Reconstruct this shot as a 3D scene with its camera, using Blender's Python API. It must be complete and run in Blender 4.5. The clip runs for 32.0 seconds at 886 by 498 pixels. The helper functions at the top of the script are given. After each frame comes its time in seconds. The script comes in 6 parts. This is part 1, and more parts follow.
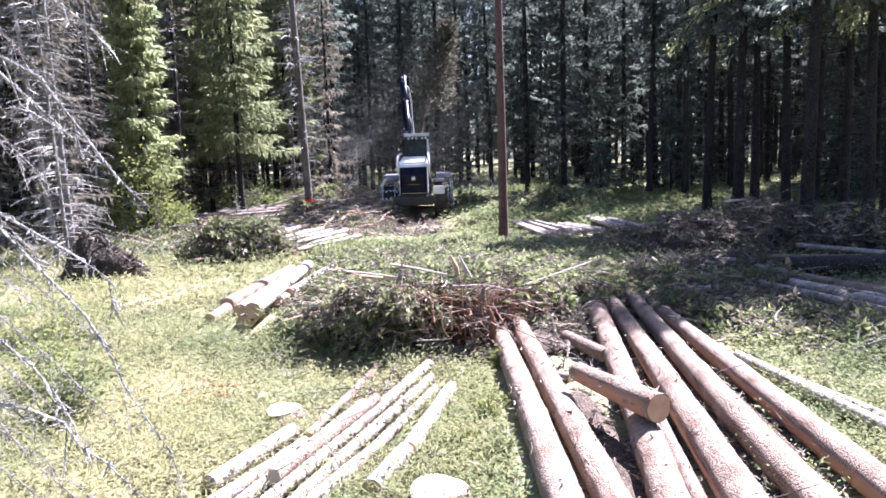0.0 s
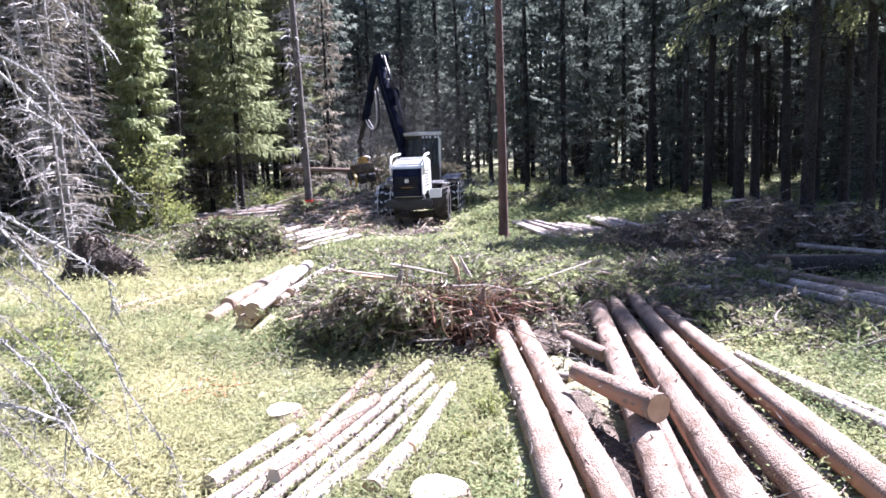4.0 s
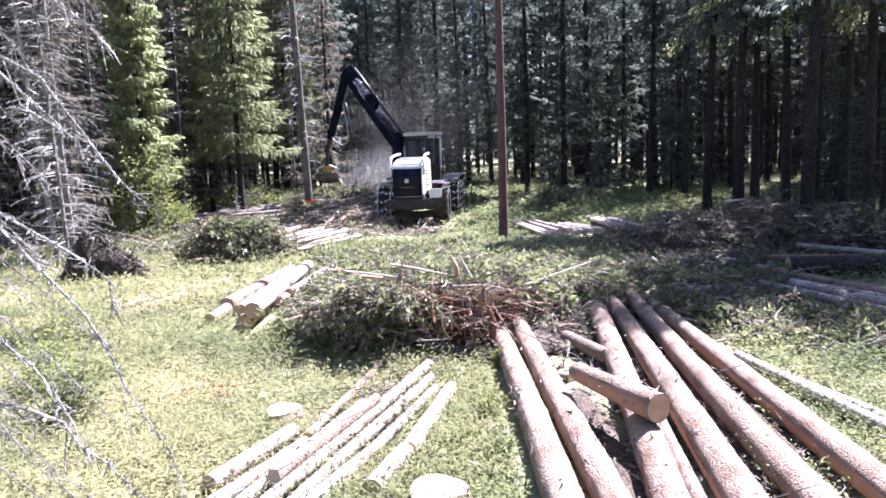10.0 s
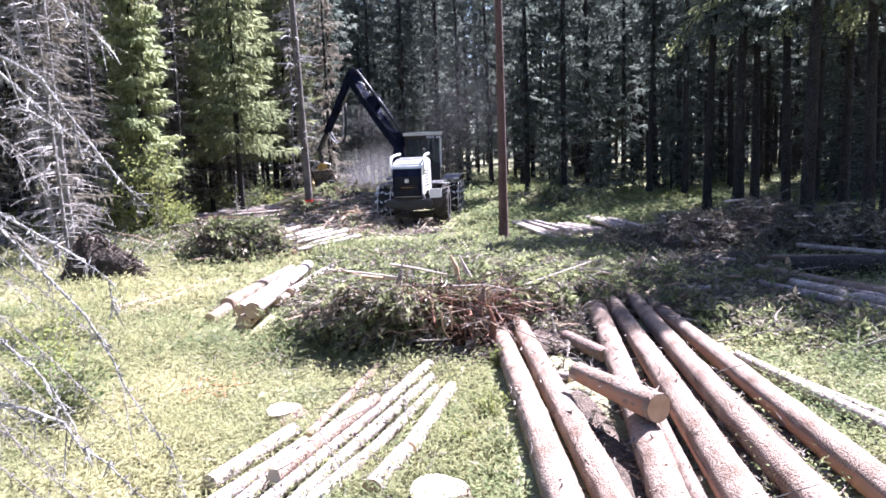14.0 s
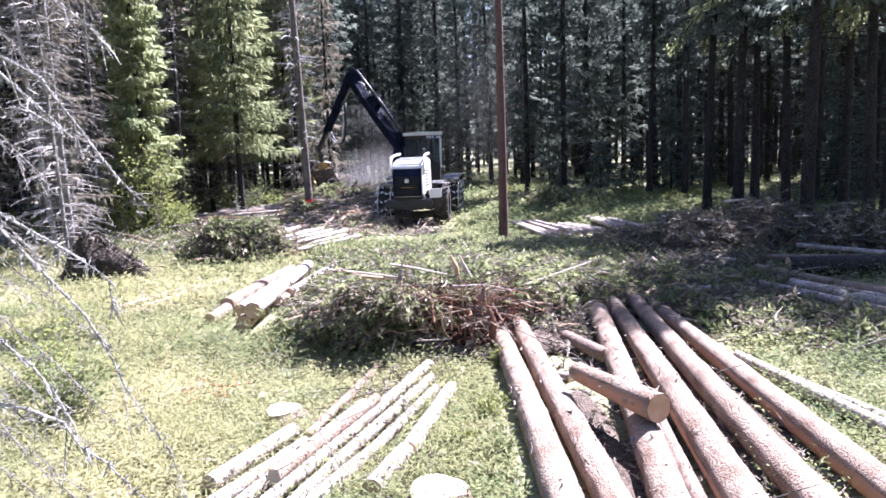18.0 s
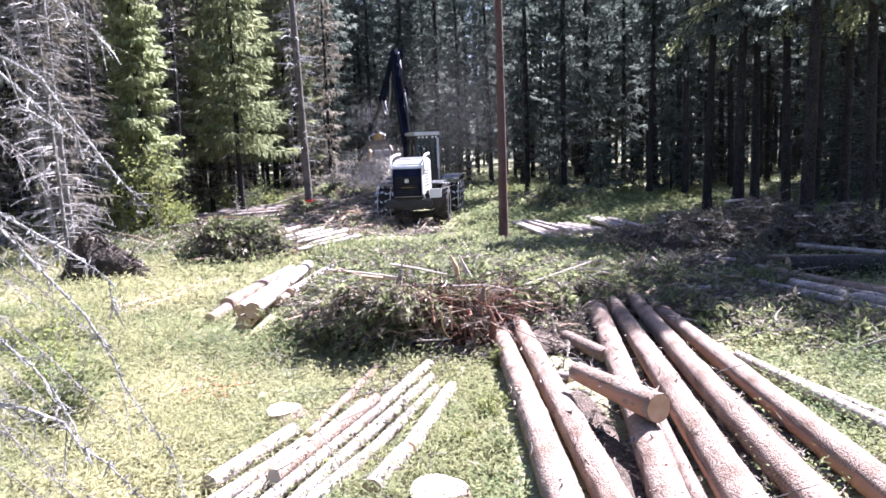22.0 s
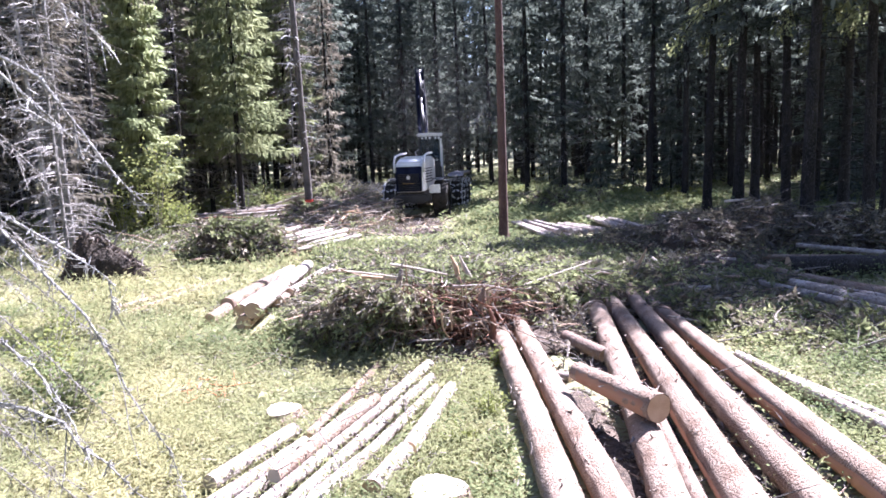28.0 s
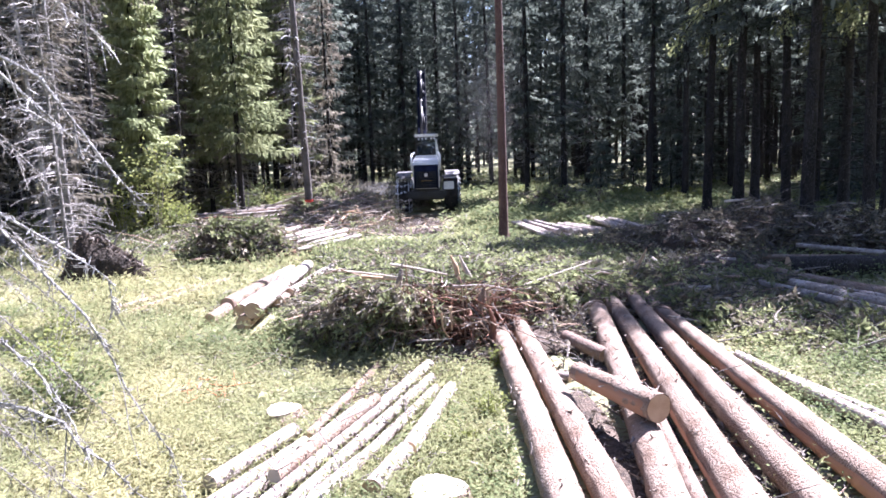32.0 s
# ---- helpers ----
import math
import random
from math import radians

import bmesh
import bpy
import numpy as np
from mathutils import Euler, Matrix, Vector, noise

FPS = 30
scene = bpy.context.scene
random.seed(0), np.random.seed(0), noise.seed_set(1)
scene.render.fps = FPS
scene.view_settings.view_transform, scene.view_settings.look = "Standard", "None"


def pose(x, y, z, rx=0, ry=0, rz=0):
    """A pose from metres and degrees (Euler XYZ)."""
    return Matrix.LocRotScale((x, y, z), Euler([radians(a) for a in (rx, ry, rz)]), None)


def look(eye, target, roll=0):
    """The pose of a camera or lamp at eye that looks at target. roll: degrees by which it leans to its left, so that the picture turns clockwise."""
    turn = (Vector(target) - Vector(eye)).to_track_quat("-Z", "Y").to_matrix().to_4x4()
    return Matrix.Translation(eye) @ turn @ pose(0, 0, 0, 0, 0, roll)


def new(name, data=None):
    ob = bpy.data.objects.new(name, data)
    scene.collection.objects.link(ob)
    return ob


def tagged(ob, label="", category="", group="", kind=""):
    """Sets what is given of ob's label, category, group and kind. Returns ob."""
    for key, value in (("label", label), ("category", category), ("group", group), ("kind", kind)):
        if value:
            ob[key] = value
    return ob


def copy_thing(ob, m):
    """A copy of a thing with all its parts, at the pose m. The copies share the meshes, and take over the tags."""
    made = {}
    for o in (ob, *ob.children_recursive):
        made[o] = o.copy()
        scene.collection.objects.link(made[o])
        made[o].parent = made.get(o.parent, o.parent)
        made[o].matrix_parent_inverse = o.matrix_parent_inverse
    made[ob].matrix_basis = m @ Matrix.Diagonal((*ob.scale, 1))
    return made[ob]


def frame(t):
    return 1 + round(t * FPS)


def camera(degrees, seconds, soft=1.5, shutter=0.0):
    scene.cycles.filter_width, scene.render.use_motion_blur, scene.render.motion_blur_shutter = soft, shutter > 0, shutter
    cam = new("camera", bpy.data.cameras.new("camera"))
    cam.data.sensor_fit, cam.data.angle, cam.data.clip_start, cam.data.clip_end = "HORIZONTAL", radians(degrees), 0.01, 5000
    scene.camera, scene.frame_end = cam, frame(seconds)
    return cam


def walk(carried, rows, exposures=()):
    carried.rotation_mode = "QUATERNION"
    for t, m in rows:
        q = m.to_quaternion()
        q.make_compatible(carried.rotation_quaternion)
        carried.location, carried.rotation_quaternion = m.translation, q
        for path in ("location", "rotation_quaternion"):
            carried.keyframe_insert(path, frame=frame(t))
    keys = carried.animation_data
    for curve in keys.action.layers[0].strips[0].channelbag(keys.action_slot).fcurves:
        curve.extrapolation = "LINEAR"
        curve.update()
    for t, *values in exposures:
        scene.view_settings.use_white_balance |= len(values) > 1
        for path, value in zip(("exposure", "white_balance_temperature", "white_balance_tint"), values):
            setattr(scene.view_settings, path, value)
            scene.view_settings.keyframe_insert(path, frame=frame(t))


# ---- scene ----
cam = camera(64.2, 32.0, soft=1.7)
EYE = (0.0, 0.0, 2.85)
STAND = look(EYE, (0.0, 10 * math.cos(radians(8.2)), 2.85 - 10 * math.sin(radians(8.2))), -2.2)
walk(cam, [(0, STAND), (32, STAND)], exposures=((0, 2.92, 5460, 30), (32, 2.92, 5460, 30)))

# ---- daylight: summer sun ahead of the camera, a little to its right ----
SUN_AZ, SUN_EL = 42.0, 50.0
world = bpy.data.worlds.new("sky")
scene.world = world
world.use_nodes = True
wn = world.node_tree.nodes
sky = wn.new("ShaderNodeTexSky")
sky.sky_type, sky.sun_disc = "NISHITA", False
sky.sun_elevation, sky.sun_rotation = radians(SUN_EL), radians(SUN_AZ)
world.node_tree.links.new(sky.outputs[0], wn["Background"].inputs[0])
wn["Background"].inputs[1].default_value = 0.043
sun = new("sun", bpy.data.lights.new("sun", "SUN"))
sun.data.energy, sun.data.angle, sun.data.color = 5.0, radians(0.53), (1.0, 0.95, 0.87)
to_sun = Vector((math.sin(radians(SUN_AZ)) * math.cos(radians(SUN_EL)), math.cos(radians(SUN_AZ)) * math.cos(radians(SUN_EL)), math.sin(radians(SUN_EL))))
sun.matrix_basis = look(to_sun * 60, (0, 0, 0))


# ---- materials ----
def mat(name, c1, c2, scale=6.0, rough=0.8, bump=0.3, fine=60.0, metal=0.0, rnd=0.25, trans=0.0, stretch=(1, 1, 1), c3=None, spec=0.3, island=0.0, dist=0.02):
    """Two-scale noise between two colours, a third in patches, relief, and variation from piece to piece."""
    m = bpy.data.materials.new(name)
    m.use_nodes = True
    nt = m.node_tree
    n, ln = nt.nodes, nt.links.new
    bs = n["Principled BSDF"]
    co = n.new("ShaderNodeTexCoord")
    mp = n.new("ShaderNodeMapping")
    mp.inputs["Scale"].default_value = stretch
    ln(co.outputs["Object"], mp.inputs[0])
    big, small = n.new("ShaderNodeTexNoise"), n.new("ShaderNodeTexNoise")
    big.inputs["Scale"].default_value, small.inputs["Scale"].default_value = scale, fine
    big.inputs["Detail"].default_value, small.inputs["Detail"].default_value = 4, 5
    ln(mp.outputs[0], big.inputs["Vector"]), ln(mp.outputs[0], small.inputs["Vector"])
    ramp = n.new("ShaderNodeValToRGB")
    ramp.color_ramp.elements[0].position, ramp.color_ramp.elements[1].position = 0.36, 0.64
    ramp.color_ramp.elements[0].color, ramp.color_ramp.elements[1].color = (*c1, 1), (*c2, 1)
    ln(big.outputs["Fac"], ramp.inputs[0])
    col = ramp.outputs[0]
    if c3:
        r3 = n.new("ShaderNodeValToRGB")
        r3.color_ramp.elements[0].position, r3.color_ramp.elements[1].position = 0.52, 0.62
        ln(small.outputs["Fac"], r3.inputs[0])
        mx = n.new("ShaderNodeMixRGB")
        mx.inputs[2].default_value = (*c3, 1)
        ln(r3.outputs[0], mx.inputs[0]), ln(col, mx.inputs[1])
        col = mx.outputs[0]
    hs = n.new("ShaderNodeHueSaturation")
    ln(col, hs.inputs["Color"])
    info, mr = n.new("ShaderNodeObjectInfo"), n.new("ShaderNodeMapRange")
    mr.inputs["To Min"].default_value, mr.inputs["To Max"].default_value = 1 - rnd, 1 + rnd
    val = mr.outputs[0]
    ln(info.outputs["Random"], mr.inputs["Value"])
    if island:
        ge, m2, mu = n.new("ShaderNodeNewGeometry"), n.new("ShaderNodeMapRange"), n.new("ShaderNodeMath")
        m2.inputs["To Min"].default_value, m2.inputs["To Max"].default_value = 1 - island, 1 + island
        mu.operation = "MULTIPLY"
        ln(ge.outputs["Random Per Island"], m2.inputs["Value"]), ln(m2.outputs[0], mu.inputs[0]), ln(val, mu.inputs[1])
        val = mu.outputs[0]
    ln(val, hs.inputs["Value"])
    ln(hs.outputs[0], bs.inputs["Base Color"])
    bs.inputs["Roughness"].default_value, bs.inputs["Metallic"].default_value = rough, metal
    bs.inputs["Specular IOR Level"].default_value = spec
    if bump:
        bp = n.new("ShaderNodeBump")
        bp.inputs["Strength"].default_value, bp.inputs["Distance"].default_value = bump, dist
        ln(small.outputs["Fac"], bp.inputs["Height"]), ln(bp.outputs[0], bs.inputs["Normal"])
    if trans:
        tr, ms = n.new("ShaderNodeBsdfTranslucent"), n.new("ShaderNodeMixShader")
        ln(hs.outputs[0], tr.inputs[0])
        ms.inputs[0].default_value = trans
        ln(bs.outputs[0], ms.inputs[1]), ln(tr.outputs[0], ms.inputs[2])
        ln(ms.outputs[0], n["Material Output"].inputs[0])
    return m


M = dict(
    soil=mat("forest_soil", (0.14, 0.155, 0.075), (0.25, 0.235, 0.125), 0.8, 0.95, 0.8, 14, c3=(0.13, 0.10, 0.055), rnd=0, dist=0.06),
    moss=mat("moss_leaf", (0.185, 0.20, 0.096), (0.342, 0.306, 0.165), 0.55, 0.9, 0, trans=0.4, spec=0.05, rnd=0, island=0.10),
    straw=mat("dry_grass", (0.26, 0.235, 0.12), (0.38, 0.34, 0.19), 0.7, 0.9, 0, trans=0.3, spec=0.08, rnd=0, island=0.3),
    shrub=mat("bilberry_leaf", (0.115, 0.15, 0.066), (0.24, 0.25, 0.115), 0.8, 0.85, 0, trans=0.4, spec=0.06, rnd=0, island=0.18),
    meadow=mat("pale_meadow_leaf", (0.155, 0.185, 0.085), (0.34, 0.325, 0.165), 0.45, 0.85, 0, trans=0.45, spec=0.05, rnd=0, island=0.12),
    needle=mat("spruce_needles", (0.058, 0.074, 0.060), (0.165, 0.185, 0.150), 0.8, 0.8, 0, trans=0.45, spec=0.1, rnd=0.3, island=0.4),
    needle_young=mat("fresh_spruce_needles", (0.19, 0.22, 0.115), (0.33, 0.35, 0.185), 0.6, 0.85, 0, trans=0.55, spec=0.1, rnd=0.2, island=0.25),
    needle_cut=mat("cut_spruce_needles", (0.128, 0.150, 0.067), (0.270, 0.285, 0.138), 1.5, 0.8, 0, trans=0.45, spec=0.1, rnd=0.2, island=0.45),
    needle_dry=mat("dry_brown_needles", (0.14, 0.12, 0.08), (0.27, 0.23, 0.165), 1.5, 0.8, 0, trans=0.15, rnd=0.2, island=0.4),
    needle_fade=mat("fading_grey_brown_needles", (0.13, 0.115, 0.085), (0.27, 0.245, 0.19), 1.2, 0.85, 0, trans=0.4, spec=0.08, rnd=0.15, island=0.35),
    # dull olive of the felled crown; on heaps a shade-darkened version of the cut needles
    needle_dull_shade=mat("dull_olive_shade_needles", (0.070, 0.068, 0.045), (0.145, 0.132, 0.088), 1.5, 0.8, 0, trans=0.25, rnd=0.1, island=0.4),
    hose_dark=mat("black_hose_rubber", (0.012, 0.012, 0.013), (0.03, 0.03, 0.032), 5, 0.6, 0.1, 40, rnd=0.1),
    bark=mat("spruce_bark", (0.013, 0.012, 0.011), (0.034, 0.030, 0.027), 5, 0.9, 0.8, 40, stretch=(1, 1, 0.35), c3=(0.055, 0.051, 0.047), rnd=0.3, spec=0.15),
    bark_grey=mat("pale_grey_bark", (0.055, 0.045, 0.037), (0.125, 0.106, 0.09), 5, 0.9, 1.0, 40, stretch=(1, 1, 0.5), c3=(0.13, 0.118, 0.105), rnd=0.1),
    bark_red=mat("pine_red_bark", (0.068, 0.036, 0.029), (0.11, 0.062, 0.050), 5, 0.9, 0.8, 34, stretch=(1, 1, 0.3), c3=(0.12, 0.075, 0.06), rnd=0.1),
    dead=mat("dead_grey_twig", (0.12, 0.11, 0.098), (0.26, 0.243, 0.22), 6, 0.9, 0.5, 70, rnd=0.25),
    lichen=mat("lichen_grey_twig", (0.14, 0.135, 0.125), (0.38, 0.37, 0.35), 22, 0.95, 0.7, 90, rnd=0.2, island=0.3),
    logbark=mat("log_bark", (0.148, 0.096, 0.064), (0.285, 0.218, 0.164), 3.4, 0.9, 1.0, 46, stretch=(1, 1, 1), c3=(0.165, 0.116, 0.086), rnd=0.12, dist=0.03),
    logbark_red=mat("peeled_log_bark", (0.17, 0.112, 0.08), (0.27, 0.205, 0.16), 2.6, 0.85, 1.0, 60, stretch=(0.75, 1.3, 0.75), c3=(0.11, 0.066, 0.047), rnd=0.14, dist=0.025),
    logbare=mat("pale_log_wood", (0.18, 0.145, 0.118), (0.39, 0.345, 0.30), 7.0, 0.8, 1.0, 38, stretch=(1, 0.6, 1), c3=(0.16, 0.122, 0.098), rnd=0.15, dist=0.02),
    peel=mat("orange_peeled_wood", (0.24, 0.12, 0.066), (0.36, 0.21, 0.13), 3, 0.7, 0.4, 40, stretch=(1, 0.25, 1), rnd=0.1),
    cut=mat("sawn_wood", (0.36, 0.24, 0.14), (0.48, 0.34, 0.22), 5, 0.75, 0.3, 60, rnd=0.12),
    cut_pale=mat("fresh_stump_wood", (0.33, 0.28, 0.22), (0.46, 0.40, 0.33), 5, 0.75, 0.3, 60, rnd=0.08),
    stick=mat("broken_branch_wood", (0.16, 0.105, 0.07), (0.30, 0.21, 0.145), 6, 0.85, 0.5, 50, stretch=(1, 1, 0.3), c3=(0.48, 0.36, 0.26), rnd=0.35),
    stick_red=mat("red_rotten_wood", (0.10, 0.045, 0.028), (0.23, 0.115, 0.07), 6, 0.9, 0.6, 50, rnd=0.3),
    stick_grey=mat("grey_slash_stick", (0.15, 0.13, 0.115), (0.32, 0.285, 0.25), 6, 0.9, 0.5, 50, rnd=0.35),
    # litter, darkened so the cores also carry the shade inside the heaps
    litter=mat("litter_and_heap_shade", (0.030, 0.022, 0.016), (0.085, 0.060, 0.042), 9, 0.95, 1.0, 45, rnd=0.15, c3=(0.12, 0.09, 0.065), dist=0.04),
    root=mat("root_plate_soil", (0.020, 0.016, 0.012), (0.055, 0.044, 0.033), 3, 0.98, 1.0, 18, rnd=0.1, dist=0.05),
    white=mat("light_grey_machine_paint", (0.60, 0.60, 0.57), (0.70, 0.70, 0.67), 2.5, 0.38, 0.06, 40, rnd=0.03, spec=0.5, c3=(0.50, 0.48, 0.43)),
    dark=mat("black_machine_paint", (0.012, 0.012, 0.013), (0.024, 0.024, 0.026), 3, 0.5, 0.1, 40, rnd=0.1, spec=0.4, c3=(0.04, 0.036, 0.03)),
    grey=mat("dusty_grey_steel", (0.10, 0.10, 0.10), (0.20, 0.19, 0.18), 4, 0.55, 0.15, 40, metal=0.3, rnd=0.1),
    blue=mat("dark_blue_black_boom_paint", (0.006, 0.0075, 0.016), (0.012, 0.015, 0.032), 3, 0.9, 0.1, 30, rnd=0.1, spec=0.05),
    head_steel=mat("dusty_brown_steel", (0.028, 0.02, 0.014), (0.085, 0.06, 0.04), 5, 0.7, 0.3, 30, rnd=0.1, c3=(0.24, 0.18, 0.10)),
    tyre=mat("muddy_tyre_rubber", (0.014, 0.013, 0.012), (0.045, 0.038, 0.03), 5, 0.9, 0.4, 30, rnd=0.1),
    chain=mat("bright_track_steel", (0.50, 0.49, 0.46), (0.70, 0.68, 0.64), 7, 0.35, 0.3, 40, metal=0.25, rnd=0.1),
    yellow=mat("worn_yellow_steel", (0.34, 0.21, 0.05), (0.50, 0.35, 0.10), 6, 0.55, 0.2, 30, rnd=0.1, c3=(0.18, 0.11, 0.05)),
    hose=mat("grey_hydraulic_hose", (0.24, 0.24, 0.24), (0.45, 0.45, 0.45), 6, 0.5, 0.1, 40, rnd=0.1),
    lamp=mat("clear_lamp_lens", (0.6, 0.6, 0.6), (0.75, 0.75, 0.75), 5, 0.15, 0, rnd=0.05, spec=0.6),
    red=mat("red_forestry_paint", (0.60, 0.05, 0.03), (0.75, 0.10, 0.06), 9, 0.8, 0.2, 40, rnd=0.1),
    orange=mat("rust_orange_twig", (0.50, 0.17, 0.07), (0.62, 0.28, 0.14), 9, 0.8, 0.2, 40, rnd=0.1),
    birch=mat("yellow_green_leaf", (0.16, 0.19, 0.055), (0.27, 0.275, 0.10), 1.5, 0.7, 0, trans=0.45, rnd=0.1, island=0.3, spec=0.1),
    dust=mat("pale_dust", (0.46, 0.445, 0.435), (0.56, 0.545, 0.535), 1, 1.0, 0, rnd=0, trans=0.4),
)
glass = bpy.data.materials.new("cab_glass")
glass.use_nodes = True
gb = glass.node_tree.nodes["Principled BSDF"]
gb.inputs["Base Color"].default_value = (0.34, 0.40, 0.43, 1)
gb.inputs["Transmission Weight"].default_value, gb.inputs["Roughness"].default_value, gb.inputs["IOR"].default_value = 0.92, 0.03, 1.15
M["glass"] = glass
dn = M["dust"].node_tree
see, mixd = dn.nodes.new("ShaderNodeBsdfTransparent"), dn.nodes.new("ShaderNodeMixShader")
src = dn.nodes["Material Output"].inputs[0].links[0].from_socket
mixd.inputs[0].default_value = 0.20
dn.links.new(see.outputs[0], mixd.inputs[1]), dn.links.new(src, mixd.inputs[2]), dn.links.new(mixd.outputs[0], dn.nodes["Material Output"].inputs[0])


# ---- geometry helpers ----
class Geo:
    """Vertices and faces that grow into one mesh."""

    def __init__(self):
        self.v, self.f = [], []

    def add(self, v, f):
        o = len(self.v)
        self.v.extend(v)
        self.f.extend([tuple(i + o for i in q) for q in f])

    def tube(self, pts, radii, n=6, cap=True, squash=1.0):
        pts = [Vector(p) for p in pts]
        v, f = [], []
        for i, p in enumerate(pts):
            d = (pts[min(i + 1, len(pts) - 1)] - pts[max(i - 1, 0)])
            d = d.normalized() if d.length > 1e-9 else Vector((0, 0, 1))
            a = d.orthogonal() if i == 0 else a - d * a.dot(d)
            a.normalize()
            b = d.cross(a)
            for k in range(n):
                w = 2 * math.pi * k / n
                v.append(tuple(p + (a * math.cos(w) + b * math.sin(w) * squash) * radii[i]))
        for i in range(len(pts) - 1):
            for k in range(n):
                k2 = (k + 1) % n
                f.append((i * n + k, i * n + k2, (i + 1) * n + k2, (i + 1) * n + k))
        if cap:
            f.append(tuple(range(n - 1, -1, -1)))
            f.append(tuple((len(pts) - 1) * n + k for k in range(n)))
        self.add(v, f)

    def box(self, x0, x1, y0, y1, z0, z1, bev=0.02, m=None):
        bm = bmesh.new()
        bmesh.ops.create_cube(bm, size=1.0)
        for q in bm.verts:
            q.co = Vector(((x0 + x1) / 2 + q.co.x * (x1 - x0), (y0 + y1) / 2 + q.co.y * (y1 - y0), (z0 + z1) / 2 + q.co.z * (z1 - z0)))
        if bev:
            bmesh.ops.bevel(bm, geom=bm.edges[:], offset=bev, segments=2, affect="EDGES")
        bm.verts.index_update()
        self.add([tuple(m @ q.co) if m else tuple(q.co) for q in bm.verts], [tuple(q.index for q in fc.verts) for fc in bm.faces])
        bm.free()

    def prism(self, outline, x0, x1, bev=0.02):
        """An outline in (y, z), drawn through from x0 to x1."""
        bm = bmesh.new()
        a = [bm.verts.new((x0, y, z)) for y, z in outline]
        b = [bm.verts.new((x1, y, z)) for y, z in outline]
        bm.faces.new(a[::-1]), bm.faces.new(b)
        for i in range(len(a)):
            j = (i + 1) % len(a)
            bm.faces.new((a[i], a[j], b[j], b[i]))
        bmesh.ops.recalc_face_normals(bm, faces=bm.faces[:])
        if bev:
            bmesh.ops.bevel(bm, geom=bm.edges[:], offset=bev, segments=2, affect="EDGES")
        bm.verts.index_update()
        self.add([tuple(q.co) for q in bm.verts], [tuple(q.index for q in fc.verts) for fc in bm.faces])
        bm.free()

    def mesh(self, name, material, smooth=False):
        me = bpy.data.meshes.new(name)
        me.from_pydata(self.v, [], self.f)
        me.materials.append(material)
        if smooth:
            me.shade_smooth()
        me.update()
        return me


def part(name, geo, material, parent=None, label="", smooth=False, m=None):
    """One mesh object, under a thing or a part."""
    ob = new(name, geo.mesh(name, material, smooth) if isinstance(geo, Geo) else geo)
    ob.parent = parent
    if m is not None:
        ob.matrix_basis = m
    if label:
        tagged(ob, label)
    return ob


def soup(name, verts, faces, material):
    """A mesh from arrays (n,3) and (m,k)."""
    me = bpy.data.meshes.new(name)
    me.from_pydata(verts.tolist(), [], faces.tolist())
    me.materials.append(material)
    me.update()
    return me


def unit(a):
    return a / np.maximum(np.linalg.norm(a, axis=1, keepdims=True), 1e-9)


def sprays(base, way, length, width, rng, flat=0.0):
    """Kite-shaped sprigs of needles or leaves: one quad each, rolled at random about its own way, or lying flat."""
    n = len(base)
    side = unit(np.cross(way, rng.normal(size=(n, 3)) * (1 - flat) + np.array([0, 0, 2.0 * flat])))
    up = np.cross(side, way)
    mid = base + way * (length * 0.45)[:, None] + up * (length * 0.06)[:, None]
    v = np.stack([base, mid + side * (width / 2)[:, None], base + way * length[:, None], mid - side * (width / 2)[:, None]], 1).reshape(-1, 3)
    return v, np.arange(4 * n).reshape(-1, 4)


def ground_z(x, y):
    """Gentle swells of the forest floor; level where the machine works."""
    return 0.10 * math.sin(x * 0.45 + 0.6) * math.cos(y * 0.31) * min(1.0, max(0.0, abs(x + 0.5) - 3.0) / 4.0)


def gz_array(x, y):
    return 0.10 * np.sin(x * 0.45 + 0.6) * np.cos(y * 0.31) * np.clip((np.abs(x + 0.5) - 3.0) / 4.0, 0, 1)


def hummocks(x, y):
    """Small mossy humps between half a metre and two metres across."""
    return 0.035 * np.sin(2.3 * x + 1.2 * np.sin(1.1 * y)) * np.cos(1.9 * y + 0.8 * np.sin(1.7 * x)) + 0.022 * np.sin(5.1 * x + 2.0 * np.sin(2.9 * y + 1)) * np.sin(4.3 * y + x)


# ---- forest floor: one sheet to the horizon ----
def axis_steps(near, fine, far, growth):
    s, out = fine, [0.0]
    while out[-1] < far:
        out.append(out[-1] + s)
        if out[-1] > near:
            s *= growth
    return np.array(out)


def forest_floor():
    ax = axis_steps(16, 0.22, 1500, 1.2)
    xs = np.concatenate([-ax[:0:-1], ax])
    ys = np.concatenate([-axis_steps(3, 0.5, 1500, 1.35)[:0:-1], axis_steps(40, 0.25, 2500, 1.15)])
    gx, gy = np.meshgrid(xs, ys)
    z = gz_array(gx, gy)
    rng = np.random.default_rng(3)
    near = np.exp(-(gx ** 2 + (gy - 15) ** 2) / 1600)
    z = z + (rng.normal(0, 0.02, z.shape) + hummocks(gx, gy)) * near
    v = np.stack([gx, gy, z], -1).reshape(-1, 3)
    nx, ny = len(xs), len(ys)
    i = np.arange(nx * ny).reshape(ny, nx)
    f = np.stack([i[:-1, :-1], i[:-1, 1:], i[1:, 1:], i[1:, :-1]], -1).reshape(-1, 4)
    me = soup("ground", v, f, M["soil"])
    me.shade_smooth()
    tagged(new("ground", me), "mossy sunlit forest floor with patches of dry litter", "ground", kind="structure")


forest_floor()


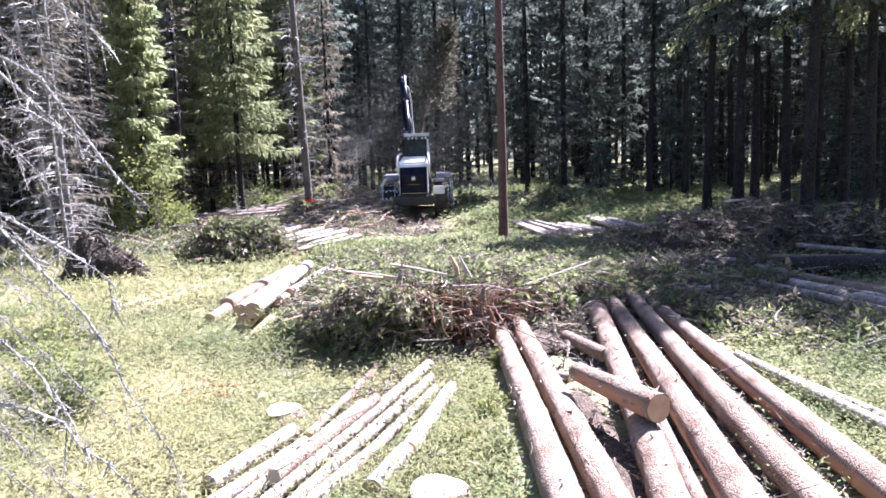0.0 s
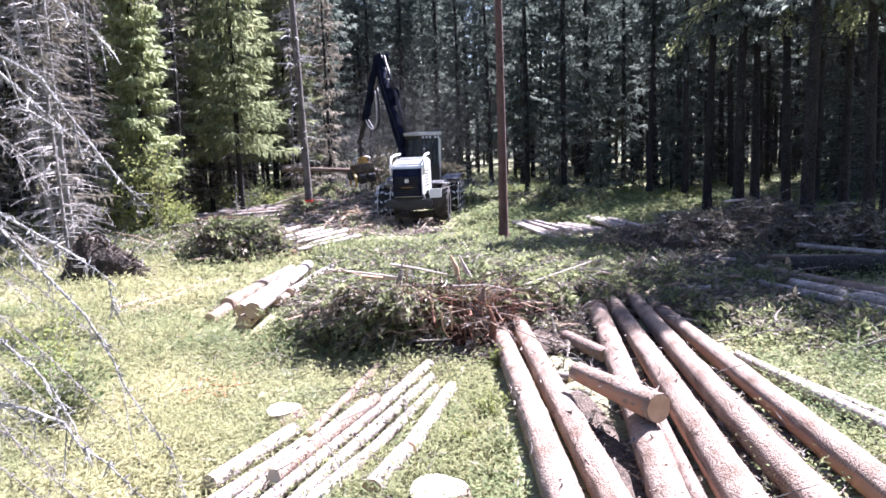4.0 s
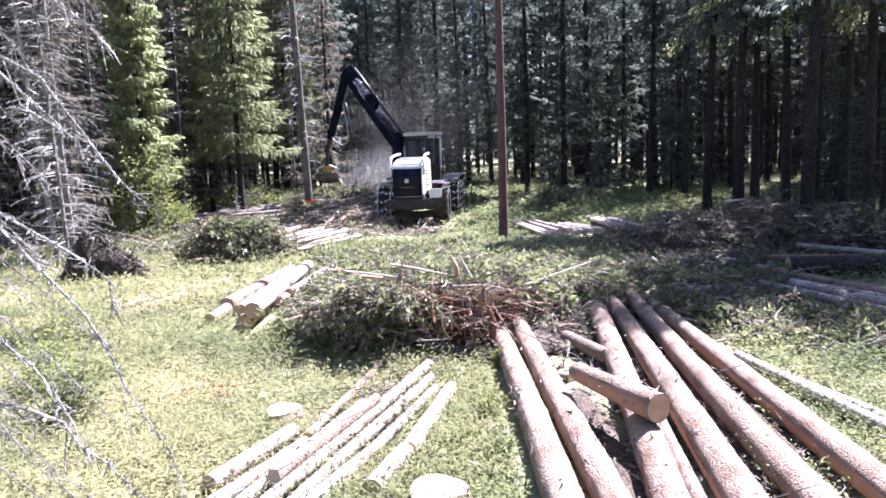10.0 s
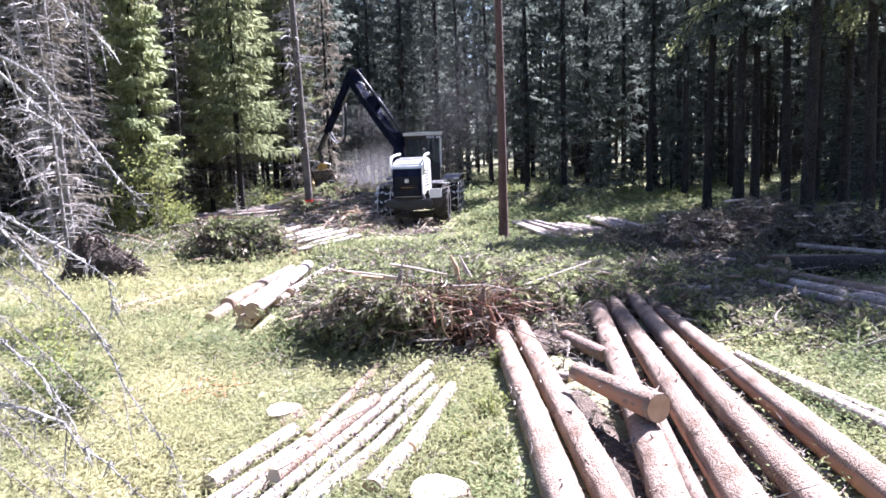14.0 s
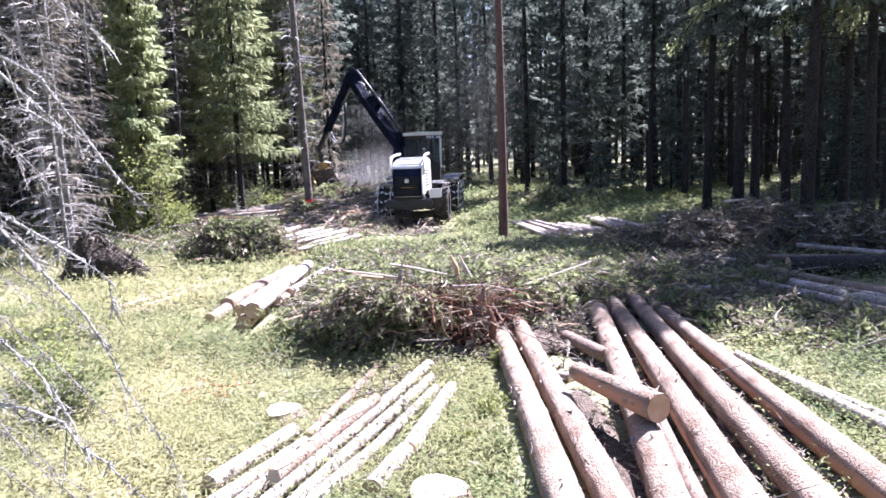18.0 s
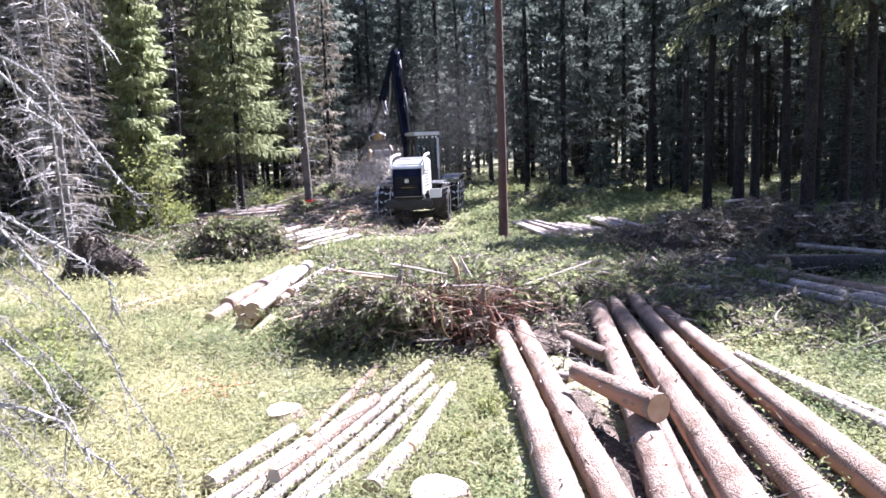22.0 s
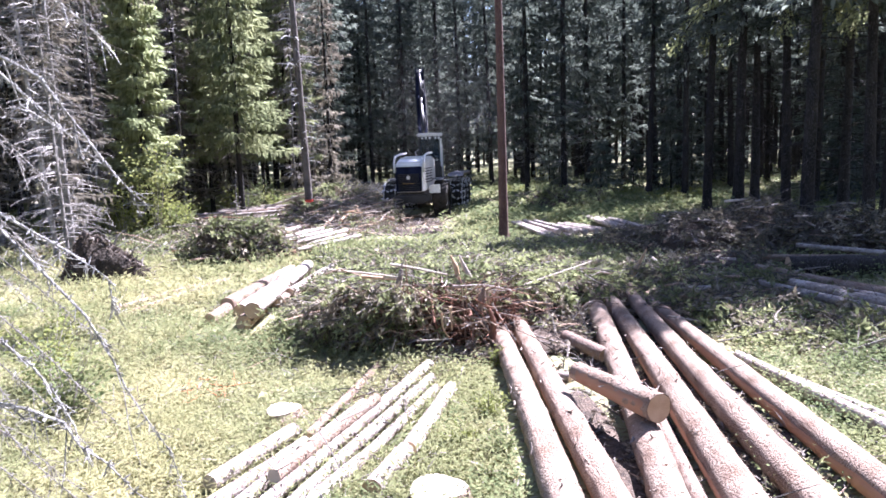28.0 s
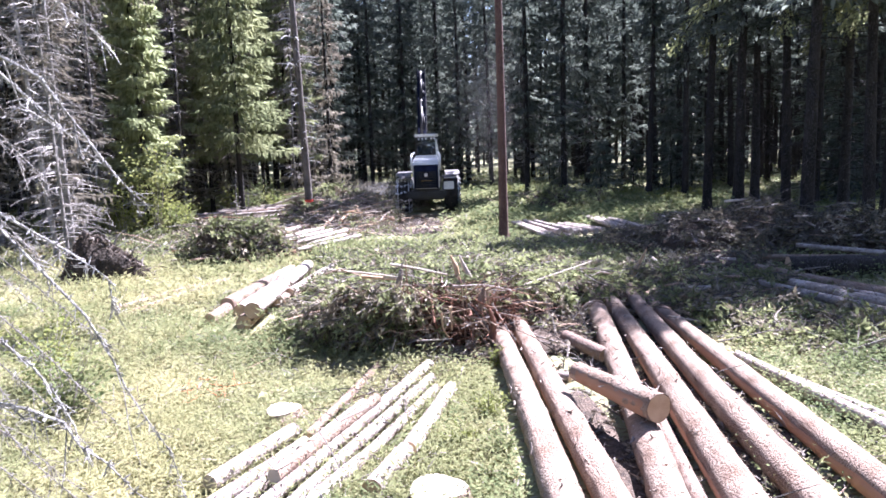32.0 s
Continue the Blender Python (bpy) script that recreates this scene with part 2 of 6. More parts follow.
# ---- trees ----
def crown_mesh(name, rng, height, base, radius, step, per, size, droop, material, hang=0.3, power=0.8, sparse=0.0):
    """Whorls of drooping boughs with upturned tips; side sprays in the bough's plane, and combs of sprays that hang below it."""
    P, W, L, T = [], [], [], []
    z = base
    while z < height - 0.3:
        u = (z - base) / (height - base)
        whorl = radius * (1 - u) ** power + 0.15
        turn = rng.uniform(0, 2 * math.pi)
        boughs = int(rng.integers(4, 7))
        for b in range(boughs):
            a = turn + 2 * math.pi * (b + rng.uniform(-0.28, 0.28)) / boughs
            z0 = z + rng.uniform(-0.4, 0.4) * step
            reach = whorl * rng.uniform(0.55, 1.15)
            if u < sparse:
                reach *= rng.uniform(0.25, 0.85)
            out = np.array([math.cos(a), math.sin(a), 0.0])
            tang = np.array([-out[1], out[0], 0.0])
            k = max(6, int(per * (0.3 + reach / radius)))
            s = rng.uniform(0.10, 1.0, k) ** 0.8
            sgn = rng.choice([-1.0, 1.0], k)
            spread = rng.random(k) * 0.30 * reach * np.sin(math.pi * np.clip(s, 0.1, 0.92))
            p = out[None] * (s * reach)[:, None] + tang[None] * (sgn * spread)[:, None]
            p[:, 2] = z0 + reach * (-droop * 1.35 * s + droop * 0.75 * s ** 2) - 0.35 * spread
            p += rng.normal(0, 0.03, p.shape)
            w = out[None] * rng.uniform(0.5, 1.0, k)[:, None] + tang[None] * (sgn * rng.uniform(0.1, 0.8, k))[:, None]
            w[:, 2] -= rng.uniform(0.0, 0.5, k)
            down = rng.random(k) < hang
            w[down] = w[down] * 0.30 + np.array([0, 0, -1.0])
            P.append(p), W.append(unit(w)), L.append(size * rng.uniform(0.5, 1.3, k) * (1 - 0.35 * s))
        z += step * rng.uniform(0.8, 1.2)
    P, W, L = np.concatenate(P), np.concatenate(W), np.concatenate(L)
    v, f = sprays(P, W, L, L * rng.uniform(0.20, 0.40, len(L)), rng, 0.25)
    return soup(name, v, f, material)


def trunk_mesh(name, rng, height, r0, material, sides=9, lean=0.25):
    g = Geo()
    ph = rng.uniform(0, 6)
    zs = [-0.3, 0.0, 0.25, 0.7, 2, 4, 7, 10, 14, 18, height]
    zs = [z for z in zs if z < height] + [height]
    pts = [(lean * 0.4 * math.sin(z * 0.22 + ph) * z / height, lean * 0.4 * math.cos(z * 0.17 + ph) * z / height, z) for z in zs]
    rad = [r0 * max(0.05, (1 - max(z, 0) / height)) ** 0.75 * (1 + 0.55 * math.exp(-max(z, 0) / 0.22)) for z in zs]
    g.tube(pts, rad, sides)
    return g.mesh(name, material, True)


def limb_mesh(name, rng, r0, z0, z1, count, reach, material, droop=0.35, twigs=2):
    """Dry lower branches round a trunk, with a few side twigs."""
    g = Geo()
    for _ in range(count):
        z = rng.uniform(z0, z1)
        a, ln = rng.uniform(0, 2 * math.pi), reach * rng.uniform(0.35, 1.1)
        o = Vector((math.cos(a), math.sin(a), 0))
        t = Vector((-o.y, o.x, 0))
        bend = rng.uniform(-0.2, 0.2)
        pt = lambda s: o * (r0 * 0.6 + ln * s) + t * (bend * ln * s * s) + Vector((0, 0, z + ln * (0.08 * s - droop * s * s)))
        g.tube([pt(0), pt(0.5), pt(1)], [0.017, 0.011, 0.004], 3, False)
        for _ in range(twigs):
            s = rng.uniform(0.35, 0.95)
            b = pt(s)
            w = (o * rng.uniform(0.2, 0.8) + t * rng.uniform(-0.9, 0.9) + Vector((0, 0, rng.uniform(-0.9, 0.1)))) * ln * rng.uniform(0.15, 0.4)
            g.tube([b, b + w], [0.007, 0.003], 3, False)
    return g.mesh(name, material)


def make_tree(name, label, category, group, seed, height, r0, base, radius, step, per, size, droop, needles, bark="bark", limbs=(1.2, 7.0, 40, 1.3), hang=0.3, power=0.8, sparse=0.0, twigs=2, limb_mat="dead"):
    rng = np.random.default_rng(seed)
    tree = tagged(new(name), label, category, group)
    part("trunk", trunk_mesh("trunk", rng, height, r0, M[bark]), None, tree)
    part("crown", crown_mesh("crown", rng, height, base, radius, step, per, size, droop, M[needles], hang, power, sparse), None, tree)
    if limbs:
        tagged(part("dead_limb_tangle", limb_mesh("dead_limb_tangle", rng, r0, limbs[0], limbs[1], limbs[2], limbs[3], M[limb_mat], twigs=twigs), None, tree), kind="stuff")
    return tree


forest = []
for i, (h, r, cb, rad) in enumerate([(24, 0.17, 4.0, 2.4), (26, 0.19, 5.5, 2.5), (22, 0.15, 3.2, 2.3), (25, 0.18, 6.0, 2.4), (23, 0.16, 3.6, 2.5)]):
    forest.append(lambda m, s=i, h=h, r=r, cb=cb, rad=rad: make_tree("spruce_tree", "tall dark spruce with dry grey lower branches", "tree", "spruces of the stand", 20 + s, h, r, cb, rad, 0.60, 44, 0.42, 0.42, "needle", limbs=(1.6, cb + 1.5, 46, 1.3), sparse=0.3))
bare = []
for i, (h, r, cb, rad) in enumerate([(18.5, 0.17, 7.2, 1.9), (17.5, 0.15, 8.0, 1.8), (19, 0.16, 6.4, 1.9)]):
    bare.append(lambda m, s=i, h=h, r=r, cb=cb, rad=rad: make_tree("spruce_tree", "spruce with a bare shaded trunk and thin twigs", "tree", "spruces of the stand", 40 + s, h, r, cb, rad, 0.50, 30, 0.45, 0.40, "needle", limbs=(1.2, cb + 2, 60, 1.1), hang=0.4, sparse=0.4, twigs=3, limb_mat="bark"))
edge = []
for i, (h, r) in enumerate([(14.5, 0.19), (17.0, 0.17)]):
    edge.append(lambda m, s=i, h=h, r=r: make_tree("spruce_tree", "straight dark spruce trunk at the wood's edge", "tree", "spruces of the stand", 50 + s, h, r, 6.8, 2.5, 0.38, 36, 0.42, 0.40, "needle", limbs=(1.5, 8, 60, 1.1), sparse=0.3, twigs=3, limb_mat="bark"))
young = []
for i, (h, r, cb, rad) in enumerate([(15, 0.12, 2.5, 1.40), (17, 0.13, 3.6, 2.35), (15, 0.11, 3.2, 1.9)]):
    young.append(lambda m, s=i, h=h, r=r, cb=cb, rad=rad: make_tree("young_spruce", "fresh green young spruce with hanging sprays in the sun", "tree", "green spruces by the clearing", 60 + s, h, r, cb, rad, 0.42, 92, 0.42, 0.27, "needle_young", limbs=(0.4, 6, 46, 1.2), hang=0.45))


class Planter:
    """Builds the first tree of each sort where it is wanted and copies it from then on."""

    def __init__(self, makers):
        self.makers, self.first = makers, {}

    def plant(self, k, x, y, turn, rx=0.0, ry=0.0):
        m = pose(x, y, ground_z(x, y), rx, ry, turn)
        if k not in self.first:
            ob = self.makers[k](m)
            ob.matrix_basis = m
            self.first[k] = ob
            return ob
        return copy_thing(self.first[k], m)


tall, pole, green, border = Planter(forest), Planter(bare), Planter(young), Planter(edge)
rt = random.Random(5)

# the green trees along the clearing's left edge
for k, x, y, tn in ((0, -10.75, 26.0, 10), (1, -8.5, 30.2, 100), (2, -11.3, 35.0, 200), (2, -7.6, 36.0, 300), (0, -12.9, 31.5, 40), (1, -13.6, 37.0, 140), (2, -9.6, 38.6, 10), (0, -15.4, 33.5, 130)):
    green.plant(k, x, y, tn)
for k, x, y in ((0, -14.4, 29.0), (3, -16.4, 30.5), (1, -17.2, 26.5), (2, -16.2, 36.5), (4, -11.8, 40.8), (0, -14.8, 41.0), (3, -8.2, 42.4), (2, -5.9, 40.0), (1, -18.4, 34.0), (3, -18.8, 28.8)):
    tall.plant(k, x, y, rt.uniform(0, 360))

fading = []
for i, (h, r, cb, rad) in enumerate([(14, 0.11, 1.2, 1.7), (16, 0.12, 2.0, 1.9)]):
    fading.append(lambda m, s=i, h=h, r=r, cb=cb, rad=rad: make_tree("fading_spruce", "half-dead spruce with grey-brown thinning needles", "tree", "fading spruces", 75 + s, h, r, cb, rad, 0.55, 26, 0.40, 0.26, "needle_fade", limbs=(0.4, h - 3, 90, 1.4), sparse=0.5, twigs=4))
faded = Planter(fading)
for k, x, y in ((0, -13.4, 25.2), (1, -15.0, 27.3), (0, -16.6, 23.8), (1, -12.3, 29.8), (1, -17.6, 29.6), (0, -15.4, 21.4), (0, -11.9, 22.6), (1, -13.6, 28.2), (0, -9.9, 33.6), (0, -7.0, 35.0), (0, -11.9, 33.2), (0, -5.6, 36.4)):
    faded.plant(k, x, y, rt.uniform(0, 360))

# trunks that stand clear on the right edge
for k, x, y in ((0, 9.78, 18.86), (1, 11.83, 19.46), (1, 11.87, 24.25), (1, 14.2, 22.5), (0, 14.6, 25.6), (1, 9.95, 26.4), (1, 10.75, 25.4)):
    edge_tree = border.plant(k, x, y, rt.uniform(0, 360), rt.uniform(-1, 1), rt.uniform(-1, 1))
    if k == 0 and x < 10 or x == 11.83:
        # one long bough that reaches into the sun, its needles paler for sunlight
        tip = Vector((6.6, 18.7, 6.0)) if x < 10 else Vector((10.5, 18.9, 5.9))
        back = edge_tree.matrix_basis.inverted()
        root, rb = Vector((0, 0, 7.4)), np.random.default_rng(int(x * 10))
        end = back @ tip
        P, W = [], []
        g = Geo()
        spine = [root.lerp(end, q) + Vector((0, 0, 0.35 * math.sin(math.pi * q))) for q in (0, 0.25, 0.5, 0.75, 1.0)]
        g.tube(spine, [0.04, 0.032, 0.024, 0.016, 0.006], 6)
        bough = part("sunlit_bough", g, M["bark"], edge_tree)
        for _ in range(170):
            q = rb.uniform(0.35, 1.0)
            p = root.lerp(end, q) + Vector((0, 0, 0.35 * math.sin(math.pi * q)))
            P.append(np.array(p) + rb.normal(0, 0.16, 3) * np.array([1, 1, 0.5]))
            W.append(np.array((end - root).normalized()) * 0.6 + rb.normal(0, 0.6, 3) + np.array([0, 0, -0.5]))
        L = rb.uniform(0.12, 0.26, 170)
        v, f = sprays(np.array(P), unit(np.array(W)), L, L * 0.36, rb)
        part("needle_sprays", soup("needle_sprays", v, f, M["needle_cut"]), None, bough, "dull green sprays, paler than the crown to look sunlit")
border.plant(0, 12.72, 28.6, 70), border.plant(0, 12.85, 30.6, 190)
tall.plant(2, 4.7, 38.2, 30), tall.plant(0, 6.5, 37.2, 150), tall.plant(4, 8.2, 39.5, 250)
for k, x, y in ((1, 12.34, 40.6), (2, 8.9, 42.9), (0, 14.56, 49.2), (1, 12.1, 51.2), (2, 5.6, 48.3), (2, 17.5, 31.0), (1, 10.6, 36.0), (0, 15.5, 37.0)):
    pole.plant(k, x, y, rt.uniform(0, 360), rt.uniform(-1, 1), rt.uniform(-1, 1))

# unseen trees added right of the clearing to cast shade over its logs
for k, x, y in ((0, 12.9, 18.0), (0, 14.6, 20.3), (1, 16.2, 19.0), (0, 17.2, 21.2), (1, 15.4, 22.6), (1, 13.6, 21.3), (0, 18.5, 19.5)):
    border.plant(k, x, y, rt.uniform(0, 360))
border.plant(1, 17.8, 22.8, 40), border.plant(0, 15.9, 20.9, 120), border.plant(0, 13.4, 19.6, 200)

# the stand behind and round the clearing
taken = [(o.location.x, o.location.y) for o in scene.objects if o.parent is None and "spruce" in o.name]


def free(x, y, gap):
    return all((x - a) ** 2 + (y - b) ** 2 > gap * gap for a, b in taken)


def in_clearing(x, y):
    # lanes left treeless along the sun's azimuth, to let sunlight in
    c, s = math.cos(radians(SUN_AZ)), math.sin(radians(SUN_AZ))
    if abs((x + 3.6) * c - (y - 33) * s) < 2.4 and y < 51 or abs((x - 4.2) * c - (y - 21.5) * s) < 1.75 and y < 37 or abs((x - 8.0) * c - (y - 28.0) * s) < 1.2 and y < 44 or abs((x - 7.2) * c - (y - 39.0) * s) < 1.0 and 39 < y < 60:
        return True
    if y < 36 and -16 - 0.05 * y < x < 8.6 + max(0, y - 15) * 0.16:
        return True
    if -13 + (y - 34) * 0.5 < x < 3.5 and y < 47:
        return True
    return (abs(x + 0.3 - (y - 32) * 0.045) < 2.6 + max(0, (48 - y)) * 0.12 and y < 50) or (x > 8 and y < 26 + (x - 9) * 0.1)


count = 0
for _ in range(14000):
    if count >= 262:
        break
    y = rt.uniform(16, 63)
    x = rt.uniform(-0.72 * y - 9, 0.72 * y + 12)
    if in_clearing(x, y) or (x < -15 and y < 24) or not free(x, y, 1.75 if x > 2 + 0.22 * y else 2.2 if x > 4 else 1.9):
        continue
    taken.append((x, y))
    side = x > 4 + 0.08 * y
    if side and rt.random() < 0.75:
        pole.plant(rt.randrange(3), x, y, rt.uniform(0, 360), rt.uniform(-1.2, 1.2), rt.uniform(-1.2, 1.2))
    else:
        tall.plant(rt.randrange(5), x, y, rt.uniform(0, 360), rt.uniform(-1.2, 1.2), rt.uniform(-1.2, 1.2))
    count += 1

# small shade-grown spruces under the tall ones
small = []
for i, (h, rad) in enumerate([(4.6, 1.2), (3.2, 1.0), (6.0, 1.3)]):
    small.append(lambda m, s=i, h=h, rad=rad: make_tree("small_spruce", "small thin shade-grown spruce under the tall trees", "tree", "small spruces in the stand", 160 + s, h, 0.045, 0.5, rad, 0.40, 30, 0.35, 0.22, "needle", limbs=(0.3, h - 1, 20, 0.7)))
sapling = Planter(small)
count = 0
while count < 26:
    y = rt.uniform(27, 52)
    x = rt.uniform(-0.2 * y, 0.62 * y)
    if in_clearing(x, y) or not free(x, y, 1.0):
        continue
    sapling.plant(rt.randrange(3), x, y, rt.uniform(0, 360))
    taken.append((x, y))
    count += 1

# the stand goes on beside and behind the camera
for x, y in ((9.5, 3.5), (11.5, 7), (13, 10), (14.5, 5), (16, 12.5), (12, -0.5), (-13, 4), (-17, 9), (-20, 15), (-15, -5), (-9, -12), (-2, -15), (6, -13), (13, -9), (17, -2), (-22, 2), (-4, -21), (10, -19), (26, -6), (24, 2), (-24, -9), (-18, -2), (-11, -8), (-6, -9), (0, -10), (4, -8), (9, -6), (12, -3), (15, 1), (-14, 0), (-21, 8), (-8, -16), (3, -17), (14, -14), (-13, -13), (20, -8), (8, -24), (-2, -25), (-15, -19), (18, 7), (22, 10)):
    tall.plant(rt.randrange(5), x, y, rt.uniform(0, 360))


def far_woods():
    """The stand's depth, past where single trees can be told apart."""
    rng = np.random.default_rng(8)
    g = Geo()
    P, W, L = [], [], []
    for _ in range(680):
        y = 62 * (165 / 62) ** rng.random()
        x = rng.uniform(-0.75 * y - 10, 0.75 * y + 10)
        h, r = rng.uniform(22, 28), rng.uniform(0.14, 0.22)
        g.tube([(x, y, 0), (x, y, h * 0.5), (x, y, h)], [r, r * 0.7, 0.03], 5, False)
        n = int(np.interp(y, [62, 100], [420, 200]))
        u = rng.random(n)
        a = rng.uniform(0, 2 * math.pi, n)
        z0 = float(np.interp(y, [62, 125], [5.5, 0.3]))
        rr = 2.4 * (1 - u) ** 0.8 * rng.uniform(0.15, 1, n)
        P.append(np.stack([x + rr * np.cos(a), y + rr * np.sin(a), z0 + u * (h - z0)], 1))
        w = np.stack([np.cos(a), np.sin(a), rng.uniform(-1.2, -0.1, n)], 1)
        W.append(unit(w)), L.append(rng.uniform(0.5, 1.2, n) * min(1.7, y / 75))
    P, W, L = np.concatenate(P), np.concatenate(W), np.concatenate(L)
    v, f = sprays(P, W, L, L * 0.5, rng)
    woods = tagged(new("far_woods"), "dense dark spruce forest in the distance", "forest", kind="stuff")
    part("trunks", g, M["bark"], woods)
    part("crowns", soup("crowns", v, f, M["needle"]), None, woods)


far_woods()


def lone_tree(label, x, y, r0, h, base, rad, bark, seed, lean=0.0, limbs=(1.5, 12, 22, 0.5)):
    t = make_tree("spruce_tree", label, "tree", "", seed, h, r0, base, rad, 0.5, 30, 0.4, 0.40, "needle", bark, limbs=limbs)
    t.matrix_basis = pose(x, y, ground_z(x, y), 0, lean, 0)
    return t


lone_tree("slim red-barked conifer standing alone in the clearing", 1.78, 20.4, 0.135, 21, 15.5, 1.1, "bark_red", 81, 0.35, (3.5, 12, 6, 0.35))
marked = lone_tree("slender grey spruce with short broken twigs above a brush heap", -4.88, 26.3, 0.15, 20, 12, 1.2, "bark_grey", 82, -1.6, (1.8, 9.5, 46, 0.75))
for o in marked.children:
    if o.name.startswith("dead_limb"):
        o.data.materials[0] = M["lichen"]
rm = random.Random(6)
for i in range(17):
    z, a, ln = rm.uniform(1.8, 8.2), rm.uniform(0, 2 * math.pi), rm.uniform(0.2, 0.8)
    o = Vector((math.cos(a), math.sin(a), 0))
    g = Geo()
    g.tube([o * 0.1 + Vector((0, 0, z)), o * (0.12 + ln * 0.55) + Vector((0, 0, z + rm.uniform(-0.02, 0.10))), o * (0.12 + ln) + Vector((0, 0, z + rm.uniform(-0.16, 0.12)))], [0.030, 0.024, 0.012], 6)
    part("dead_twig", g, M["lichen"], marked, "pale short dead twig")
g = Geo()
g.tube([(0, 0, 0.98), (0, 0, 1.10)], [0.160, 0.159], 12, False)
part("paint_mark", g, M["red"], marked, "red forestry paint ring")


# ---- logs ----
BARE = []   # where low plants cannot grow: x, y to x, y, half width


def make_log(label, a, b, d0, d1, z, bark="logbark", group="", seed=0, stubs=0, cut="cut", name="log", z1=None, peel=None, loop=False):
    """A log from a to b (x, y) with end diameters d0, d1; its axis at height z. Its two sawn faces are parts."""
    rng = np.random.default_rng(1000 + seed)
    A, B = Vector((a[0], a[1], z + ground_z(*a))), Vector((b[0], b[1], (z if z1 is None else z1) + ground_z(*b)))
    ln = (B - A).length
    yaw = math.degrees(math.atan2(-(B.x - A.x), B.y - A.y))
    tilt = math.degrees(math.asin((B.z - A.z) / ln))
    fine = d0 > 0.24 and A.y < 12.0
    g, n, rings = Geo(), 28 if fine else 16, max(8, int(ln * (16 if fine else 5)))
    rough = 0.030 if fine else 0.022
    ph, bend = rng.uniform(0, 6), rng.uniform(-0.005, 0.005) * ln
    v, f = [], []
    wob = rng.uniform(0.97, 1.04, n)
    for i in range(rings + 1):
        s = i / rings
        r = (d0 + (d1 - d0) * s) / 2 * (1 + 0.018 * math.sin(s * ln * 5 + ph) + rng.uniform(-0.012, 0.012))
        cx = bend * math.sin(math.pi * s)
        for k in range(n):
            w = 2 * math.pi * k / n
            q = r * wob[k] * (1 + rng.uniform(-rough, rough) + (0.05 if rng.random() < 0.04 else 0))
            v.append((cx + q * math.cos(w), s * ln, q * math.sin(w)))
    for i in range(rings):
        for k in range(n):
            k2 = (k + 1) % n
            f.append((i * n + k, (i + 1) * n + k, (i + 1) * n + k2, i * n + k2))
    g.add(v, f)
    log = part(name, g, M[bark], None, smooth=True, m=pose(A.x, A.y, A.z, tilt, 0, yaw))
    tagged(log, label, "log", group)
    if A.y < 13:
        BARE.append((A.x, A.y, B.x, B.y, max(d0, d1) / 2 + (0.10 if fine else -0.01)))
    if loop:
        # a torn strip of pale bark that springs round the log's end
        arc = [radians(q) for q in range(-35, 121, 12)]
        g3 = Geo()
        g3.tube([((d0 / 2 + 0.02 + 0.11 * math.sin((q + 0.6) * 1.1)) * math.cos(q), 0.16 + 0.05 * math.sin(2 * q), (d0 / 2 + 0.02 + 0.06 * math.sin((q + 0.6) * 1.1)) * math.sin(q)) for q in arc], [0.020] * len(arc), 6, True, 0.5)
        part("bark_loop", g3, M["logbare"], log, "pale springy strip of torn bark", True)
    if peel:
        # a stretch where the bark is torn off, down one side
        g2, na, ns = Geo(), 6, 18
        pv = []
        for i in range(ns + 1):
            q = peel[2] + (peel[3] - peel[2]) * i / ns
            r = (d0 + (d1 - d0) * q) / 2 * 1.045
            edge0, edge1 = peel[0] + rng.uniform(-7, 7), peel[1] + rng.uniform(-7, 7)
            for k in range(na + 1):
                w = radians(edge0 + (edge1 - edge0) * k / na)
                rr = r if 0 < k < na else r * 0.97
                pv.append((bend * math.sin(math.pi * q) + rr * math.cos(w), q * ln, rr * math.sin(w)))
        g2.add(pv, [(i * (na + 1) + k, (i + 1) * (na + 1) + k, (i + 1) * (na + 1) + k + 1, i * (na + 1) + k + 1) for i in range(ns) for k in range(na)])
        part("peeled_strip", g2, M["peel"], log, "orange strip where the bark is gone", True)
    for s, d in ((0.0, -1), (1.0, 1)):
        e = Geo()
        r = (d0 if s == 0 else d1) / 2 * 0.985
        ring = [(r * wob[k] * math.cos(2 * math.pi * k / n), 0, r * wob[k] * math.sin(2 * math.pi * k / n)) for k in range(n)]
        inner = [(x * 0.45, 0.004 * d, zz * 0.45) for x, _, zz in ring]
        e.add(ring + inner + [(0, 0.006 * d, 0)], [(k, (k + 1) % n, n + (k + 1) % n, n + k)[::d] for k in range(n)] + [(n + k, n + (k + 1) % n, 2 * n)[::d] for k in range(n)])
        part("cut_end", e, M[cut], log, "", m=pose(0, s * ln, 0))
    if fine or A.y < 9.5:
        # scales of pale and dark bark that stand off the surface
        for key, num in ((("logbare", 130), ("stick_red", 25)) if fine else (("logbark_red", 170), ("stick_grey", 90))):
            num = int(num * ln / 5)
            s, w = rng.random(num), rng.uniform(-0.5, 3.6, num)
            rr = (d0 + (d1 - d0) * s) / 2 * 1.01
            o = np.stack([np.cos(w), np.zeros(num), np.sin(w)], 1)
            P = o * rr[:, None] + np.stack([bend * np.sin(math.pi * s), s * ln, np.zeros(num)], 1)
            W = unit(np.cross(o, rng.normal(size=(num, 3))) + o * rng.uniform(0.02, 0.35, num)[:, None])
            L = rng.uniform(0.010, 0.036, num)
            vv, ff = sprays(P, W, L, L * rng.uniform(0.3, 0.7, num), rng)
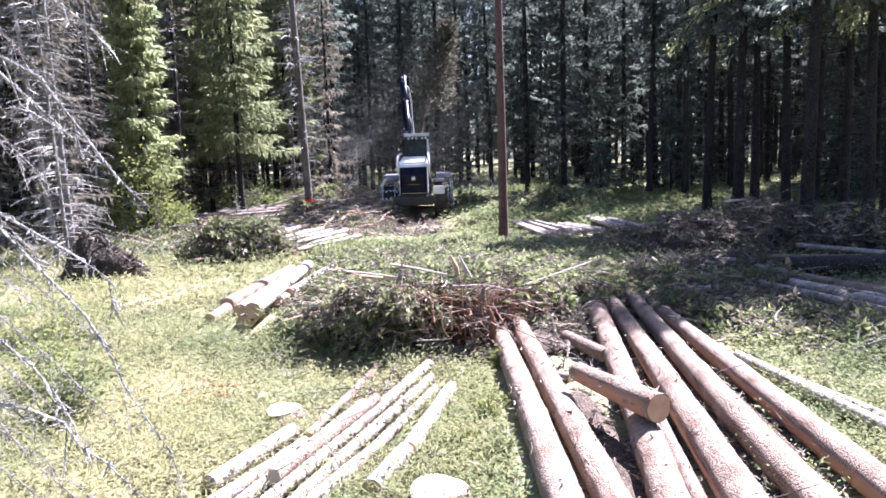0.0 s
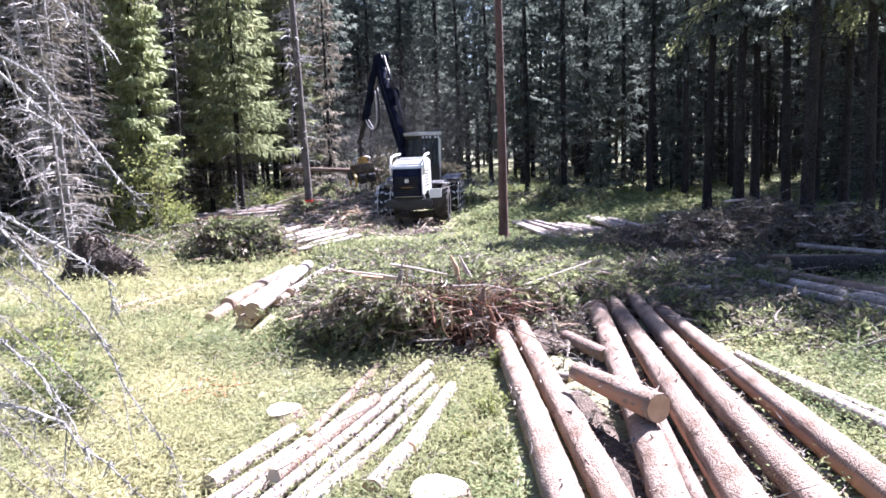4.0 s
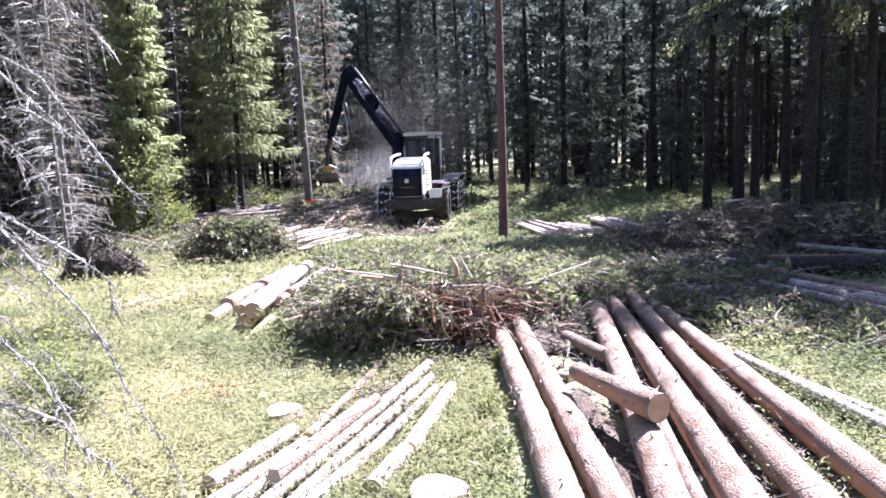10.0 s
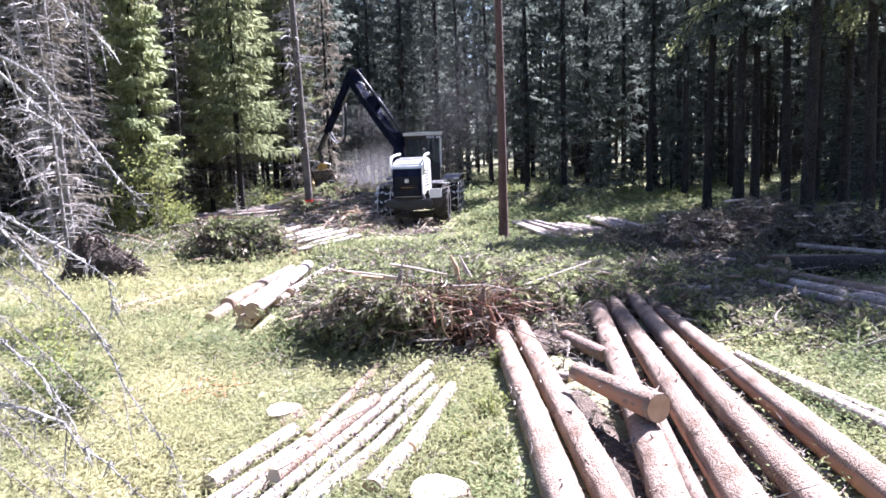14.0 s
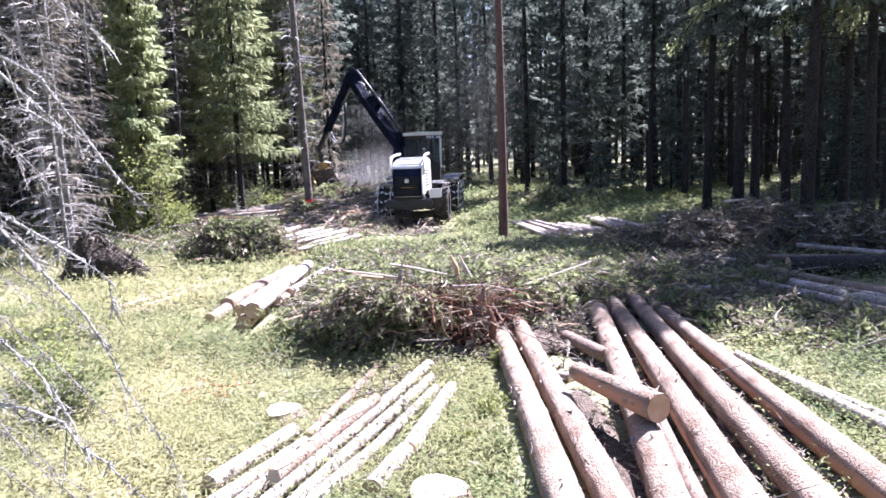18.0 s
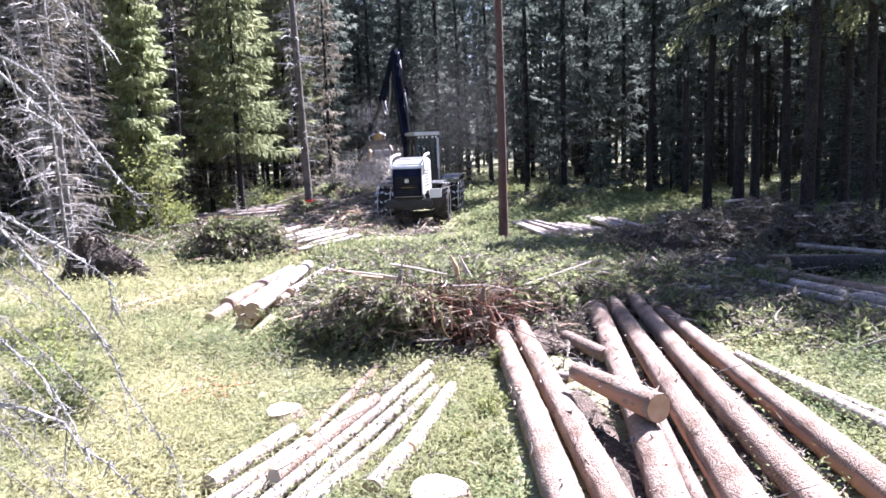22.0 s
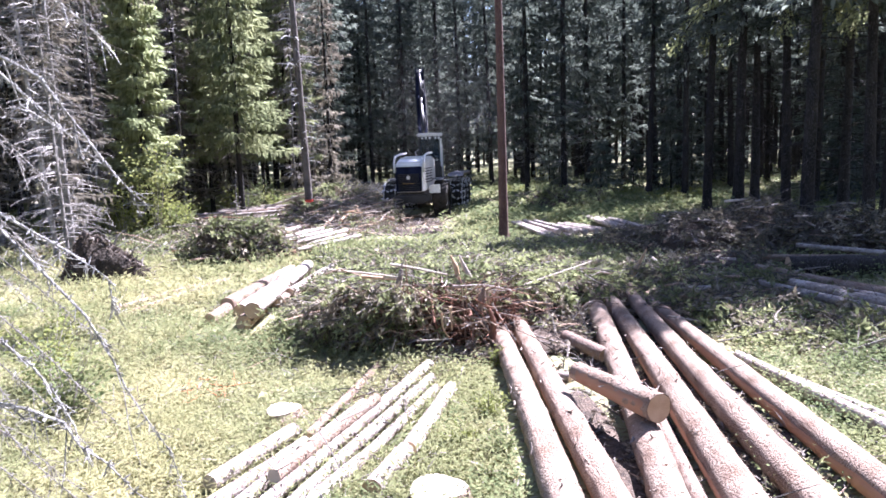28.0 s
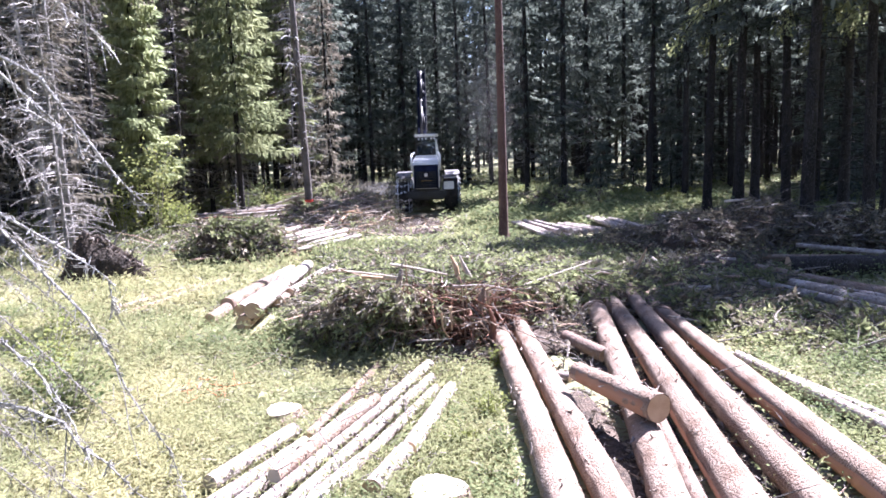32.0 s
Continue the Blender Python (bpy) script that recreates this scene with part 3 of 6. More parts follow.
            tagged(part("loose_bark", soup("loose_bark", vv, ff, M[key]), None, log), kind="stuff")
    for _ in range(int(stubs * 1.8) if d0 > 0.2 else 0):
        # loose pale bark strips
        s, w = rng.uniform(0.05, 0.95), rng.uniform(0.2, 2.9)
        r = (d0 + (d1 - d0) * s) / 2
        o, t = Vector((math.cos(w), 0, math.sin(w))), Vector((-math.sin(w), 0, math.cos(w)))
        b0 = o * (r + 0.002) + Vector((0, s * ln, 0))
        d = (t * rng.uniform(-1, 1) + Vector((0, rng.uniform(-1, 1), 0))).normalized() * rng.uniform(0.04, 0.13)
        k = Geo()
        k.tube([b0, b0 + d * 0.6 + o * 0.004, b0 + d + o * rng.uniform(0.006, 0.045)], [0.011, 0.010, 0.004], 4, True, 0.35)
        part("bark_strip", k, M["logbare"], log)
    for _ in range(stubs // 6):
        s, w = rng.uniform(0.05, 0.95), rng.uniform(-0.3, 3.4)
        r = (d0 + (d1 - d0) * s) / 2
        o = Vector((math.cos(w), 0, math.sin(w)))
        k = Geo()
        e = o * (r + rng.uniform(0.002, 0.009)) + Vector((0, s * ln, 0))
        k.tube([o * (r - 0.02) + Vector((0, s * ln, 0)), e], [rng.uniform(0.014, 0.022), rng.uniform(0.009, 0.014)], 7)
        part("knot", k, M["logbare"], log)
    return log


BIG = "thick spruce log with scaly bark on the roadside pile"
make_log(BIG, (0.77, 10.01), (0.85, 4.5), 0.262, 0.31, 0.14, "logbark", "big logs", 1, 9)
make_log(BIG, (1.09, 10.43), (1.235, 4.5), 0.262, 0.272, 0.135, "logbark", "big logs", 2, 9, peel=(-50, -8, 0.35, 1.0))
make_log(BIG, (2.44, 11.04), (1.57, 4.5), 0.296, 0.30, 0.15, "logbark", "big logs", 3, 9, loop=True)
make_log(BIG, (2.81, 11.62), (2.13, 4.5), 0.25, 0.33, 0.15, "logbark", "big logs", 4, 9, peel=(-38, 8, 0.4, 1.0))
make_log(BIG, (3.37, 13.08), (2.66, 4.5), 0.22, 0.31, 0.14, "logbark", "big logs", 5, 12, peel=(-40, -5, 0.35, 0.7))
make_log(BIG, (3.50, 11.68), (3.30, 4.5), 0.20, 0.30, 0.13, "logbark", "big logs", 6, 12, peel=(-42, 18, 0.12, 1.0))
make_log("slim pale log lying beyond the big logs", (3.71, 8.7), (4.13, 6.1), 0.15, 0.16, 0.09, "logbare", "big logs", 7, 6)
make_log("slim pale log lying beyond the big logs", (3.90, 7.9), (4.36, 6.1), 0.13, 0.14, 0.08, "logbare", "big logs", 17, 4)
make_log("thin dark log wedged low in the pile", (2.16, 7.2), (1.87, 4.8), 0.13, 0.14, 0.07, "logbark_red", "big logs", 8, 5)
make_log("short offcut with a sawn face across the big logs", (1.89, 6.08), (1.37, 7.24), 0.27, 0.20, 0.45, "logbark", "big logs", 9, 8, z1=0.44, peel=(150, 235, 0.05, 0.9))
make_log("short brown log end between the big logs", (2.02, 8.7), (1.68, 9.7), 0.19, 0.17, 0.14, "logbark_red", "big logs", 10, 2)
make_log("broken grey log end poking out beneath the offcut", (1.45, 8.05), (1.14, 8.25), 0.13, 0.10, 0.09, "logbare", "big logs", 18, 2)

THIN = "slim pale pulpwood log on the mossy ground"
for i, (a, b, d0, d1, z, bk) in enumerate((
        ((-0.86, 9.09), (-1.42, 6.7), 0.09, 0.09, 0.06, "logbark"), ((-1.56, 6.78), (-2.06, 5.68), 0.155, 0.16, 0.09, "logbare"),
        ((-0.23, 8.77), (-1.66, 4.85), 0.135, 0.125, 0.10, "logbare"), ((-0.19, 8.26), (-1.41, 4.9), 0.12, 0.12, 0.09, "logbare"),
        ((-0.14, 7.95), (-1.17, 5.1), 0.10, 0.11, 0.07, "logbare"), ((0.03, 7.86), (-0.39, 6.21), 0.15, 0.165, 0.09, "logbare"),
        ((-0.42, 6.17), (-0.66, 5.45), 0.165, 0.18, 0.10, "logbare"), ((-0.78, 7.32), (-1.48, 5.56), 0.115, 0.13, 0.19, "logbark"),
        ((-1.40, 6.5), (-2.0, 5.2), 0.12, 0.135, 0.08, "logbare"), ((-0.82, 6.12), (-1.22, 5.2), 0.10, 0.12, 0.07, "logbare"),
        ((-0.95, 7.55), (-1.75, 5.3), 0.11, 0.12, 0.06, "logbare"), ((-0.55, 7.4), (-1.38, 5.0), 0.10, 0.11, 0.05, "logbark"))):
    make_log(THIN, a, b, d0, d1, z, bk, "pulpwood logs", 30 + i, 6, cut="cut_pale" if i % 2 else "cut")

MID = "spruce log with a brown sawn end in a small pile"
for i, (a, b, d0, d1, z, bk) in enumerate((
        ((-3.12, 11.19), (-3.03, 15.6), 0.27, 0.24, 0.35, "logbare"), ((-3.96, 12.59), (-3.56, 16.3), 0.27, 0.24, 0.15, "logbark"),
        ((-3.30, 11.27), (-3.28, 15.8), 0.26, 0.23, 0.13, "logbark"), ((-3.04, 12.62), (-2.60, 15.2), 0.27, 0.20, 0.15, "logbark"),
        ((-2.62, 13.3), (-2.15, 16.0), 0.17, 0.15, 0.09, "logbare"), ((-2.9, 13.0), (-2.5, 16.2), 0.17, 0.15, 0.26, "logbare"), ((-3.62, 12.2), (-3.38, 16.0), 0.24, 0.22, 0.13, "logbare"), ((-3.99, 11.66), (-3.87, 15.1), 0.21, 0.20, 0.10, "logbark"), ((-2.78, 12.9), (-2.38, 15.6), 0.18, 0.16, 0.09, "logbare"))):
    make_log(MID, a, b, d0, d1, z, bk, "pile of logs by the brush heap", 50 + i, 4)
make_log("thin dry pole lying on the moss", (-5.75, 12.74), (-5.01, 16.0), 0.11, 0.12, 0.03, "logbark", "", 60, 3)
make_log("thin dry pole lying on the moss", (-6.2, 12.9), (-5.5, 15.2), 0.10, 0.09, 0.05, "logbark", "", 61, 3)

FAR = "pale fresh log in a low sunlit pile"
q = random.Random(4)
for i in range(20):
    x, y = -7.0 + i * 0.16, 21.5 - i * 0.12 + q.uniform(-0.3, 0.3)
    make_log(FAR, (x, y), (x + 1.3 + q.uniform(-0.45, 0.45), y + 2.9 + q.uniform(-0.7, 0.5)), 0.12, 0.15, 0.12 + 0.12 * (i % 3), "logbare" if i % 5 else "logbark", "low pile of pale logs", 70 + i, cut="cut_pale")
for i in range(14):
    x, y = -9.6 + q.uniform(-0.6, 0.6), 27.6 + i * 0.36
    make_log(FAR, (x, y), (x + 3.6 + q.uniform(-0.3, 0.4), y + 1.5 + q.uniform(-0.3, 0.3)), 0.11, 0.13, 0.16 + 0.13 * (i % 3), "logbare" if i % 4 != 1 else "logbark", "long logs at the wood's edge", 85 + i, cut="cut_pale")
for i in range(13):
    k = (i % 9) / 8
    x, y = 2.41 + 1.63 * k + q.uniform(-0.1, 0.1), 23.46 + 0.12 * k + q.uniform(-0.3, 0.3)
    make_log("pale log in a fanned pile on the grass", (x, y), (x + 0.54 + 0.27 * k, y - 3.89 + 1.83 * k), 0.12, 0.16, 0.14 + 0.14 * (i // 9), "logbare", "fanned pile of pale logs", 95 + i, cut="cut_pale")
for i in range(6):
    x, y = 5.16 + i * 0.18, 26.10 - i * 0.40 + q.uniform(-0.2, 0.2)
    make_log("pale log lying behind the fanned pile", (x, y), (x + 0.33 + q.uniform(-0.2, 0.3), y - 3.55 + q.uniform(-0.3, 0.3)), 0.12, 0.15, 0.16, "logbare", "fanned pile of pale logs", 160 + i, cut="cut_pale")
for i in range(15):
    y = 26.6 + i * 0.30 + q.uniform(-0.15, 0.15)
    x = -9.3 + q.uniform(-0.5, 0.5) - 0.04 * i
    make_log("pale peeled log in a wide sunlit spread", (x, y), (x + 3.1 + q.uniform(-0.5, 0.3), y + 0.9 + q.uniform(-0.35, 0.35)), 0.11, 0.14, 0.26 + 0.13 * (i % 3), "logbare" if i % 5 else "logbark", "wide spread of pale logs", 140 + i, cut="cut_pale")
make_log("long pale pole propped up on the branch heap", (-9.04, 29.5), (-5.85, 30.5), 0.13, 0.10, 0.15, "logbare", "", 132, z1=1.02, cut="cut_pale")
SHADE = "weathered log lying in deep shade"
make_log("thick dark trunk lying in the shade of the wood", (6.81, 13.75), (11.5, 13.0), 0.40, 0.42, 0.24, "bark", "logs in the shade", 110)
for i, (a, b, d, z, bk) in enumerate((((5.55, 13.51), (6.9, 8.9), 0.14, 0.16, "logbare"), ((6.36, 14.09), (7.5, 9.8), 0.18, 0.17, "logbark"), ((7.9, 15.57), (8.9, 13.5), 0.10, 0.4, "logbare"), ((6.09, 12.15), (7.0, 9.8), 0.18, 0.24, "logbare"), ((6.74, 14.7), (8.4, 14.1), 0.09, 0.3, "logbark"), ((6.34, 11.19), (7.1, 9.1), 0.18, 0.22, "logbare"), ((6.7, 12.6), (7.8, 9.9), 0.16, 0.18, "logbark"), ((5.0, 15.4), (6.3, 15.0), 0.1, 0.2, "logbare"))):
    make_log(SHADE, a, b, d, d * 1.1, z, bk, "logs in the shade", 111 + i)


# ---- stumps ----
def make_stump(label, x, y, r, h, seed):
    rng = np.random.default_rng(seed)
    n = 20
    lob = 1 + 0.10 * np.sin(np.arange(n) * 2 * math.pi / n * 3 + seed) + rng.uniform(-0.03, 0.03, n)
    g = Geo()
    v = []
    for z, s in ((-0.1, 1.45), (0.03, 1.25), (h * 0.5, 1.06), (h - 0.02, 1.0), (h, 0.97)):
        v += [(r * s * lob[k] * math.cos(2 * math.pi * k / n), r * s * lob[k] * math.sin(2 * math.pi * k / n), z) for k in range(n)]
    g.add(v, [(i * n + k, i * n + (k + 1) % n, (i + 1) * n + (k + 1) % n, (i + 1) * n + k) for i in range(4) for k in range(n)])
    ob = part("tree_stump", g, M["logbark"], None, smooth=True, m=pose(x, y, ground_z(x, y), rng.uniform(-4, 4), rng.uniform(-4, 4), 0))
    tagged(ob, label, "stump")
    BARE.append((x, y, x, y + 0.01, r * 1.15))
    e = Geo()
    ring = [(r * 0.97 * lob[k] * math.cos(2 * math.pi * k / n), r * 0.97 * lob[k] * math.sin(2 * math.pi * k / n), h) for k in range(n)]
    e.add(ring + [(0, 0, h + 0.006)], [(k, (k + 1) % n, n) for k in range(n)])
    part("cut_top", e, M["cut_pale"], ob, "pale fresh saw cut")


make_stump("low pale fresh stump in the sunlit grass", -1.81, 7.38, 0.185, 0.10, 1)
make_stump("pale fresh stump among the thin logs", -0.12, 5.32, 0.24, 0.16, 2)
make_stump("low cut stump by the lone conifer", 1.55, 19.6, 0.2, 0.16, 3)
make_stump("low cut stump in the machine track", -0.1, 18.3, 0.16, 0.2, 4)


# ---- upturned root plate ----
def root_plate():
    rng = np.random.default_rng(12)
    ob = tagged(new("root_plate"), "upturned dark root plate of a blown-over tree", "root plate")
    ob.matrix_basis = pose(-8.02, 16.55, -0.05, -14, 0, 24)

    def rim(x):
        return float(np.interp(x, [-1.0, -0.75, -0.40, 0.0, 0.4, 0.8, 1.12], [0.12, 0.78, 1.28, 1.12, 0.76, 0.42, 0.03]))

    g, nx, nz = Geo(), 34, 14
    v, f = [], []
    for side in (-1, 1):
        for i in range(nx + 1):
            x = -1.0 + 2.12 * i / nx
            for k in range(nz + 1):
                s = k / nz
                bulge = (0.10 + 0.26 * math.sin(math.pi * min(1, s + 0.12)) * math.sin(math.pi * (0.06 + 0.88 * i / nx))) * (1 - 0.6 * s)
                lump = 0.05 * noise.noise(Vector((x * 4, side * 3.0, s * 5))) + rng.uniform(-0.012, 0.012)
                v.append((x + 0.04 * noise.noise(Vector((s * 6, x * 3, 2.0))), side * bulge + lump, s * rim(x) * (1 + 0.10 * noise.noise(Vector((x * 7, 1.0, 0.0))))))
    m = (nx + 1) * (nz + 1)
    at_ = lambda i, k: i * (nz + 1) + k
    for i in range(nx):
        for k in range(nz):
            qd = (at_(i, k), at_(i + 1, k), at_(i + 1, k + 1), at_(i, k + 1))
            f.append(qd)
            f.append(tuple(m + j for j in qd[::-1]))
        f.append((at_(i, nz), at_(i + 1, nz), m + at_(i + 1, nz), m + at_(i, nz)))
    g.add(v, f)
    part("soil_plate", g, M["root"], ob, smooth=True)
    # crumbled soil and small roots on both faces
    n = 2600
    px = rng.uniform(-0.95, 1.05, n)
    pz = np.array([rim(x) for x in px]) * rng.random(n) ** 0.8
    P = np.stack([px, rng.choice([-1.0, 1.0], n) * rng.uniform(0.05, 0.30, n), pz], 1)
    L = rng.uniform(0.03, 0.11, n)
    vv, ff = sprays(P, unit(rng.normal(0, 1, (n, 3))), L, L * 0.4, rng)
    tagged(part("loose_soil", soup("loose_soil", vv, ff, M["litter"]), None, ob), kind="stuff")
    for i in range(26):
        a = rng.uniform(-0.3, 3.5)
        x = rng.uniform(-0.95, 0.9)
        p = Vector((x, rng.uniform(-0.1, 0.1), rim(x) * rng.uniform(0.6, 1.0)))
        d = Vector((math.cos(a) + rng.uniform(-.5, .5), rng.uniform(-0.8, 0.8), abs(math.sin(a)) * 0.7 + rng.uniform(-.4, .5))) * rng.uniform(0.15, 0.42)
        r = Geo()
        r.tube([p - d * 0.4, p + d * 0.5, p + d + Vector((rng.uniform(-.1, .1), 0, rng.uniform(-.12, .08)))], [0.035, 0.022, 0.006], 5)
        part("root", r, M["stick_grey" if i % 3 else "dead"], ob)
    # its fallen stem with dry limbs, going off behind
    s = Geo()
    s.tube([(0, 0.2, 0.6), (-0.6, 3.0, 0.75), (-1.6, 7.5, 0.5)], [0.2, 0.15, 0.05], 9)
    part("fallen_stem", s, M["bark"], ob)


root_plate()


# ---- brush heaps of cut branches ----
def sprig_arrays(rng, origin, way, length, n, size):
    """Needle sprigs along one cut branch."""
    s = rng.uniform(0.1, 1.0, n)
    side = unit(np.cross(np.repeat(way[None], n, 0), rng.normal(size=(n, 3))))
    p = origin[None] + way[None] * (s * length)[:, None] + rng.normal(0, 0.015, (n, 3))
    p[:, 2] -= 0.25 * length * s ** 2 * 0.3
    w = unit(way[None] * rng.uniform(0.3, 0.9, n)[:, None] + side * rng.uniform(0.2, 1.0, n)[:, None] + np.array([0, 0, -0.15]))
    L = size * rng.uniform(0.5, 1.3, n)
    return p, w, L


def brush_heap(label, spots, seed, boughs, per, size, sticks, dry=0.0, stick_mats=("stick", "stick_grey"), stick_len=(0.6, 1.8), stick_r=(0.008, 0.024), fine=0.6, core_on=True, green="needle_cut", tangle="bark_grey", bough=1.0):
    """spots: (x, y, spread x, spread y, height). Boughs with needles, and loose sticks as pieces."""
    rng = np.random.default_rng(seed)
    wts = np.array([s[2] * s[3] * (0.3 + s[4]) for s in spots])
    wts = wts / wts.sum()
    x0, y0 = spots[0][0], spots[0][1]
    heap = tagged(new("brush_heap"), label, "brush heap")
    heap.matrix_basis = pose(x0, y0, ground_z(x0, y0))

    def spot():
        k = rng.choice(len(spots), p=wts)
        cx, cy, sx, sy, h = spots[k]
        a, r = rng.uniform(0, 2 * math.pi), math.sqrt(rng.random())
        return cx + sx * r * math.cos(a) - x0, cy + sy * r * math.sin(a) - y0, h * (1 - r * r) ** 0.6, a

    # a dark dome under each spot, in place of shade between the branches
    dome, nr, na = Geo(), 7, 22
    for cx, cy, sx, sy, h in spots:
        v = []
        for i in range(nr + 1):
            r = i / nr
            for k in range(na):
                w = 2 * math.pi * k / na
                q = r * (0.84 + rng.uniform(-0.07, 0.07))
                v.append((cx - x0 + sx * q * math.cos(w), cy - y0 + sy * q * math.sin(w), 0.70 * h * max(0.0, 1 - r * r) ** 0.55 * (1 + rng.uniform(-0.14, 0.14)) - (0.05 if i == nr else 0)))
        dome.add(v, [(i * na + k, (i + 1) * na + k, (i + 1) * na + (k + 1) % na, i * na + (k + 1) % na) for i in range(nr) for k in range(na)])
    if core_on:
        tagged(part("packed_core", dome, M["litter"], heap, "dark packed litter standing in for shade between the branches"), kind="stuff")
    lots = {green: ([], [], []), "needle_dry": ([], [], [])}
    core = Geo()
    for _ in range(boughs):
        x, y, h, a = spot()
        z = h * (1.0 - 0.55 * rng.random() ** 1.6)
        ln = rng.uniform(0.5, 1.5) * (0.6 + size * 2) * bough
        yaw, el = rng.uniform(0, 2 * math.pi), rng.uniform(-0.25, 0.45)
        way = np.array([math.cos(yaw) * math.cos(el), math.sin(yaw) * math.cos(el), math.sin(el)])
        o = np.array([x, y, max(z, 0.03)]) - way * ln * 0.5
        o[2] = max(o[2], 0.03)
        core.tube([o, o + way * ln * 0.6, o + way * ln - np.array([0, 0, 0.07 * ln])], [0.014, 0.009, 0.003], 3, False)
        kind = "needle_dry" if rng.random() < dry else green
        p, w, L = sprig_arrays(rng, o, way, ln, per, size)
        p[:, 2] = np.maximum(p[:, 2], 0.02)
        for store, val in zip(lots[kind], (p, w, L)):
            store.append(val)
    for _ in range(int(boughs * fine)):
        x, y, h, a = spot()
        yaw, el = rng.uniform(0, 2 * math.pi), rng.uniform(-0.3, 0.7)
        way = Vector((math.cos(yaw) * math.cos(el), math.sin(yaw) * math.cos(el), math.sin(el))) * rng.uniform(0.25, 0.8)
        o = Vector((x, y, max(0.03, h * rng.random() ** 0.5)))
        core.tube([o, o + way * 0.5 + Vector((0, 0, 0.04)), o + way], [0.008, 0.006, 0.003], 3, False)
    tagged(part("twig_tangle", core, M[tangle], heap, "tangle of grey-brown twigs"), kind="stuff")
    for kind, (P, W, L) in lots.items():
        if P:
            P, W, L = np.concatenate(P), np.concatenate(W), np.concatenate(L)
            v, f = sprays(P, W, L, L * rng.uniform(0.25, 0.45, len(L)), rng)
            tagged(part("needle_cover", soup("needle_cover", v, f, M[kind]), None, heap, "dry brown needles" if kind == "needle_dry" else "green cut spruce sprays"), kind="stuff")
    for i in range(sticks):
        x, y, h, a = spot()
        yaw, el = rng.uniform(0, 2 * math.pi), rng.uniform(-0.25, 0.4)
        ln = rng.uniform(*stick_len)
        way = Vector((math.cos(yaw) * math.cos(el), math.sin(yaw) * math.cos(el), math.sin(el))) * ln
        o = Vector((x, y, h * (0.55 + 0.5 * rng.random()))) - way * 0.5
        o.z = max(o.z, 0.02)
        bend = Vector((rng.uniform(-.1, .1), rng.uniform(-.1, .1), rng.uniform(-.05, .1))) * ln
        r = rng.uniform(*stick_r)
        s = Geo()
        s.tube([o, o + way * 0.35 + bend * 0.7, o + way * 0.7 + bend * 0.8, o + way], [r, r * 0.85, r * 0.65, r * 0.3], 6)
        part("branch", s, M[stick_mats[i % len(stick_mats)]], heap)
    return heap


HEAP = Vector((-0.6, 10.6, 0.0))


def heap_front(x):
    return np.interp(x, [-3.0, -2.4, -1.9, -1.1, -0.2, 0.5, 1.3, 2.1, 3.2], [12.2, 10.9, 10.1, 9.62, 9.5, 9.62, 10.6, 11.3, 12.2])


def heap_height(x, y):
    """A slash mound with a steep open front and a long back that sinks away."""
    s = y - heap_front(x)
    top = np.interp(x, [-3.0, -2.6, -2.3, -1.8, -1.2, -0.6, 0.5, 1.4, 2.4, 3.4, 4.2], [0, 0.10, 0.36, 0.78, 0.95, 0.95, 0.88, 0.68, 0.56, 0.38, 0])
    return top * np.clip(s / 0.3, 0, 1) ** 0.5 * np.interp(s, [0, 1, 3, 6, 9, 11.5], [1, 1.0, 0.80, 0.52, 0.22, 0.0])


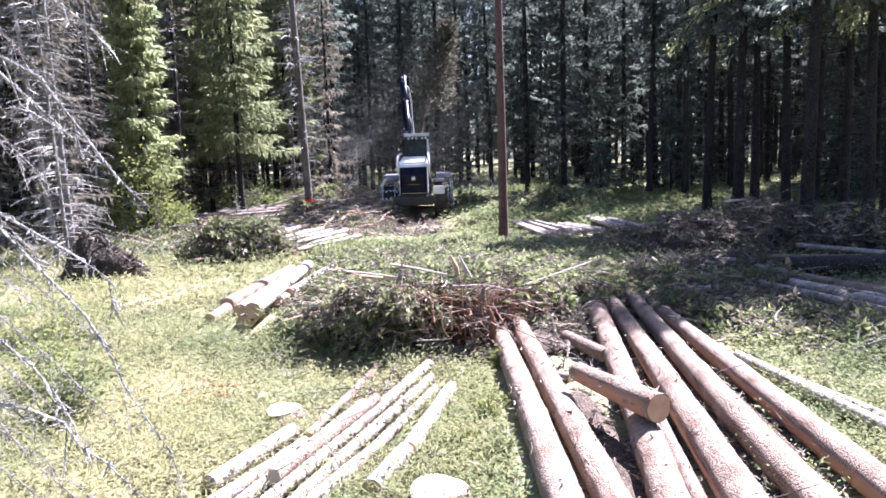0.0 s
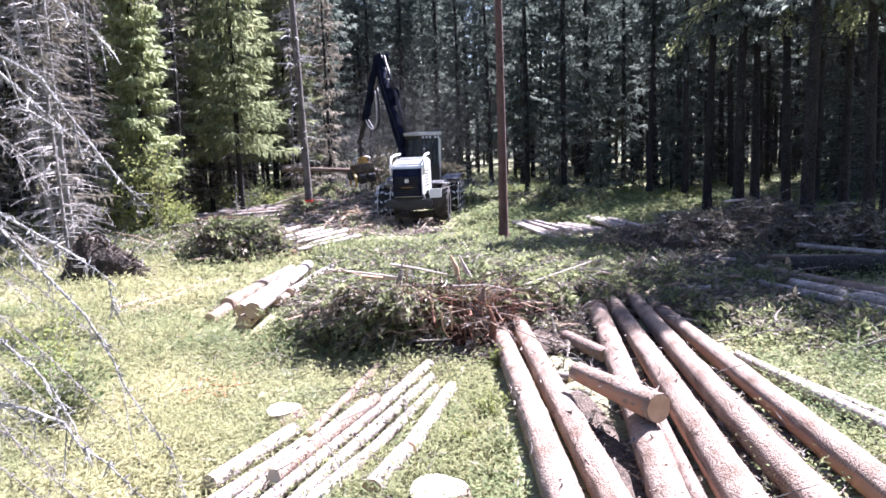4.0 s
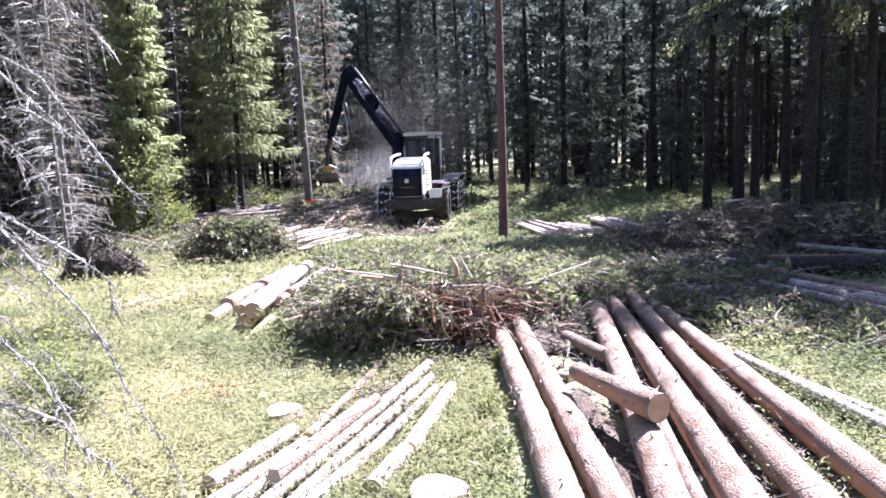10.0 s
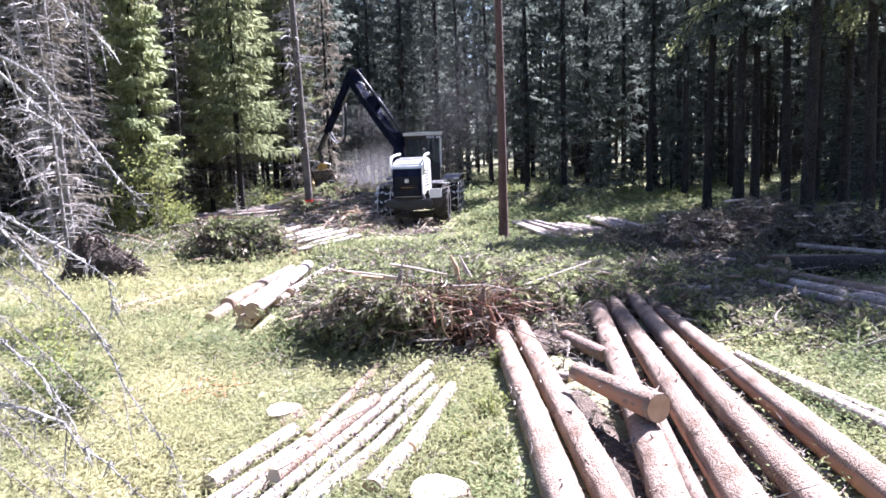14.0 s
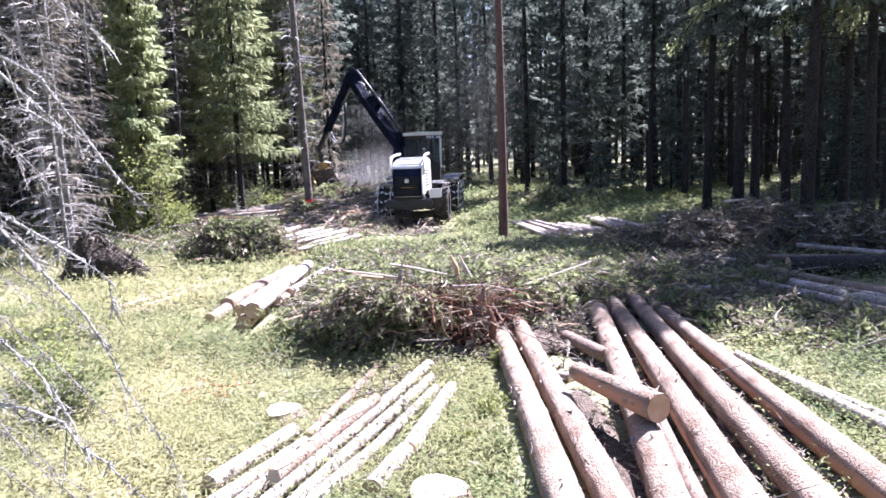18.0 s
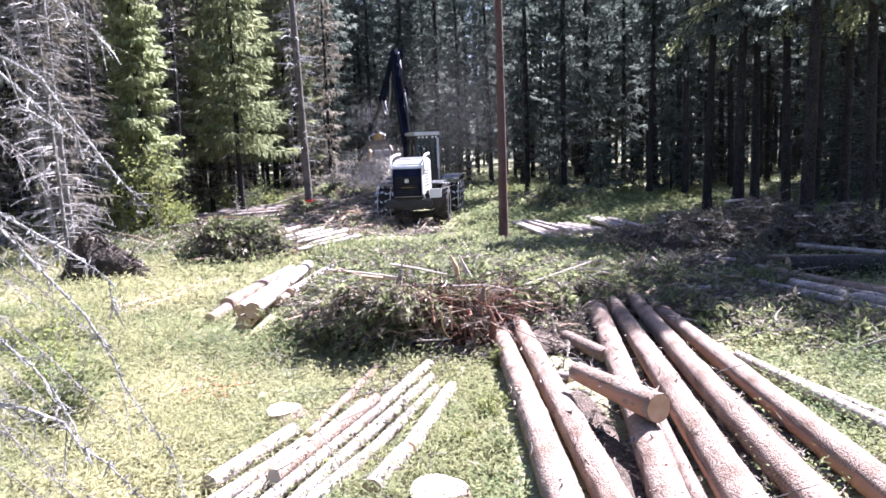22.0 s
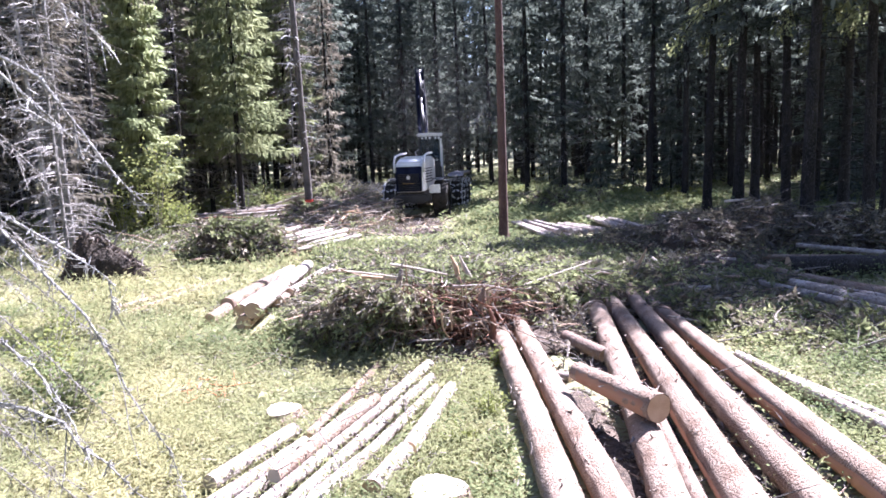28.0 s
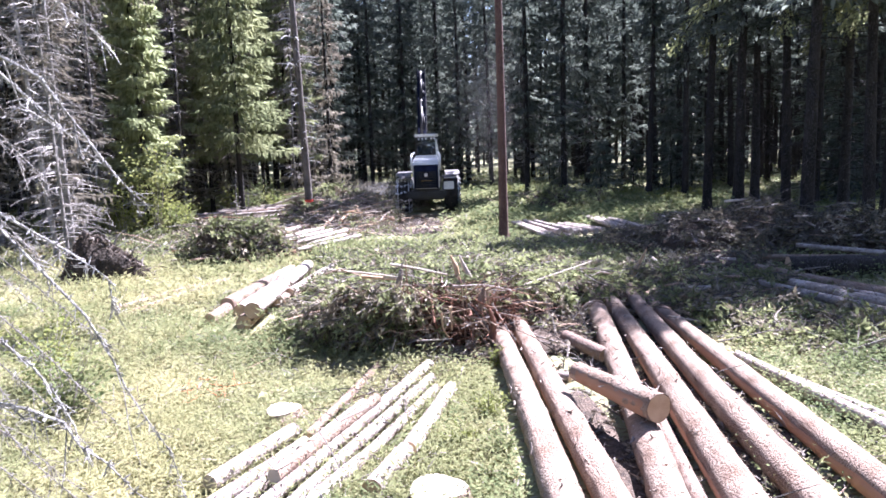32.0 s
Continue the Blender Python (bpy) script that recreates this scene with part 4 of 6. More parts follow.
def main_heap():
    rng = np.random.default_rng(5)
    heap = tagged(new("brush_heap"), "large heap of cut spruce branches with reddish broken sticks", "brush heap")
    heap.matrix_basis = Matrix.Translation(HEAP)
    h0 = np.array(HEAP)
    # dark sheet under the mound; its colour stands in for the shaded front
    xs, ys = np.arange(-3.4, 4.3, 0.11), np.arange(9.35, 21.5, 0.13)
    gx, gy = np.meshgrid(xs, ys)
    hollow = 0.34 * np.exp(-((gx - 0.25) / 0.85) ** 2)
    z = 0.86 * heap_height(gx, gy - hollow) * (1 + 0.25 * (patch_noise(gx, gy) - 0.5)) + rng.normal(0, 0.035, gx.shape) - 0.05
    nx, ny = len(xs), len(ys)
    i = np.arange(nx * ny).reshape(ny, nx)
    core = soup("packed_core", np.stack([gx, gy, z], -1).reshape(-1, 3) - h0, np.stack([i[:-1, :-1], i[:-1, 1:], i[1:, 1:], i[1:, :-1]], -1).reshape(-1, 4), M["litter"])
    tagged(part("packed_core", core, None, heap, "dark packed litter standing in for shade between the branches"), kind="stuff")
    lots = {"needle_cut": ([], [], []), "needle_dry": ([], [], [])}
    tangle = Geo()

    def lay(o, way, ln, per, size, dry):
        p, w, L = sprig_arrays(rng, o - h0, way, ln, per, size)
        for store, val in zip(lots["needle_dry" if rng.random() < dry else "needle_cut"], (p, w, L)):
            store.append(val)
        a = Vector(o) - HEAP
        tangle.tube([a, a + Vector(way) * ln * 0.6, a + Vector(way) * ln], [0.010, 0.007, 0.003], 3, False)

    # boughs lying over the mound
    n = 0
    while n < 1700:
        y = 9.6 + 11.5 * rng.random() ** 1.25
        x = rng.uniform(-3.0, 3.9)
        h = float(heap_height(x, y))
        if h < 0.06:
            continue
        brow = y < heap_front(x) + 1.0
        yaw, el = rng.uniform(0, 2 * math.pi), rng.uniform(-0.2, 0.05 if brow else 0.35)
        way = np.array([math.cos(yaw) * math.cos(el), math.sin(yaw) * math.cos(el), math.sin(el)])
        ln = rng.uniform(0.5, 1.3)
        open_front = -0.9 < x < 1.2 and y < heap_front(x) + 0.5
        lay(np.array([x, y, h + rng.uniform(-0.14, 0.0 if brow else 0.10)]) - way * ln * 0.5, way, ln, 16 if open_front else 50, 0.115, 0.17)
        n += 1
    # sprays that hang down the closed part of the front
    for _ in range(260):
        x = rng.uniform(-2.6, -0.35) if rng.random() < 0.85 else rng.uniform(1.1, 3.0)
        y = float(heap_front(x)) + rng.uniform(-0.05, 0.35)
        h = float(heap_height(x, y + 0.3)) * rng.uniform(0.25, 1.0)
        way = np.array([rng.normal(0, 0.7), rng.uniform(-1.0, -0.1), rng.uniform(-0.8, 0.25)])
        way /= np.linalg.norm(way)
        ln = rng.uniform(0.3, 0.75)
        lay(np.array([x, y, h + 0.05]), way, ln, 34, 0.10, 0.5)
    # fine twigs and roots in the open front
    roots = Geo()
    for _ in range(1500):
        x = min(0.95, rng.normal(0.15, 0.7))
        y = float(heap_front(x)) + 0.30 * math.exp(-((x - 0.25) / 0.85) ** 2) + rng.uniform(-0.15, 0.3)
        o = Vector((x, y, rng.uniform(0.03, 0.95) * (0.35 + 0.65 * float(heap_height(x, y + 0.4))))) - HEAP
        w = Vector((rng.normal(0, 0.7), rng.uniform(-0.9, 0.2), rng.normal(-0.15, 0.55))) * rng.uniform(0.1, 0.42)
        roots.tube([o, o + w * 0.5 + Vector((0, 0, rng.uniform(-0.02, 0.05))), o + w], [0.007, 0.005, 0.002], 3, False)
    tagged(part("root_tangle", roots, M["stick_red"], heap, "dark red-brown roots and twigs"), kind="stuff")
    tagged(part("twig_tangle", tangle, M["bark_grey"], heap, "tangle of grey-brown twigs"), kind="stuff")
    for kind, (P, W, L) in lots.items():
        P, W, L = np.concatenate(P), np.concatenate(W), np.concatenate(L)
        v, f = sprays(P, W, L, L * rng.uniform(0.22, 0.42, len(L)), rng)
        tagged(part("needle_cover", soup("needle_cover", v, f, M[kind]), None, heap, "dry brown needles" if kind == "needle_dry" else "green cut spruce sprays"), kind="stuff")
    # loose branches, reddish and splintered where the front lies open
    for i in range(220):
        red = i < 150
        if red:
            x = min(1.0, rng.normal(0.25, 0.5))
            y = float(heap_front(x)) + rng.uniform(-0.18, 0.25)
            o = Vector((x, y, rng.uniform(0.04, 0.9) * max(0.25, float(heap_height(x, y + 0.5)))))
            w = Vector((rng.normal(0, 0.6), rng.normal(-0.15, 0.3), rng.normal(0, 0.6))).normalized() * rng.uniform(0.2, 0.75)
        else:
            x, y = rng.uniform(-2.8, 3.4), 9.8 + 7 * rng.random() ** 1.5
            o = Vector((x, y, float(heap_height(x, y)) + 0.02))
            yaw = rng.uniform(0, 2 * math.pi)
            w = Vector((math.cos(yaw), math.sin(yaw), rng.uniform(-0.1, 0.12))) * rng.uniform(0.4, 1.2)
        e = o + w
        e.z = max(e.z, 0.03)
        r = rng.uniform(0.006, 0.018)
        g = Geo()
        g.tube([o - HEAP, (o + e) / 2 - HEAP + Vector((rng.uniform(-.04, .04), 0, rng.uniform(-0.03, 0.06))), e - HEAP], [r, r * 0.8, r * 0.35], 6)
        part("branch", g, M[("stick_red", "stick", "stick_red", "stick_grey", "stick")[i % 5] if red else ("stick_grey", "stick", "logbare")[i % 3]], heap)
    return heap


def patch_noise(x, y):
    return 0.5 + 0.25 * np.sin(3.1 * x + 1.7 * np.sin(2.1 * y)) + 0.25 * np.cos(2.7 * y + 1.3 * np.sin(3.3 * x))


heap = main_heap()
# bare poles and twigs that lie over the top and stick out of the front
for pts, r, key in (
        (((-1.6, 9.85, 1.19), (-1.12, 9.85, 1.13), (-0.69, 9.85, 1.06)), 0.020, "cut_pale"),
        (((-0.75, 9.8, 1.25), (-0.36, 9.8, 1.17), (0.05, 9.8, 1.07)), 0.024, "cut_pale"),
        (((-1.68, 9.8, 1.14), (-1.47, 9.8, 1.21), (-1.08, 9.8, 1.07)), 0.014, "stick"),
        (((-1.15, 9.7, 1.11), (-0.66, 9.7, 1.05)), 0.030, "cut"),
        (((-0.65, 9.75, 1.03), (-0.58, 9.75, 1.25), (-0.47, 9.75, 1.49)), 0.014, "logbare"),
        (((-0.55, 9.45, 1.05), (-0.32, 9.45, 0.89), (-0.1, 9.45, 0.74)), 0.016, "stick"),
        (((-1.92, 9.75, 0.58), (-1.5, 9.75, 0.58)), 0.013, "logbare"),
        (((-1.43, 9.6, 0.58), (-1.11, 9.6, 0.55)), 0.013, "logbare"),
        (((-0.06, 9.3, 0.66), (-0.04, 9.3, 0.44), (0.04, 9.3, 0.26)), 0.018, "cut"),
        (((0.07, 9.32, 0.72), (0.08, 9.32, 0.39)), 0.018, "cut"),
        (((-0.41, 9.35, 0.53), (-0.06, 9.35, 0.61), (0.34, 9.35, 0.67)), 0.013, "stick"),
        (((-0.4, 9.25, 0.28), (0.08, 9.25, 0.29)), 0.014, "cut_pale"),
        (((0.89, 10.6, 0.61), (1.59, 11.2, 0.7), (2.54, 11.9, 0.83)), 0.017, "cut_pale"),
        (((1.18, 10.2, 0.14), (1.75, 10.6, 0.1), (2.29, 10.9, 0.11)), 0.016, "cut_pale"),
        (((0.94, 10.2, 0.59), (1.38, 10.4, 0.4), (1.69, 10.5, 0.22)), 0.014, "stick"),
        (((0.11, 9.75, 0.91), (0.58, 9.75, 0.91), (0.94, 9.75, 0.82)), 0.020, "logbare"),
        (((0.58, 9.45, 0.91), (0.6, 9.45, 0.65), (0.69, 9.45, 0.27)), 0.022, "stick"),
        (((0.4, 9.4, 0.79), (0.67, 9.4, 0.64), (0.8, 9.4, 0.42)), 0.014, "stick_red"),
        (((-1.04, 9.4, 0.29), (-0.77, 9.4, 0.4), (-0.37, 9.4, 0.28)), 0.012, "stick"),
        (((-0.68, 9.2, 0.33), (-0.77, 9.2, 0.09), (-0.82, 9.2, -0.01)), 0.010, "cut_pale"),
        (((-1.96, 9.9, 0.77), (-1.66, 9.9, 0.97), (-1.5, 9.9, 1.02)), 0.014, "logbare"),
        (((1.01, 10.5, 0.44), (1.26, 10.5, 0.47), (1.65, 10.5, 0.43)), 0.016, "cut"),
        (((0.2, 9.25, 0.48), (0.46, 9.25, 0.51), (0.58, 9.25, 0.36)), 0.016, "stick")):
    g = Geo()
    g.tube([Vector(p) - HEAP for p in pts], [r * (1 - 0.45 * k / (len(pts) - 1)) for k in range(len(pts))], 7)
    part("branch", g, M[key], heap)


def broken_stub(pts, radii, key):
    g = Geo()
    g.tube([Vector(p) - HEAP for p in pts], radii, 9)
    part("broken_top", g, M[key], heap, "splintered stem end")


broken_stub([(-0.71, 9.6, 0.67), (-0.66, 9.6, 0.91), (-0.61, 9.6, 1.09), (-0.57, 9.6, 1.2)], [0.045, 0.052, 0.042, 0.012], "logbare")
broken_stub([(-0.56, 9.4, 0.51), (-0.61, 9.4, 0.71), (-0.65, 9.4, 0.87)], [0.03, 0.05, 0.045], "cut_pale")
broken_stub([(0.22, 10.6, 0.83), (0.18, 10.6, 1.06), (0.11, 10.6, 1.22)], [0.036, 0.040, 0.010], "cut")
broken_stub([(0.4, 10.6, 0.85), (0.3, 10.6, 1.06), (0.24, 10.6, 1.22)], [0.040, 0.034, 0.014], "cut_pale")
broken_stub([(0.48, 9.5, 0.56), (0.5, 9.5, 0.76), (0.55, 9.5, 0.95)], [0.03, 0.055, 0.02], "logbark_red")
broken_stub([(0.63, 9.35, 0.24), (0.65, 9.35, 0.48), (0.6, 9.35, 0.65)], [0.05, 0.04, 0.02], "stick_red")
broken_stub([(3.55, 13.4, 0.1), (3.7, 13.3, 0.45), (3.85, 13.2, 0.8)], [0.06, 0.05, 0.01], "cut")

brush_heap("loose cut branches strewn beside the big logs", [(4.3, 11.6, 1.2, 1.7, 0.28), (5.8, 12.8, 1.4, 1.3, 0.3), (3.7, 13.8, 1.1, 1.0, 0.38), (5.2, 10.0, 1.0, 1.6, 0.18), (6.4, 9.6, 0.9, 1.4, 0.18)], 15, 460, 32, 0.13, 90, 0.45, ("stick_grey", "stick", "logbare"), (0.3, 1.2), (0.008, 0.026), core_on=False)
brush_heap("dark brown litter and sticks between the log ends", [(1.6, 9.9, 0.6, 0.9, 0.22), (0.1, 9.2, 0.9, 0.35, 0.16), (1.75, 11.3, 0.8, 0.9, 0.2), (2.6, 12.3, 0.7, 0.8, 0.2)], 16, 110, 22, 0.09, 60, 0.75, ("stick", "stick_grey", "stick_red"), (0.25, 0.8), (0.005, 0.014))
brush_heap("brown bark litter and chips between the big logs", [(1.42, 6.6, 0.30, 2.2, 0.07), (2.05, 8.0, 0.35, 2.4, 0.07), (2.55, 8.0, 0.4, 3.0, 0.07), (3.0, 7.6, 0.4, 2.8, 0.07), (1.75, 5.6, 0.3, 1.2, 0.06), (2.5, 5.6, 0.4, 1.2, 0.06)], 18, 240, 26, 0.06, 34, 0.97, ("stick", "logbare", "stick_red"), (0.12, 0.4), (0.004, 0.010), 0.05, bough=0.3)
brush_heap("pale bark shreds and twigs between the thin logs", [(-0.55, 8.3, 0.5, 0.7, 0.10), (-0.9, 7.2, 0.5, 0.8, 0.06), (-1.2, 6.2, 0.6, 0.8, 0.05), (-0.25, 8.9, 0.6, 0.35, 0.14)], 19, 70, 24, 0.06, 40, 0.97, ("logbare", "logbare", "stick"), (0.2, 0.6), (0.004, 0.010), 0.3, core_on=False, bough=0.45, tangle="stick_grey")
brush_heap("dry branches strewn under the green spruces", [(-9.5, 24.2, 2.6, 2.2, 0.3), (-11.6, 28.6, 1.8, 2.0, 0.4), (-12.5, 22.0, 2.4, 2.0, 0.35), (-8.8, 20.5, 1.4, 1.2, 0.25)], 17, 620, 24, 0.16, 90, 0.45, ("dead", "stick_grey", "stick"), (0.8, 2.4), (0.008, 0.022), core_on=False)
brush_heap("low heap of dull cut branches on the moss", [(-6.0, 19.0, 1.0, 0.7, 1.3), (-5.4, 19.6, 1.1, 0.8, 1.2), (-4.7, 19.4, 0.9, 0.7, 0.75), (-6.5, 20.4, 0.9, 0.8, 0.9)], 6, 420, 30, 0.16, 60, 0.3, ("stick", "stick_grey", "stick_red"))
brush_heap("sunlit heap of brown branches round a marked spruce", [(-4.4, 26.5, 1.5, 0.9, 1.1), (-3.0, 27.2, 1.5, 1.1, 1.1), (-3.6, 25.2, 1.8, 1.1, 0.8), (-5.2, 27.6, 1.0, 1.0, 1.3), (-3.2, 23.9, 1.6, 1.0, 0.35), (-2.9, 25.2, 1.0, 1.2, 0.35), (-3.9, 22.9, 1.4, 0.8, 0.25)], 7, 600, 26, 0.14, 296, 0.6, ("logbare", "cut_pale", "stick", "cut"), (0.5, 1.8), (0.014, 0.040), fine=2.2, tangle="stick_grey")
# the darker needles put the wood's shade into this heap's colour
brush_heap("long dark heap of slash in the shade", [(5.0, 17.9, 1.6, 1.0, 0.6), (6.4, 17.6, 1.9, 1.3, 1.0), (8.3, 18.2, 1.7, 1.3, 1.25), (6.0, 15.3, 2.0, 0.8, 0.35), (9.8, 16.8, 1.4, 1.2, 1.1)], 8, 700, 28, 0.13, 120, 0.45, ("stick", "stick_grey", "logbare", "cut_pale"), (0.3, 1.3), (0.012, 0.038), fine=1.6, green="needle_dull_shade")
brush_heap("dark slash beside the machine track", [(4.6, 30.5, 1.6, 1.2, 1.0), (6.3, 31.5, 1.6, 1.2, 0.9), (3.0, 31.0, 1.2, 1.0, 0.5)], 9, 260, 26, 0.22, 30, 0.1)
brush_heap("heap of green tops where the machine works", [(-5.2, 32.5, 2.0, 1.4, 1.3), (-3.6, 31.5, 1.4, 1.2, 0.9), (-7.0, 34.0, 1.8, 1.5, 1.0)], 10, 420, 28, 0.22, 50, 0.25, ("stick", "stick_grey"))
# needles darkened in place of shade on the backlit side
brush_heap("dark heap of spruce tops beside the machine", [(-3.4, 29.6, 1.0, 0.9, 1.15), (-2.9, 28.9, 0.5, 0.8, 0.8), (-4.2, 29.9, 0.8, 0.8, 0.6)], 13, 300, 28, 0.18, 26, 0.35, ("stick", "stick_grey"), green="needle_dull_shade")
brush_heap("thin carpet of branches in the track", [(-0.6, 18.3, 2.8, 2.0, 0.30), (0.9, 16.8, 2.6, 2.2, 0.42)], 11, 1400, 36, 0.14, 40, 0.0, core_on=False)
# dark patch laid on the track where the machine's shadow falls
brush_heap("dark brush patch standing in for the shadow under the machine", [(-1.2, 24.4, 1.5, 1.6, 0.07), (-1.1, 27.4, 1.6, 2.6, 0.06)], 12, 90, 20, 0.10, 24, 0.8, ("stick", "stick_red"), (0.3, 0.9), (0.010, 0.024), green="needle_dull_shade")


# ---- low plants ----
def patches(x, y, k):
    """Between 0 and 1, in drifts one to three metres wide."""
    return 0.5 + 0.5 * np.sin(1.3 * x + k + 1.5 * np.sin(0.8 * y)) * np.cos(1.05 * y + 1.2 * np.sin(0.9 * x + k))


def carpet(name, label, seed, n, region, size, height, material, spread=0.12, cluster=7, slender=0.5, lean=1.35, keep=None, flat=0.6):
    """Leaves in clumps, thinning with distance; region: (near, far, x from, x to as shares of the distance)."""
    rng = np.random.default_rng(seed)
    k = n // cluster
    y = region[0] * (region[1] / region[0]) ** rng.random(k)
    x = y * rng.uniform(region[2], region[3], k)
    if keep is not None:
        ok = keep(x, y, rng)
        x, y = x[ok], y[ok]
        k = len(x)
    ok = rng.random(k) < 0.45 + 0.9 * patches(x, y, seed)
    x, y = x[ok], y[ok]
    k = len(x)
    far = np.clip(y / 9.0, 0.8, 3.2)
    P = np.repeat(np.stack([x, y, gz_array(x, y) + hummocks(x, y)], 1), cluster, 0)
    fr = np.repeat(far, cluster)
    m = len(P)
    P[:, :2] += rng.normal(0, 1, (m, 2)) * (spread * fr)[:, None]
    P[:, 2] += np.abs(rng.normal(0, 1, m)) * height
    grows, ragged = np.ones(m, bool), rng.uniform(-0.05, 0.03, m)
    for x0, y0, x1, y1, r in BARE:
        dx, dy = x1 - x0, y1 - y0
        q = np.clip(((P[:, 0] - x0) * dx + (P[:, 1] - y0) * dy) / (dx * dx + dy * dy), 0, 1)
        grows &= np.hypot(P[:, 0] - x0 - q * dx, P[:, 1] - y0 - q * dy) > r + ragged
    P, fr = P[grows], fr[grows]
    m = len(P)
    w = rng.normal(0, 1, (m, 3)) * np.array([lean, lean, 0.30]) + np.array([0, 0, max(0.12, 1.0 - lean * 0.62)])
    L = size * rng.uniform(0.5, 1.5, m) * fr
    v, f = sprays(P, unit(w), L, L * slender * rng.uniform(0.7, 1.3, m), rng, flat)
    tagged(new(name, soup(name, v, f, M[material])), label, "plants", kind="stuff")


def behind_carpet():
    """Low plants round and behind the camera."""
    rng = np.random.default_rng(33)
    n = 140000
    x, y = rng.uniform(-15, 15, n), rng.uniform(-13, 5, n)
    ok = (y < 3.4) | (np.abs(x) > 0.75 * y)
    x, y = x[ok], y[ok]
    P = np.stack([x, y, gz_array(x, y) + hummocks(x, y) + np.abs(rng.normal(0, 0.05, len(x)))], 1)
    w = unit(rng.normal(0, 1, P.shape) * np.array([1, 1, 0.3]) + np.array([0, 0, 0.2]))
    L = rng.uniform(0.04, 0.10, len(x))
    v, f = sprays(P, w, L, L * 0.5, rng, 0.5)
    tagged(new("moss_carpet", soup("moss_carpet", v, f, M["moss"])), "low moss and plants along the clearing's near side", "plants", kind="stuff")


behind_carpet()
def off_track(x, y, r):
    """Bare ground under the machine, and little green on the slash by the marked spruce."""
    track = (x > -3.4) & (x < 0.9) & (y > 21.2) & (y < 36)
    slash = (x > -6.2) & (x < -1.6) & (y > 22.5) & (y < 29.5)
    pile = (x > 2.3) & (x < 7.0) & (y > 18.6) & (y < 24.5)
    among = (x > 0.75) & (x < 3.4) & (y > 4.2) & (y < 13.2) & (r.random(len(x)) < 0.9)
    return ~track & ~pile & ~among & (~slash | (r.random(len(x)) < 0.25))


def off_shade_logs(x, y, r):
    return ~((x < 3.6) & (y < 12.5) & (r.random(len(x)) < 0.92)) & ~((x > 5.4) & (x < 8.2) & (y > 9) & (y < 14.5) & (r.random(len(x)) < 0.7))


lit = lambda x, y, r: off_track(x, y, r) & ((x < 3.6 + 0.05 * y) | (r.random(len(x)) < 0.5))
carpet("moss_carpet", "yellow-green moss and low plants over the forest floor", 21, 200000, (3.4, 42, -0.75, 0.75), 0.056, 0.03, "moss", keep=lit)
carpet("dry_grass", "dry straw-coloured grass in the sunlit moss", 22, 42000, (3.4, 26, -0.75, 0.1), 0.10, 0.02, "straw", slender=0.10, lean=0.9, keep=off_track)
carpet("bilberry_shrubs", "low green bilberry shrubs across the clearing", 23, 100000, (13.5, 36, -0.16, 0.28), 0.05, 0.15, "shrub", 0.20, 12, 0.5, keep=off_track)
carpet("bilberry_shrubs", "green bilberry shrubs between the log piles", 24, 12000, (4.6, 8.9, -0.03, 0.13), 0.04, 0.10, "shrub", 0.10, 12, 0.6)
carpet("forest_undergrowth", "shaded undergrowth beneath the spruces", 25, 80000, (13, 75, 0.12, 0.75), 0.055, 0.13, "shrub", 0.2, 10, 0.5, keep=off_track)
carpet("forest_undergrowth", "dim low plants behind the working place", 34, 26000, (36, 85, -0.28, 0.15), 0.07, 0.2, "shrub", 0.2, 9, 0.5)
carpet("forest_undergrowth", "leafy undergrowth beneath the green spruces", 26, 40000, (24, 75, -0.75, -0.2), 0.055, 0.14, "shrub", 0.18, 9, 0.55)
carpet("roadside_plants", "sunlit low plants beside the big logs", 27, 50000, (5.2, 13.5, 0.42, 0.78), 0.045, 0.12, "shrub", 0.14, 10, 0.55, keep=off_shade_logs)
carpet("meadow_plants", "sunlit low leafy plants in the mossy clearing", 28, 120000, (3.6, 24, -0.75, 0.10), 0.075, 0.06, "meadow", 0.15, 14, 0.24, flat=0.9, keep=off_track)
carpet("fern_tufts", "feathery green tufts standing out of the moss", 35, 60000, (4.2, 24, -0.75, 0.06), 0.085, 0.12, "meadow", 0.20, 60, 0.20, 1.0, flat=0.75, keep=off_track)
carpet("dry_twigs", "loose dry twigs strewn over the moss", 29, 5000, (4, 26, -0.6, 0.7), 0.28, 0.02, "stick_grey", 0.4, 3, 0.05, 1.6)


